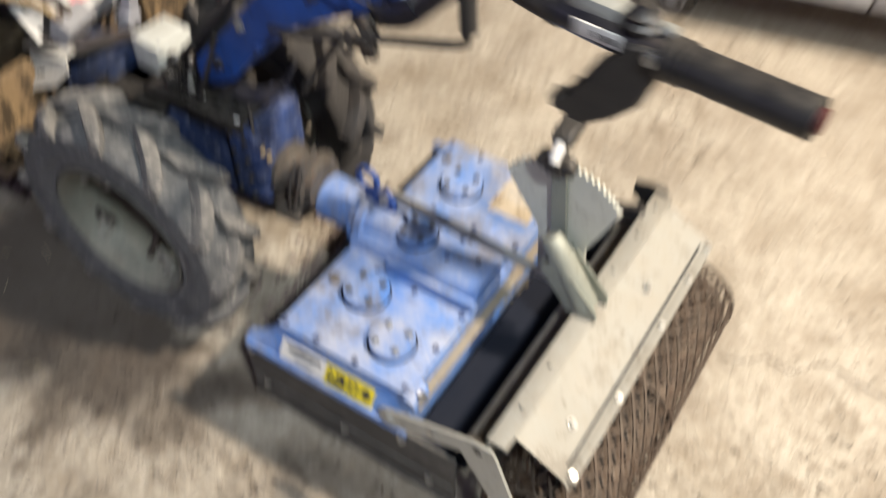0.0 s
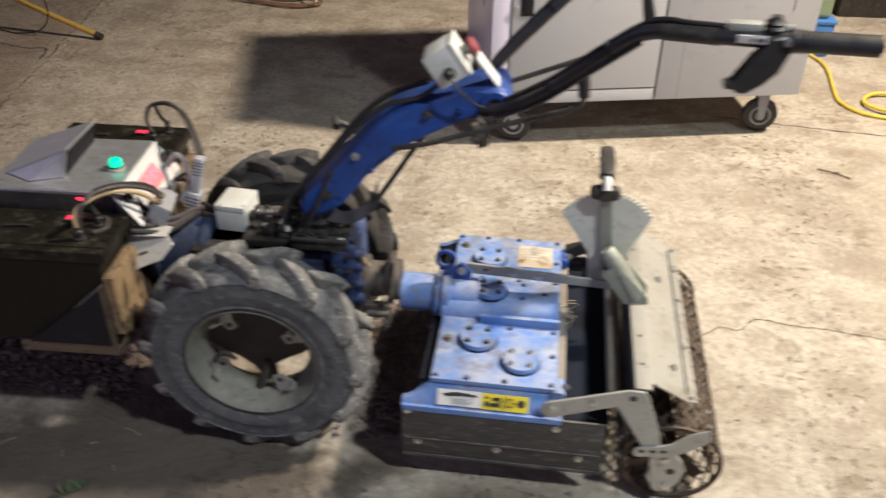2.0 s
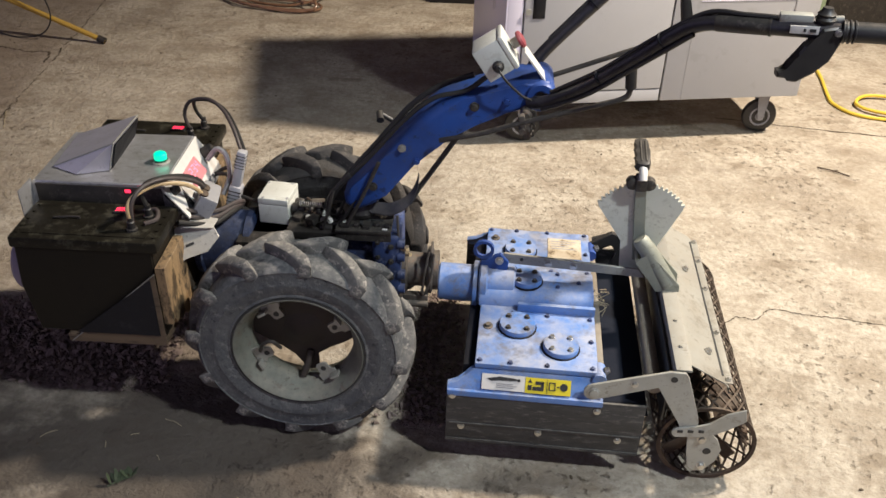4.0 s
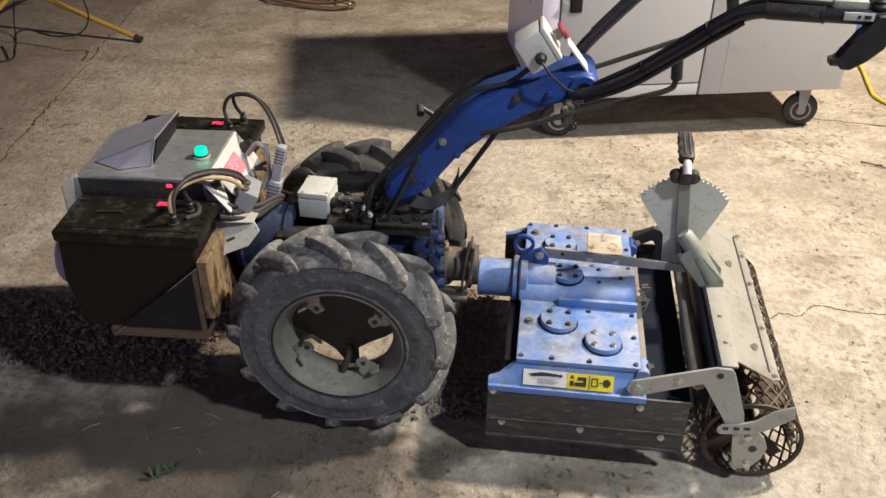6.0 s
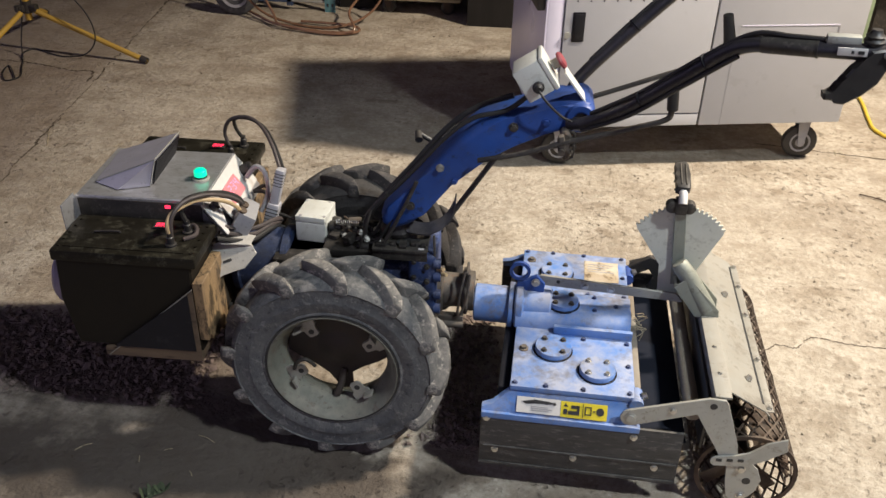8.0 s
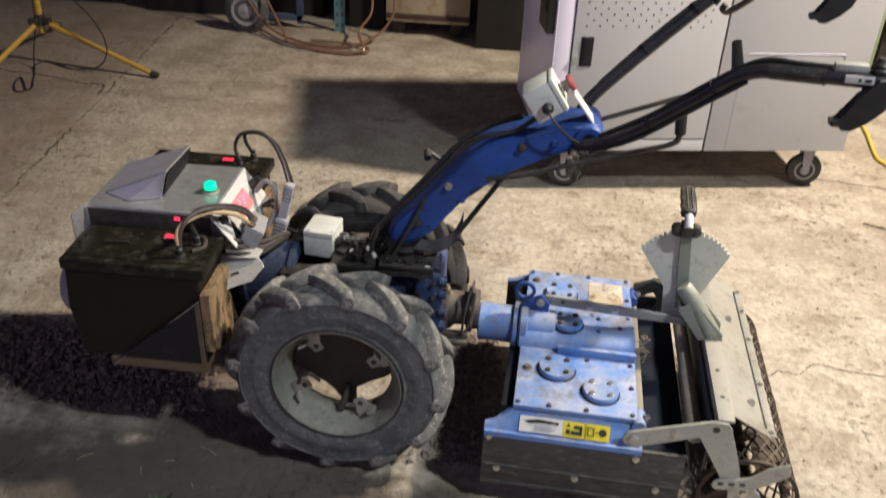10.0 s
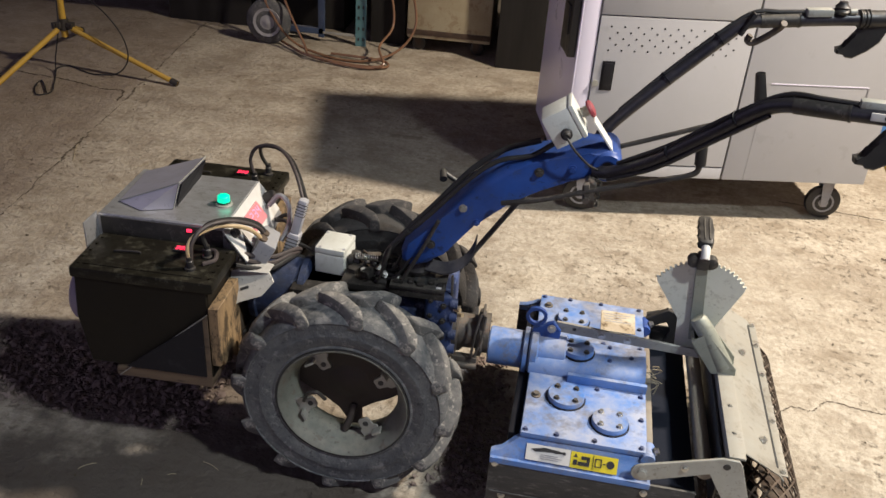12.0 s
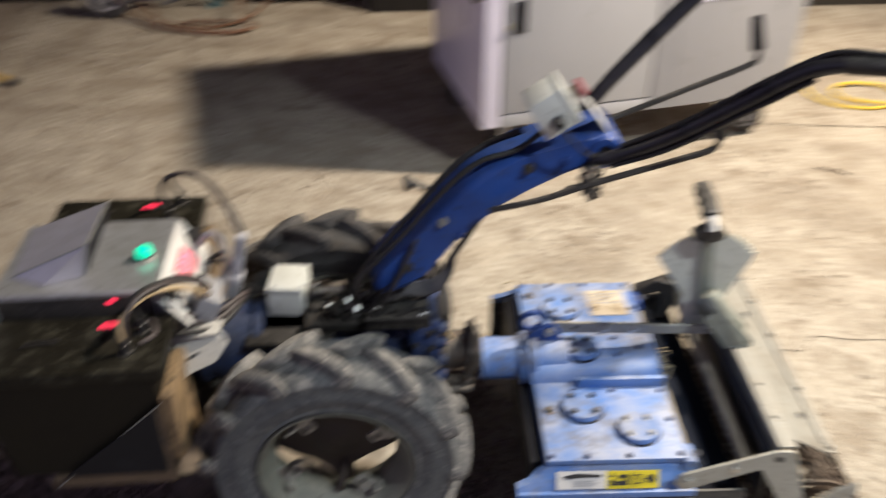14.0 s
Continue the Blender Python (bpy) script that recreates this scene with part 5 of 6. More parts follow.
SM = HM @ Matrix(((1, 0, 0, 0.0), (0, 0.527, -0.85, -0.2905), (0, 0.85, 0.527, 0.2440), (0, 0, 0, 1)))


def sticker(name, u0, u1, w0, w1, lift, mat_, parent, label=""):
    return part(name, plate(B(), [(u0, w0), (u1, w0), (u1, w1), (u0, w1)], SM @ Matrix.Translation((0, 0, lift)), 0.0012), mat_, parent, label)


ws = sticker("white_sticker", -0.098, -0.005, -0.018, 0.016, 0.001, STICKER_W, harrow, "long white maker's sticker")
plate_bm = plate(B(), [(-0.088, 0.006), (-0.060, 0.012), (-0.030, 0.010), (-0.012, 0.006), (-0.030, 0.0045), (-0.058, 0.0035), (-0.078, 0.001)], SM @ Matrix.Translation((0, 0, 0.0024)), 0.0005)
part("sticker_mark", plate_bm, INK, ws)
for k in range(7):
    sticker("sticker_mark", -0.072 + k * 0.0085, -0.0665 + k * 0.0085, 0.0035 + 0.0012 * (k % 2), 0.0095 - 0.0015 * (k % 3), 0.0029, INK, ws)
for k in range(3):
    sticker("sticker_line", -0.066, -0.030 + 0.008 * (k % 2), -0.004 - k * 0.004, -0.0025 - k * 0.004, 0.0024, GREY_PLUG, ws)
ys = sticker("warning_sticker", -0.004, 0.094, -0.019, 0.015, 0.001, STICKER_Y, harrow, "yellow warning sticker with black pictograms")
for u0, u1, w0, w1 in ((0.002, 0.010, -0.012, -0.001), (0.012, 0.030, -0.012, -0.004), (0.018, 0.036, 0.001, 0.008), (0.030, 0.036, -0.012, 0.008)):
    sticker("pictogram", u0, u1, w0, w1, 0.0024, INK, ys)
for u0, u1, w0, w1 in ((0.047, 0.061, 0.006, 0.008), (0.047, 0.061, -0.010, -0.008), (0.047, 0.049, -0.010, 0.008), (0.059, 0.061, -0.010, 0.008), (0.064, 0.069, -0.002, 0.0), (0.0425, 0.0435, -0.017, 0.013)):
    sticker("pictogram", u0, u1, w0, w1, 0.0024, INK, ys)
part("pictogram", plate(B(), arc(0.079, -0.001, 0.0085, 0, 340, 14), SM @ Matrix.Translation((0, 0, 0.0024)), 0.0005), INK, ys)
part("warning_triangle", plate(B(), [(0.001, 0.004), (0.011, 0.004), (0.006, 0.012)], SM @ Matrix.Translation((0, 0, 0.0024)), 0.0005), INK, ys)
# central spine with the input housing
bm = B()
prof = [(-0.066, 0.276), (-0.062, 0.292), (-0.050, 0.306), (-0.036, 0.312), (0.040, 0.312), (0.052, 0.304), (0.060, 0.276)]
lo = [bm.verts.new(hv(-0.120, v, z)) for v, z in prof]
hi = [bm.verts.new(hv(0.146, v, z)) for v, z in prof]
bm.faces.new(lo)
bm.faces.new(hi[::-1])
for i in range(len(prof)):
    j = (i + 1) % len(prof)
    bm.faces.new((lo[i], lo[j], hi[j], hi[i]))
part("spine", bm, BLUE, harrow)
part("spine_rib", hbox(B(), -0.03, 0.150, -0.082, -0.070, 0.276, 0.300, 0.004), BLUE, harrow)
bm = lathe(B(), hv(-0.125, 0.0, 0.295), HR @ Vector((1, 0, 0)), [(0, 0.052), (0.004, 0.056), (0.018, 0.056), (0.022, 0.047), (0.082, 0.045), (0.086, 0.040)], 32)
part("input_housing", bm, BLUE, harrow)
bm = lathe(B(), hv(-0.222, 0.008, 0.285), HR @ Vector((1, 0, 0)), [(0, 0.042), (0.003, 0.045), (0.085, 0.045), (0.098, 0.042)], 32)
part("input_sleeve", bm, BLUE, harrow, "blue cylindrical input sleeve")
bm = lathe(B(), hv(-0.140, 0.006, 0.285), HR @ Vector((1, 0, 0)), [(0, 0.052), (0.002, 0.0565), (0.012, 0.0565), (0.014, 0.052)], 32)
part("input_flange", bm, BLUE, harrow)
# round covers
def cover(u, v, z, r, n):
    c = part("bearing_cover", lathe(B(), hv(u, v, z), (0, 0, 1), [(0, r), (0.012, r), (0.0145, r * 0.965)], 40), BLUE, harrow, "round bolted cover")
    # dark ring painted in for the shadow at the cover's foot
    part("cover_shade_ring", lathe(B(), hv(u, v, z), (0, 0, 1), [(0, r + 0.0035), (0.0030, r + 0.0030), (0.0035, r)], 40), GUSSET, c, "dark ring for the shade round the cover")
    for k in range(n):
        a = radians(45 + 360 * k / n)
        part("cover_bolt", bolt(B(), hv(u + math.cos(a) * r * 0.72, v + math.sin(a) * r * 0.72, z + 0.0140), (0, 0, 1), 0.0055, 0.0045), STEEL if v < -0.17 else DARK_STEEL, c)


cover(-0.028, -0.140, 0.277, 0.0410, 4)
cover(0.070, -0.203, 0.277, 0.0395, 4)
cover(-0.028, 0.172, 0.277, 0.0400, 4)
cover(-0.012, -0.004, 0.311, 0.0365, 4)
for u, v in ((-0.106, -0.264), (-0.040, -0.266), (0.040, -0.266), (0.138, -0.264), (0.138, -0.175), (0.138, -0.095), (-0.040, -0.092), (0.040, -0.092), (-0.106, 0.264), (-0.040, 0.266),
             (0.040, 0.266), (0.138, 0.264), (0.138, 0.175), (0.138, 0.09), (-0.04, 0.09), (0.05, 0.09)):
    part("lid_bolt", bolt(B(), hv(u, v, 0.2775), (0, 0, 1), 0.0048, 0.004), GEAR_BLUE, lid)
for u, v in ((0.062, -0.022), (0.062, 0.03), (0.112, 0.0)):
    part("spine_bolt", bolt(B(), hv(u, v, 0.3115), (0, 0, 1), 0.0045, 0.004), GEAR_BLUE, lid)
for v in (-0.145, 0.225):
    part("oil_plug", lathe(B(), hv(-0.094, v, 0.277), (0, 0, 1), [(0, 0.011), (0.003, 0.011), (0.004, 0.007), (0.009, 0.0065)], 16), COUPLING, lid, "dirty oil plug")
lab = part("paper_label", hbox(B(), 0.042, 0.128, 0.150, 0.242, 0.2783, 0.2795, 0.0), LABEL_OLD, harrow, "scuffed cream paper label")
for k in range(4):
    part("label_line", hbox(B(), 0.050, 0.116 - 0.010 * (k % 3), 0.226 - k * 0.011, 0.229 - k * 0.011, 0.2796, 0.2800), GREY_PLUG, lab)
for s in (-1, 1):
    ev = -0.262 if s < 0 else 0.215
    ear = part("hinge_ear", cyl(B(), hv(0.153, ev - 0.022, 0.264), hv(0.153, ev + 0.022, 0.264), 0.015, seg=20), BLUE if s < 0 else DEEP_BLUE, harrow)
    part("hinge_bolt", bolt(B(), hv(0.153, ev + 0.0225, 0.264), HR @ Vector((0, 1, 0)), 0.007, 0.006), STEEL, ear)
    part("hinge_bolt", bolt(B(), hv(0.167, ev, 0.275), HR @ Vector((1, 0, 0.6)), 0.007, 0.006), STEEL, ear)
# lifting eye and tie bar
bm = B()
eye = part("lifting_eye", lathe(B(), hv(-0.118, -0.006, 0.392), HR @ Vector((0, 1, 0)), [(0, 0.0170), (0, 0.0245), (0.009, 0.0245), (0.009, 0.0170)], 28, close=True), DEEP_BLUE, harrow, "dark blue lifting eye")
part("eye_foot", plate(B(), [(-0.128, 0.335), (-0.060, 0.330), (-0.058, 0.362), (-0.078, 0.384), (-0.092, 0.378), (-0.100, 0.366), (-0.122, 0.364)], huz(0.004), 0.010, 0.002), DEEP_BLUE, eye)
part("eye_bolt", bolt(B(), hv(-0.080, -0.007, 0.366), HR @ Vector((0, -1, 0)), 0.008, 0.006), STEEL, eye)
bar = part("tie_bar", plate(B(), [(-0.075, 0.353), (-0.070, 0.380), (0.245, 0.362), (0.262, 0.340)], huz(0.012), 0.007, 0.001), ZINC, harrow, "flat galvanised tie bar")
for u in (0.035, 0.095):
    part("bar_bolt", bolt(B(), hv(u, 0.004, 0.362 - u * 0.05), HR @ Vector((0, -1, 0)), 0.007, 0.005), STEEL, bar)
part("bar_hole", cyl(B(), hv(-0.028, 0.0055, 0.366), hv(-0.028, 0.0045, 0.366), 0.0045, seg=12), INK, bar)
# depth lever with its toothed quadrant
AP = (0.233, 0.458)
pts = []
for i in range(41):
    a = 151 - i * 120 / 40
    r = 0.1165 if i % 2 else 0.110
    pts += [(AP[0] + r * math.cos(radians(a + 0.8)), AP[1] + r * math.sin(radians(a + 0.8))), (AP[0] + r * math.cos(radians(a - 0.8)), AP[1] + r * math.sin(radians(a - 0.8)))]
pts += [(AP[0] + 0.052, 0.412), (AP[0] + 0.058, 0.327), (AP[0] - 0.026, 0.327), (AP[0] - 0.034, 0.418)]
part("quadrant", plate(B(), pts, huz(0.044), 0.006), QUAD_LIGHT, harrow, "toothed galvanised quadrant plate")
bm = B()
plate(bm, [(0.231, 0.372), (0.259, 0.372), (0.234, 0.590), (0.209, 0.590)], huz(0.036), 0.007, 0.001)
lever = part("depth_lever", bm, QUAD, harrow, "dusty flat depth lever")
bm = B()
for du in (-0.018, 0.018):
    lathe(bm, hv(0.221 + du, 0.014, 0.580), HR @ Vector((0, 1, 0.1)), [(0, 0.010), (0.003, 0.0145), (0.020, 0.0145), (0.024, 0.010)], 18)
hbox(bm, 0.208, 0.234, 0.010, 0.040, 0.566, 0.600, 0.005)
part("lever_catch", bm, DARK_STEEL, lever, "dark rounded spring catch")
part("grip_neck", tube(B(), [hv(0.2215, 0.008, 0.596), hv(0.2215, 0.020, 0.610), hv(0.222, 0.045, 0.622)], 0.0098, 12, 4), STICKER_W, lever, "bare pale lever neck")
gx, gy = HR @ Vector((1, 0, 0)), HR @ Vector((0, 0.962, 0.272))
gz = gx.cross(gy)
GM = Matrix.Translation(hv(0.222, 0.030, 0.606)) @ Matrix((gx, gy, gz)).transposed().to_4x4()
wave = [(-0.0155 - 0.0018 * math.cos(k * 1.57), 0.004 + k * 0.0066) for k in range(13)]
bm = plate(B(), wave[::-1] + [(-0.010, 0.0), (0.010, 0.0), (0.0145, 0.006), (0.0150, 0.045), (0.0130, 0.080), (0.008, 0.088), (-0.008, 0.088)], GM, 0.024, 0.005, 2)
grip_ = part("lever_grip", bm, BLACK, lever, "flattened black rubber grip with finger bumps")
for du in (-0.0055, 0.0055):
    part("grip_rib", box(B(), GM @ Vector((du, 0.044, 0.0245)), (0.0035, 0.066, 0.003), Matrix((gx, gy, gz)).transposed(), 0.001), DARK_STEEL, grip_)
# channel that joins the lever to the cross beam
bm = tube(B(), [hv(0.236, 0.006, 0.448), hv(0.240, 0.005, 0.443), hv(0.262, 0.003, 0.415), hv(0.316, 0.000, 0.334)], [0.015, 0.019, 0.021, 0.022], 22, 0)
sleeve = part("lever_sleeve", bm, QUAD, harrow, "round galvanised lever sleeve")
part("channel_web", plate(B(), [(0.232, 0.398), (0.238, 0.402), (0.318, 0.322), (0.312, 0.318)], huz(0.028), 0.040, 0.001), QUAD, sleeve)
part("sleeve_gusset", plate(B(), [(0.232, 0.395), (0.262, 0.425), (0.342, 0.340), (0.344, 0.322), (0.290, 0.318)], huz(-0.012), 0.005, 0.001), QUAD, sleeve)
part("sleeve_gusset", plate(B(), [(0.250, 0.415), (0.270, 0.425), (0.342, 0.345), (0.344, 0.322), (0.300, 0.318)], huz(0.030), 0.005, 0.001), QUAD, sleeve)
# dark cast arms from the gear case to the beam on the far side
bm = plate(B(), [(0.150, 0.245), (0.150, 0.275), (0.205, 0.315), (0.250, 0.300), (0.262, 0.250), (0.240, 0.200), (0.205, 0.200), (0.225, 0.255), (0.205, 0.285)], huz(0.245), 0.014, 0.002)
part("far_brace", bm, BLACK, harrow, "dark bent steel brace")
# cross beam, tube and guard between case and roller
bm = B()
hbox(bm, 0.304, 0.338, -0.296, 0.318, 0.318, 0.324, 0.0015)
hbox(bm, 0.304, 0.310, -0.296, 0.318, 0.272, 0.322, 0.0015)
beam = part("cross_beam", bm, ZINC_DUSTY, harrow, "pale galvanised angle beam")
for v in (-0.22, -0.13, 0.10, 0.2, 0.28):
    part("beam_bolt", bolt(B(), hv(0.322, v, 0.3245), (0, 0, 1), 0.004, 0.002), ZINC_DUSTY, beam)
part("guard_tube", cyl(B(), hv(0.274, -0.268, 0.244), hv(0.274, 0.30, 0.244), 0.0165, seg=18), GUARD, harrow, "dusty round guard tube")
part("case_ledge", hbox(B(), 0.150, 0.168, -0.270, 0.270, 0.244, 0.250, 0.002), GUARD, harrow, "dusty ledge behind the case")
part("rear_flap", hbox(B(), 0.163, 0.268, -0.288, 0.288, 0.176, 0.182, 0.002), FLAP, harrow, "black rubber flap behind the gear case")
part("rear_apron", hbox(B(), 0.2960, 0.301, -0.288, 0.300, 0.170, 0.300, 0.001), BLACK, harrow, "black apron under the cross beam")
# near and far arms to the roller
for s in (-1, 1):
    v = -0.309 if s < 0 else 0.327
    a = (arc(0.140, 0.258, 0.021, 100, 290, 10) if s < 0 else [(0.262, 0.325), (0.262, 0.290)]) + [(0.272, 0.288), (0.325, 0.196), (0.338, 0.170), (0.374, 0.172), (0.366, 0.215), (0.330, 0.318), (0.322, 0.330), (0.290, 0.331)]
    # the far arm is black to stand for the shade on its near face
    arm = part("roller_arm", plate(B(), a, huz(v), 0.006, 0.001), ZINC if s < 0 else BLACK, harrow, "cranked galvanised roller arm" if s < 0 else "cranked roller arm with its shade put in as black")
    f = HR @ Vector((0, -1, 0))
    part("arm_hole", cyl(B(), hv(0.300, v - 0.0058, 0.312), hv(0.300, v - 0.0068, 0.312), 0.0075, seg=14), INK, arm)
    if s > 0:
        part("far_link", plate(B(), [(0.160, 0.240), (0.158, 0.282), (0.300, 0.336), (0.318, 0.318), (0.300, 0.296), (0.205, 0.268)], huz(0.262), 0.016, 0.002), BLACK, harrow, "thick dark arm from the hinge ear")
        continue
    part("arm_pivot", lathe(B(), hv(0.140, v - 0.006, 0.258), f, [(0, 0.013), (0.0015, 0.013), (0.002, 0.010), (0.004, 0.009)], 16), ZINC if s < 0 else DARK_STEEL, arm)
    part("arm_bolt", bolt(B(), hv(0.222, v - 0.006, 0.290), f, 0.006, 0.004), STEEL, arm)
    a2 = arc(0.330, 0.168, 0.013, 90, 260, 8) + [(0.395, 0.162), (0.430, 0.186), (0.466, 0.216), (0.460, 0.248), (0.424, 0.232), (0.392, 0.198), (0.360, 0.186)]
    link_ = part("link_plate", plate(B(), a2, huz(v - 0.007), 0.005, 0.001), ZINC, harrow, "curved slotted link plate")
    for u in (0.334, 0.356, 0.378):
        part("link_slot", hbox(B(), u - 0.006, u + 0.006, v - 0.0135, v - 0.0122, 0.170 + (u - 0.334) * 0.1, 0.177 + (u - 0.334) * 0.1), INK, link_)
    a3 = [(0.352, 0.168), (0.398, 0.172), (0.420, 0.150), (0.432, 0.120), (0.425, 0.085), (0.405, 0.055), (0.385, 0.050), (0.368, 0.065), (0.360, 0.105)]
    hub = part("bearing_plate", plate(B(), a3, huz(v - 0.001), 0.005, 0.001), ZINC, harrow, "rounded galvanised bearing plate")
    part("bearing_hole", cyl(B(), hv(0.402, v - 0.0060, 0.115), hv(0.402, v - 0.0070, 0.115), 0.009, seg=16), INK, hub)
    for u, z in ((0.385, 0.150), (0.398, 0.070)):
        part("plate_bolt", bolt(B(), hv(u, v - 0.006, z), f, 0.008, 0.006), STEEL, hub)
# roller hood
bm = B()
prof = [(0.336, 0.3165), (0.344, 0.314), (0.418, 0.273), (0.430, 0.260), (0.432, 0.244)]
for k, (u, z) in enumerate(prof[:-1]):
    u2, z2 = prof[k + 1]
    q = []
    for uu, zz in ((u, z), (u2, z2)):
        q.append([hv(uu, v, zz + d) for v in (-0.268, 0.306) for d in (0, -0.003)])
    vs = [[bm.verts.new(p) for p in r] for r in q]
    for i, j in ((0, 2), (3, 1), (1, 0), (2, 3)):
        bm.faces.new((vs[0][i], vs[0][j], vs[1][j], vs[1][i]))
    bm.faces.new((vs[0][0], vs[0][1], vs[0][3], vs[0][2]))
    bm.faces.new((vs[1][0], vs[1][1], vs[1][3], vs[1][2]))
bmesh.ops.remove_doubles(bm, verts=bm.verts[:], dist=0.0001)
hood = part("roller_hood", bm, ZINC_DUSTY, harrow, "dusty galvanised hood over the roller")
part("hood_strip", hbox(B(), 0.421, 0.438, -0.262, 0.300, 0.2655, 0.2685, 0.001), ZINC_DUSTY, hood, "narrow folded edge strip")
part("strip_gap", hbox(B(), 0.4150, 0.4190, -0.245, 0.280, 0.2710, 0.2755), INK, hood)
for v in (-0.25, -0.09, 0.08, 0.2, 0.29):
    part("hood_bolt", bolt(B(), hv(0.430, v, 0.2690), (0.3, 0, 1), 0.0055, 0.004), STEEL, hood)
for u, v, z in ((0.392, -0.185, 0.2895), (0.380, 0.12, 0.2965)):
    part("hood_bolt", bolt(B(), hv(u, v, z), (0.5, 0, 0.85), 0.007, 0.005), STEEL, hood)
# open mesh roller
RC, RR = (0.406, 0.109), 0.1070


def drum(v, a, r=RR):
    return hv(RC[0] + r * math.cos(a), v, RC[1] + r * math.sin(a))


bm = B()
V0, V1, NC, PITCH = -0.288, 0.306, 22, 0.047
steps = 26
for fam in (-1, 1):
    for k in range(NC):
        prev = None
        for i in range(steps + 1):
            v = V0 + (V1 - V0) * i / steps
            a = 2 * math.pi / NC * (k + fam * (v - V0) / PITCH)
            w = 0.0024 / RR
            ring = [bm.verts.new(drum(v, a - w, RR)), bm.verts.new(drum(v, a + w, RR)), bm.verts.new(drum(v, a + w, RR - 0.0035)), bm.verts.new(drum(v, a - w, RR - 0.0035))]
            if prev:
                for j in range(4):
                    q = (j + 1) % 4
                    bm.faces.new((prev[j], prev[q], ring[q], ring[j]))
            prev = ring
roller = part("roller_mesh", bm, RUST, harrow, "rusty diamond mesh roller drum")
ax = HR @ Vector((0, 1, 0))
for v in (V0, V1 - 0.006, 0.0):
    part("roller_ring", lathe(B(), hv(RC[0], v, RC[1]), ax, [(0, RR - 0.008), (0, RR + 0.001), (0.006, RR + 0.001), (0.006, RR - 0.008)], 48, close=True), RUST, roller)
part("roller_shaft", cyl(B(), hv(RC[0], V0 - 0.02, RC[1]), hv(RC[0], V1 + 0.02, RC[1]), 0.018, seg=16), DARK_STEEL, roller)
for v in (V0 + 0.045, V1 - 0.05):
    bm = B()
    for k in range(4):
        a = math.pi / 4 + k * math.pi / 2
        d = Vector((math.cos(a), 0, math.sin(a)))
        m = HR.to_4x4() @ pose(0, 0, 0, 0, -math.degrees(a), 0)
        box(bm, hv(RC[0] + d.x * 0.055, v, RC[1] + d.z * 0.055), (0.098, 0.006, 0.03), m.to_3x3(), 0.001)
    part("roller_spoke", bm, RUST, roller)
for k in range(8):
    a = radians(-6 + k * 12)
    c = hv(RC[0] + 0.082 * math.cos(a), (V0 + V1) / 2, RC[1] + 0.082 * math.sin(a))
    part("roller_slat", box(B(), c, (0.028, V1 - V0 - 0.012, 0.004), (HR.to_4x4() @ pose(0, 0, 0, 0, -math.degrees(a) + 55, 0)).to_3x3(), 0.001), RUST, roller, "dark brown scraper slat")
# tine rotors under the case
for v in (-0.2, -0.07, 0.07, 0.2):
    bm = lathe(B(), hv(0.0, v, 0.07), (0, 0, 1), [(0, 0.03), (0.02, 0.05), (0.045, 0.05), (0.05, 0.03)], 16)
    for s in (-1, 1):
        hbox(bm, s * 0.04 - 0.008, s * 0.04 + 0.008, v - 0.006, v + 0.006, 0.006, 0.085, 0.002)
    part("tine_rotor", bm, DARK_STEEL, harrow)
straw = thing("straw_tuft", hv(0.16, 0.0, 0.255), "wisp of dry straw caught behind the lid", "straw")
rng = random.Random(21)
for k in range(9):
    u, v = 0.158 + rng.uniform(-0.004, 0.012), 0.02 + rng.uniform(-0.03, 0.03)
    part("stalk", tube(B(), [hv(u, v, 0.268), hv(u + rng.uniform(-0.02, 0.03), v + rng.uniform(-0.02, 0.02), 0.262), hv(u + rng.uniform(-0.03, 0.03), v + rng.uniform(-0.03, 0.03), 0.24)], 0.001, 5, 3), STRAW, straw)

# ---- batteries, controller and boxes on the tractor ----


def crate(y0, y1, name="battery_crate"):
    """The wooden tray that carries a battery can."""
    t = thing(name, (-0.43, (y0 + y1) / 2, 0.258), "worn pine battery tray with stained end board", "tray", "battery trays")
    part("bottom_board", box(B(), (-0.400, (y0 + y1) / 2, 0.268), (0.220, y1 - y0 + 0.012, 0.02), None, 0.002), WOOD_DARK, t)
    ye = y0 - 0.004
    w = y1 - y0 - 0.020
    torn = [(ye, 0.318), (ye + w * 0.10, 0.330), (ye + w * 0.17, 0.306), (ye + w * 0.30, 0.312), (ye + w * 0.42, 0.290), (ye + w * 0.55, 0.300), (ye + w * 0.72, 0.278), (ye + w * 0.85, 0.286), (ye + w, 0.268), (ye + w, 0.466), (ye, 0.466)]
    part("end_board", plate(B(), torn, Matrix(((0, 0, 1, -0.289), (1, 0, 0, 0), (0, 1, 0, 0), (0, 0, 0, 1))), 0.022, 0.0015), WOOD, t, "pine end board with a torn lower edge")
    return t


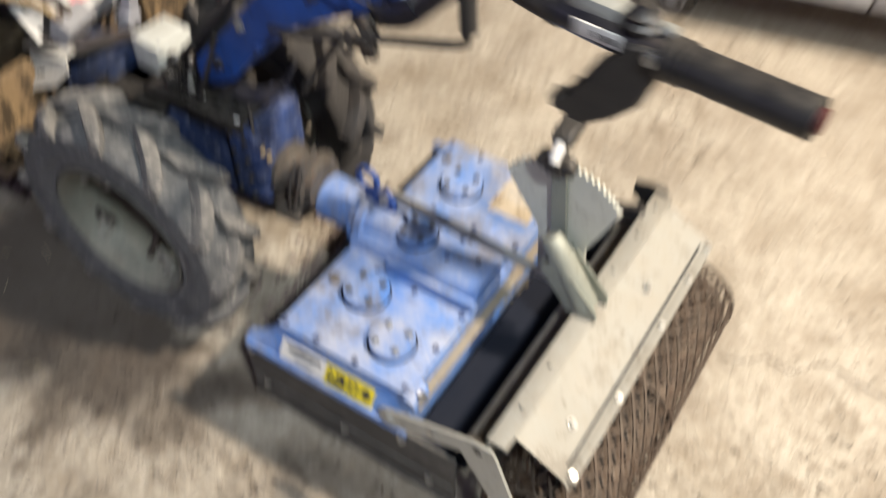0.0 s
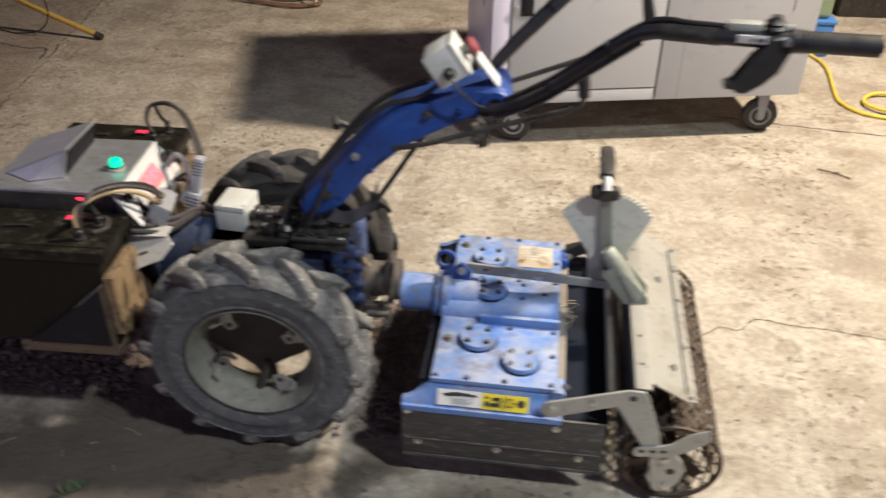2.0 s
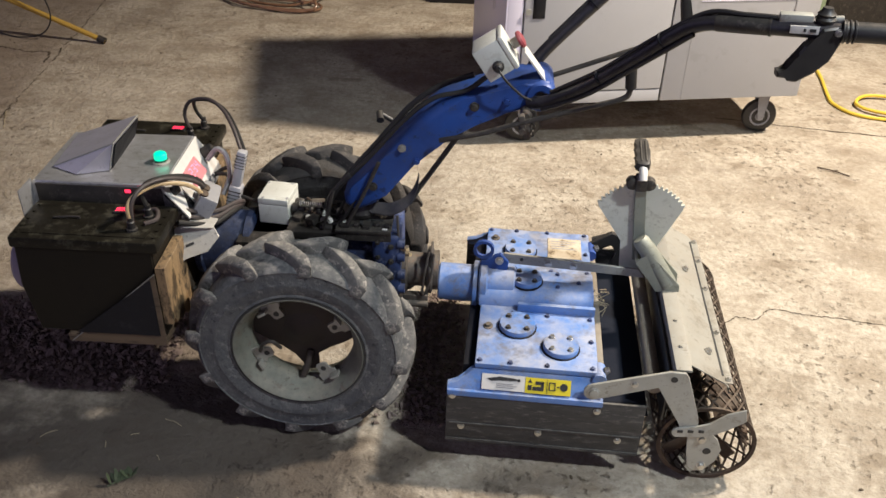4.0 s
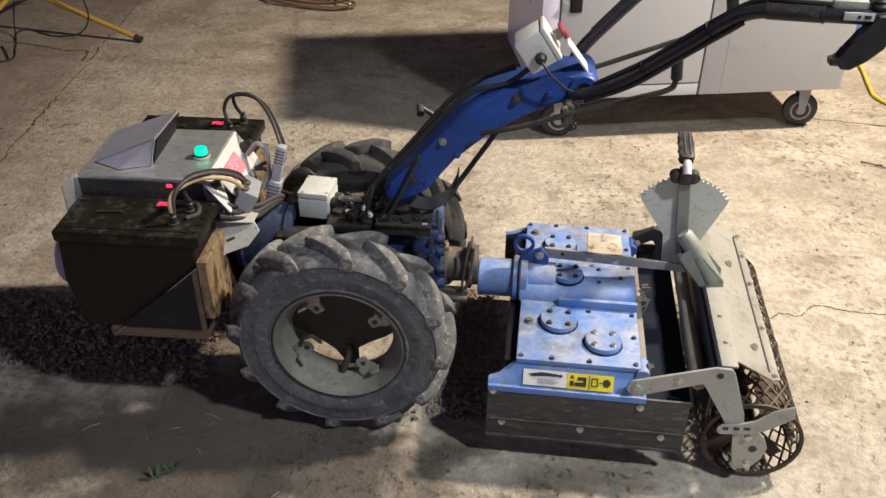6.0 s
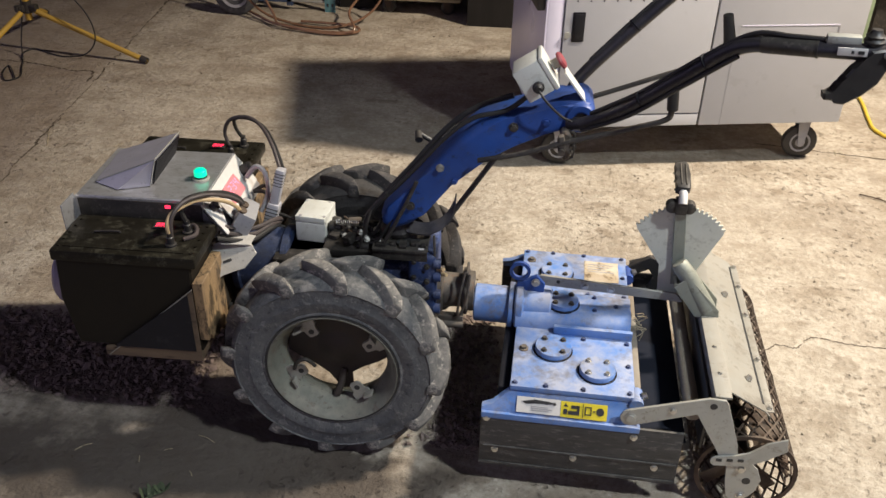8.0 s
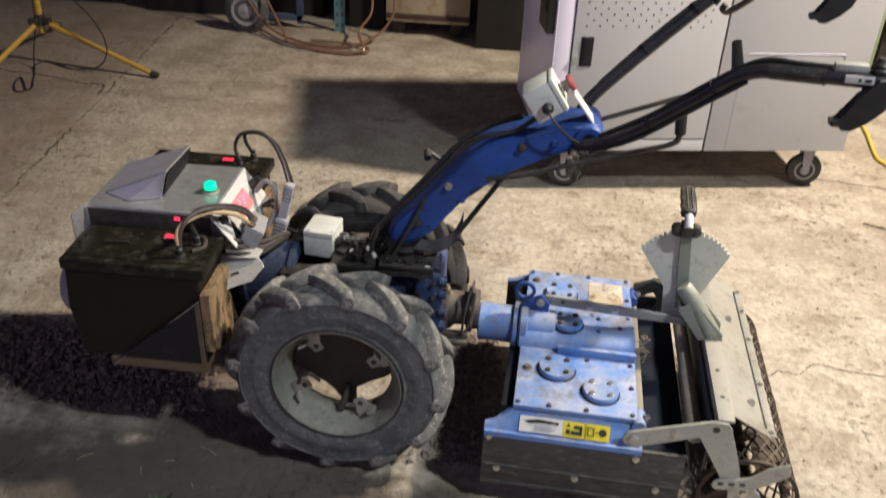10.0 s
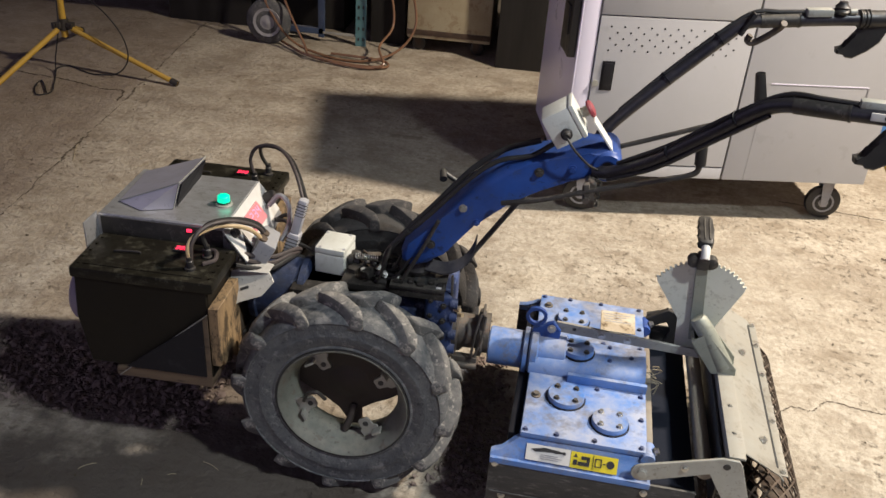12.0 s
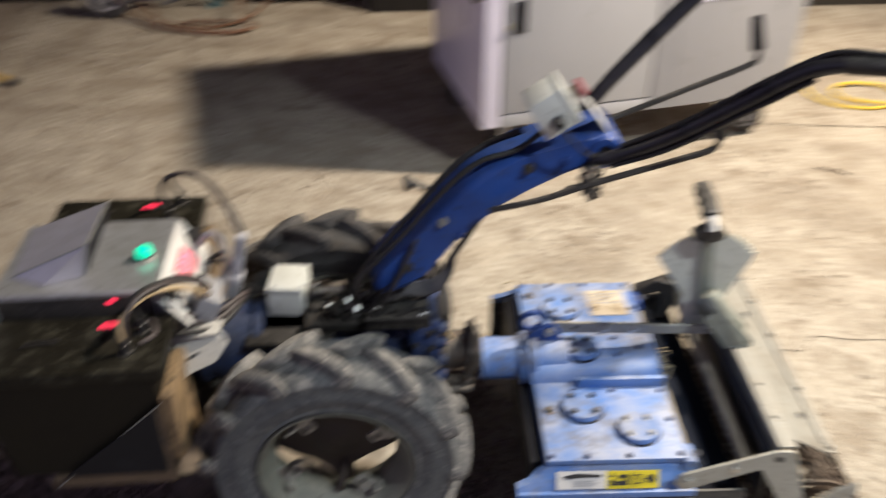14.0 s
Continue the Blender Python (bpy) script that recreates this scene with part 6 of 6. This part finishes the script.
def battery_can(y0, y1, face):
    """An olive steel can with an overhanging lid, terminals and a small voltmeter."""
    yc = (y0 + y1) / 2
    t = thing("battery_can", (-0.43, yc, 0.279), "olive drab steel battery can with scuffed lid", "battery", "battery cans")
    bm = B()
    a = [(-0.582, 0.505), (-0.590, 0.400), (-0.572, 0.280), (-0.290, 0.280), (-0.290, 0.505)]
    plate(bm, a, xz(y1 - 0.004), y1 - y0 - 0.008, 0.004)
    part("body", bm, OLIVE_SIDE, t)
    bm = B()
    box(bm, (-0.432, yc, 0.514), (0.312, y1 - y0 + 0.002, 0.026), None, 0.005)
    lid_ = part("lid", bm, OLIVE, t)
    part("lid_panel", box(B(), (-0.435, yc, 0.5275), (0.262, y1 - y0 - 0.035, 0.003), None, 0.001), OLIVE, lid_)
    for x in (-0.575, -0.289):
        for k in range(5):
            part("rivet", cyl(B(), (x, y0 + 0.02 + k * (y1 - y0 - 0.04) / 4, 0.526), (x, y0 + 0.02 + k * (y1 - y0 - 0.04) / 4, 0.5295), 0.0035, seg=8), OLIVE, lid_)
    # folding handle slot
    part("handle", tube(B(), [(-0.52, yc, 0.530), (-0.515, yc, 0.533), (-0.47, yc + 0.004, 0.534), (-0.465, yc + 0.004, 0.530)], 0.0024, 8, 3), BLACK, lid_)
    yt = yc if face > 0 else 0.482
    for x, y in ((-0.340, yt - 0.030), (-0.322, yt + 0.025)):
        bm = lathe(B(), (x, y, 0.527), (0, 0, 1), [(0, 0.012), (0.006, 0.012), (0.008, 0.008), (0.022, 0.008), (0.024, 0.006), (0.032, 0.006)], 16)
        part("terminal", bm, BLACK, lid_, "black cable gland")
    vy = 0.091 if face > 0 else 0.492
    vm = part("voltmeter", box(B(), (-0.385, vy, 0.531), (0.036, 0.022, 0.006), None, 0.001), BLACK, lid_, "small voltmeter")
    bm = B()
    for k in range(3):
        x = -0.3955 + k * 0.0095
        for dy in (-0.0055, 0, 0.0055):
            box(bm, (x, vy + dy, 0.5345), (0.006, 0.0016, 0.0014))
        box(bm, (x + 0.0035, vy + 0.0025, 0.5345), (0.0016, 0.010, 0.0014))
    part("lit_digits", bm, RED_GLOW, vm, "glowing red digits")
    return t


crate(-0.022, 0.128)
crate(0.396, 0.542)
battery_can(-0.024, 0.126, 1)
battery_can(0.394, 0.540, -1)
# painted gusset on the near tray
gus = thing("tray_gusset", (-0.40, -0.03, 0.27), "thin dark triangular side board on the battery tray", "board")
part("board", plate(B(), [(-0.484, 0.288), (-0.300, 0.288), (-0.300, 0.440)], xz(-0.0305), 0.0025, 0.0006), GUSSET, gus, "blue-black painted face")
part("backing", plate(B(), [(-0.502, 0.260), (-0.289, 0.260), (-0.289, 0.452)], xz(-0.0282), 0.0022, 0.0005), WOOD_DARK, gus, "bare wooden edge")
part("bright_edge", plate(B(), [(-0.503, 0.2615), (-0.289, 0.4545), (-0.289, 0.4525), (-0.501, 0.2615)], xz(-0.0285), 0.0042), ZINC_DUSTY, gus, "pale worn edge")

# controller housing of folded aluminium
ctl = thing("motor_controller", (-0.45, 0.25, 0.47), "folded aluminium motor controller box with cowl and green light", "controller")
bm = B()
a = [(-0.618, 0.475), (-0.606, 0.556), (-0.598, 0.566), (-0.310, 0.570), (-0.252, 0.492), (-0.252, 0.475)]
plate(bm, a, xz(0.385), 0.243, 0.003)
case = part("case", bm, ALU, ctl)
part("end_cheek", box(B(), (-0.604, 0.116, 0.523), (0.003, 0.060, 0.094), None, 0.0008), ALU, case, "raised sheet metal cheek")
part("near_panel", box(B(), (-0.452, 0.1405, 0.520), (0.282, 0.002, 0.082), None, 0.0005), DARK_STEEL, case, "dark lower side panel")
bm = B()
A0, N0, B0 = (-0.578, 0.204, 0.5690), (-0.512, 0.172, 0.5692), (-0.446, 0.196, 0.5695)
C0, D0 = (-0.452, 0.372, 0.5695), (-0.585, 0.366, 0.5690)
B1, C1 = (-0.431, 0.206, 0.632), (-0.428, 0.358, 0.630)
v = [bm.verts.new(p) for p in (A0, N0, B0, C0, D0, B1, C1)]
for f in ((0, 1, 5), (1, 2, 5), (4, 6, 3), (0, 5, 6, 4), (0, 4, 3, 2, 1), (2, 3, 6, 5)):
    bm.faces.new([v[i] for i in f])
cowl = part("cowl", bm, COWL_GREY, ctl, "raised grey sheet metal wedge cowl tinted by violet side light")
bm = B()
v = [bm.verts.new(p) for p in ((-0.4425, 0.204, 0.572), (-0.4475, 0.362, 0.572), (-0.4265, 0.352, 0.626), (-0.4295, 0.212, 0.627))]
bm.faces.new(v)
r = bmesh.ops.extrude_face_region(bm, geom=bm.faces[:])
bmesh.ops.translate(bm, verts=[g for g in r["geom"] if isinstance(g, bmesh.types.BMVert)], vec=(0.0025, 0, 0))
part("cowl_opening", bm, GUSSET, cowl, "dark cowl mouth")
part("cowl_edge", tube(B(), [(-0.577, 0.203, 0.570), (-0.430, 0.205, 0.6325), (-0.427, 0.3585, 0.6305)], 0.0013, 6, 0), ZINC, cowl)
part("cowl_edge", tube(B(), [(-0.445, 0.195, 0.570), (-0.430, 0.205, 0.6315)], 0.0013, 6, 0), ZINC, cowl)
lamp = part("pilot_base", lathe(B(), (-0.345, 0.247, 0.569), (0, 0, 1), [(0, 0.020), (0.003, 0.020), (0.005, 0.017)], 24), ZINC, ctl)
part("pilot_collar", lathe(B(), (-0.345, 0.247, 0.573), (0, 0, 1), [(0, 0.0155), (0.005, 0.0155), (0.006, 0.0135)], 24), GREEN_DARK, lamp, "dark green lamp collar")
part("pilot_lens", lathe(B(), (-0.345, 0.247, 0.578), (0, 0, 1), [(0, 0.0148), (0.012, 0.0142), (0.0145, 0.0118), (0.0155, 0.006)], 24), GREEN_GLOW, lamp, "lit green pilot lens")
# added board: stops lamp light from passing between the battery cans
part("light_block_board", box(B(), (-0.296, 0.275, 0.372), (0.016, 0.286, 0.200), None, 0.002), WOOD_DARK, ctl, "dark upright board added to block lamp light between the trays")
# sloping front with the display
nf = Vector((0.804, 0, 0.595))
tf = Vector((0.595, 0, -0.804))


def slope(a, y, lift=0.0):
    """A point of the sloping face: a along the slope from its middle, y, and height above it."""
    return Vector((-0.281, y, 0.531)) + tf * a + nf * lift


SR = Matrix((tf, Vector((0, 1, 0)), nf)).transposed()
face = part("front_plate", box(B(), slope(-0.004, 0.282, 0.003), (0.084, 0.196, 0.003), SR, 0.001), STICKER_W, ctl, "bright front plate")
part("near_plate", box(B(), slope(0.006, 0.150, 0.002), (0.080, 0.064, 0.002), SR, 0.001), GUSSET, ctl, "dark front panel under the cables")
tri_ = part("corner_bracket", plate(B(), [(-0.044, -0.030), (0.044, -0.030), (0.044, -0.020), (-0.004, 0.026), (-0.044, 0.032)], Matrix.Translation(slope(-0.002, 0.150, 0.005)) @ SR.to_4x4(), 0.003, 0.0006), STICKER_W, ctl, "white triangular corner bracket")
disp = part("display_window", box(B(), slope(-0.001, 0.268, 0.006), (0.046, 0.080, 0.004), SR, 0.001), RED_DIM, face, "red lit display window")
bm = B()
for k, segs in enumerate(("abgde", "abgcd", "fgbc")):
    y = 0.250 + k * 0.0195
    bars = {"a": (-0.0095, 0, 0), "g": (0, 0, 0), "d": (0.0095, 0, 0), "f": (-0.005, -0.0055, 1), "b": (-0.005, 0.0055, 1), "e": (0.005, -0.0055, 1), "c": (0.005, 0.0055, 1)}
    for q in segs:
        a, dy, up = bars[q]
        box(bm, slope(-0.008 + a, y + dy, 0.009), (0.0085, 0.0018, 0.0014) if up else (0.0018, 0.0090, 0.0014), SR)
part("lit_digits", bm, DIGIT_GLOW, disp, "glowing red digits")
part("fuse_cap", cyl(B(), slope(-0.022, 0.147, 0.008), slope(-0.022, 0.147, 0.020), 0.0115, 0.010, seg=18), BLACK, tri_, "round black fuse cap")
part("fuse_knob", cyl(B(), slope(-0.002, 0.358, 0.004), slope(-0.002, 0.358, 0.026), 0.018, 0.016, seg=20), BLACK, face, "black round knob")
part("near_led", box(B(), (-0.387, 0.1385, 0.552), (0.012, 0.003, 0.007), None, 0.0), RED_GLOW, case, "small red indicator light")
# grey power connectors
part("power_connector", box(B(), (-0.230, 0.186, 0.510), (0.042, 0.078, 0.056), pose(0, 0, 0, 0, 30, 8).to_3x3(), 0.007), GREY_PLUG, ctl, "grey power connector block")
for x, y, z in ((-0.2290, 0.184, 0.5420), (-0.2260, 0.160, 0.5410)):
    part("connector_hole", cyl(B(), (x, y, z), Vector((x, y, z)) + Vector((0.0025, 0, 0.0043)), 0.0105, seg=14), RUST, ctl)
p0, p1 = Vector((-0.203, 0.285, 0.438)), Vector((-0.169, 0.300, 0.579))
along = frame_rot(p1 - p0)


def on_plug(k):
    return p0 + (p1 - p0) * k


plug = part("inline_plug", box(B(), on_plug(0.20), (0.030, 0.037, 0.058), along, 0.007), PLUG_PALE, ctl, "wide ribbed end of a grey inline plug")
part("plug_neck", box(B(), on_plug(0.66), (0.022, 0.027, 0.100), along, 0.006), PLUG_PALE, plug)
for k in range(5):
    part("plug_groove", box(B(), on_plug(0.06 + 0.062 * k), (0.0306, 0.0376, 0.0022), along, 0.0), DARK_STEEL, plug)
for k in range(5):
    part("plug_groove", box(B(), on_plug(0.72 + 0.052 * k), (0.0226, 0.0276, 0.0018), along, 0.0), DARK_STEEL, plug)
# cables
def cable(name, pts, r, mat_, parent, label=""):
    return part(name, tube(B(), pts, r, 8, 8), mat_, parent, label)


cable("battery_cable", [(-0.340, 0.452, 0.55), (-0.350, 0.455, 0.59), (-0.330, 0.450, 0.628), (-0.280, 0.432, 0.645), (-0.240, 0.405, 0.635), (-0.203, 0.355, 0.612), (-0.174, 0.306, 0.575)], 0.0046, CABLE_GREY, ctl)
cable("battery_cable", [(-0.322, 0.507, 0.55), (-0.335, 0.498, 0.582), (-0.325, 0.470, 0.622), (-0.276, 0.438, 0.638), (-0.232, 0.408, 0.628), (-0.196, 0.358, 0.606), (-0.166, 0.308, 0.572)], 0.0046, CABLE, ctl)
cable("battery_cable", [(-0.340, 0.021, 0.55), (-0.342, 0.024, 0.580), (-0.332, 0.045, 0.598), (-0.300, 0.09, 0.601), (-0.262, 0.128, 0.584), (-0.238, 0.150, 0.560), (-0.226, 0.160, 0.535)], 0.0050, WIRE_TAN, ctl)
cable("battery_cable", [(-0.322, 0.076, 0.55), (-0.330, 0.074, 0.585), (-0.318, 0.085, 0.606), (-0.286, 0.115, 0.606), (-0.258, 0.158, 0.585), (-0.238, 0.180, 0.562), (-0.228, 0.186, 0.535)], 0.0058, CABLE, ctl)
cable("battery_cable", [(-0.338, 0.023, 0.55), (-0.334, 0.03, 0.590), (-0.316, 0.06, 0.613), (-0.284, 0.105, 0.608), (-0.254, 0.150, 0.582), (-0.236, 0.174, 0.558), (-0.229, 0.182, 0.535)], 0.0050, CABLE_GREY, ctl)
cable("power_lead", [(-0.340, 0.095, 0.532), (-0.310, 0.09, 0.538), (-0.300, 0.06, 0.534), (-0.320, 0.04, 0.533)], 0.005, CABLE_GREY, ctl)
for k, (dy, dz) in enumerate(((0.0, 0.0), (-0.010, -0.010), (0.010, 0.010), (-0.020, -0.004))):
    cable("power_lead", [(-0.270, 0.120 + dy, 0.506 + dz), (-0.240, 0.142 + dy, 0.490 + dz), (-0.208, 0.175 + dy, 0.474 + dz), (-0.180 + 0.3 * dz, 0.222 + dy, 0.474 + dz * 0.6), (-0.174 + 0.3 * dz, 0.262 + 0.4 * dy, 0.458 + 0.4 * dz), (-0.190, 0.280, 0.436), (-0.203, 0.285, 0.446)],
          0.0056, (CABLE_GREY, CABLE, CABLE_GREY, CABLE)[k], ctl)
cable("power_lead", [(-0.265, 0.330, 0.535), (-0.240, 0.330, 0.565), (-0.215, 0.318, 0.555), (-0.208, 0.305, 0.510), (-0.222, 0.28, 0.47)], 0.0060, GREY_PLUG, ctl, "grey sleeved lead")
cable("signal_lead", [(-0.205, 0.300, 0.46), (-0.17, 0.285, 0.463), (-0.14, 0.265, 0.465), (-0.115, 0.262, 0.465)], 0.004, CABLE, ctl)
for k in range(2):
    cable("power_lead", [(-0.250, 0.325, 0.500), (-0.222, 0.335 - 0.01 * k, 0.512 - 0.012 * k), (-0.204, 0.318, 0.490 - 0.014 * k), (-0.212, 0.292, 0.440)], 0.0050, CABLE, ctl)
# round headlamp at the front end
hl = thing("round_headlamp", (-0.61, 0.06, 0.40), "round headlamp housing at the front, tinted by violet side light", "headlamp")
part("housing", lathe(B(), (-0.583, 0.06, 0.415), (-1, 0, 0), [(0, 0.05), (0.010, 0.064), (0.024, 0.067), (0.032, 0.060), (0.036, 0.03)], 32), HOUSING_LIT, hl)

# white junction box on the gearbox
jb = thing("junction_box", (-0.085, 0.26, 0.42), "small white plastic junction box with cable gland", "junction box")
JR = pose(0, 0, 0, 0, 0, -6).to_3x3()
body = part("body", box(B(), (-0.085, 0.262, 0.459), (0.071, 0.085, 0.050), JR, 0.003), WHITE, jb)
jl = part("lid", box(B(), (-0.085, 0.262, 0.492), (0.0714, 0.0854, 0.015), JR, 0.003), WHITE, jb)
for sx in (-1, 1):
    for sy in (-1, 1):
        part("lid_screw", cyl(B(), (-0.085 + sx * 0.028, 0.262 + sy * 0.035, 0.4985), (-0.085 + sx * 0.028, 0.262 + sy * 0.035, 0.5005), 0.0035, seg=10), GREY_PLUG, jl)
bm = lathe(B(), (-0.048, 0.240, 0.468), (1, 0, 0), [(0, 0.012), (0.006, 0.014), (0.012, 0.014), (0.014, 0.010), (0.026, 0.010), (0.030, 0.006)], 14)
lathe(bm, (-0.048, 0.275, 0.462), (1, 0, 0), [(0, 0.010), (0.006, 0.012), (0.018, 0.010), (0.022, 0.006)], 14)
part("cable_gland", bm, BLACK, body)
part("gland_cable", tube(B(), [(-0.02, 0.240, 0.468), (0.02, 0.236, 0.470), (0.06, 0.20, 0.478), (0.085, 0.182, 0.53)], 0.004, 8), CABLE, body)
part("bracket", box(B(), (-0.080, 0.222, 0.425), (0.165, 0.160, 0.010), None, 0.002), GREASE, jb, "greasy black mounting plate")

# emergency stop box on the column
es = thing("emergency_stop_box", (0.40, 0.19, 0.82), "white plastic emergency stop box with red mushroom button", "switch box")
en = Vector((0.83, 0, 0.56)).normalized()
et = Vector((-0.56, 0, 0.83)).normalized()
ER = Matrix((et, Vector((0, 1, 0)), en)).transposed()
EC = Vector((0.404, 0.196, 0.883))
body = part("body", box(B(), EC - en * 0.008, (0.072, 0.074, 0.058), ER, 0.004), WHITE, es)
el = part("lid", box(B(), EC + en * 0.026, (0.074, 0.076, 0.010), ER, 0.003), WHITE, es)
q = EC + en * 0.035
part("button_collar", cyl(B(), q, q + en * 0.016, 0.0105, seg=20), ZINC_DUSTY, el)
part("mushroom_button", lathe(B(), q + en * 0.015, en, [(0, 0.010), (0.001, 0.0175), (0.005, 0.0185), (0.009, 0.0165), (0.011, 0.011), (0.0115, 0.004)], 28), RED, el, "red mushroom push button")
g = EC - en * 0.004 - et * 0.012
bm = lathe(B(), g + Vector((0, -0.040, 0)), (0, -1, 0), [(0, 0.012), (0.004, 0.012), (0.006, 0.009), (0.014, 0.009), (0.017, 0.006)], 14)
part("cable_gland", bm, BLACK, body)
part("gland_cable", tube(B(), [g + Vector((0, -0.055, 0)), g + Vector((0.018, -0.062, -0.022)), g + Vector((0.050, -0.052, -0.055)), g + Vector((0.075, -0.035, -0.075)), g + Vector((0.085, -0.02, -0.11))], 0.0024, 8), CABLE, body, "thin grey cable")
part("mount_plate", box(B(), (0.482, 0.205, 0.862), (0.075, 0.05, 0.004), pose(0, 0, 0, 0, 52, 0).to_3x3(), 0.001), STICKER_W, es, "white mounting plate")
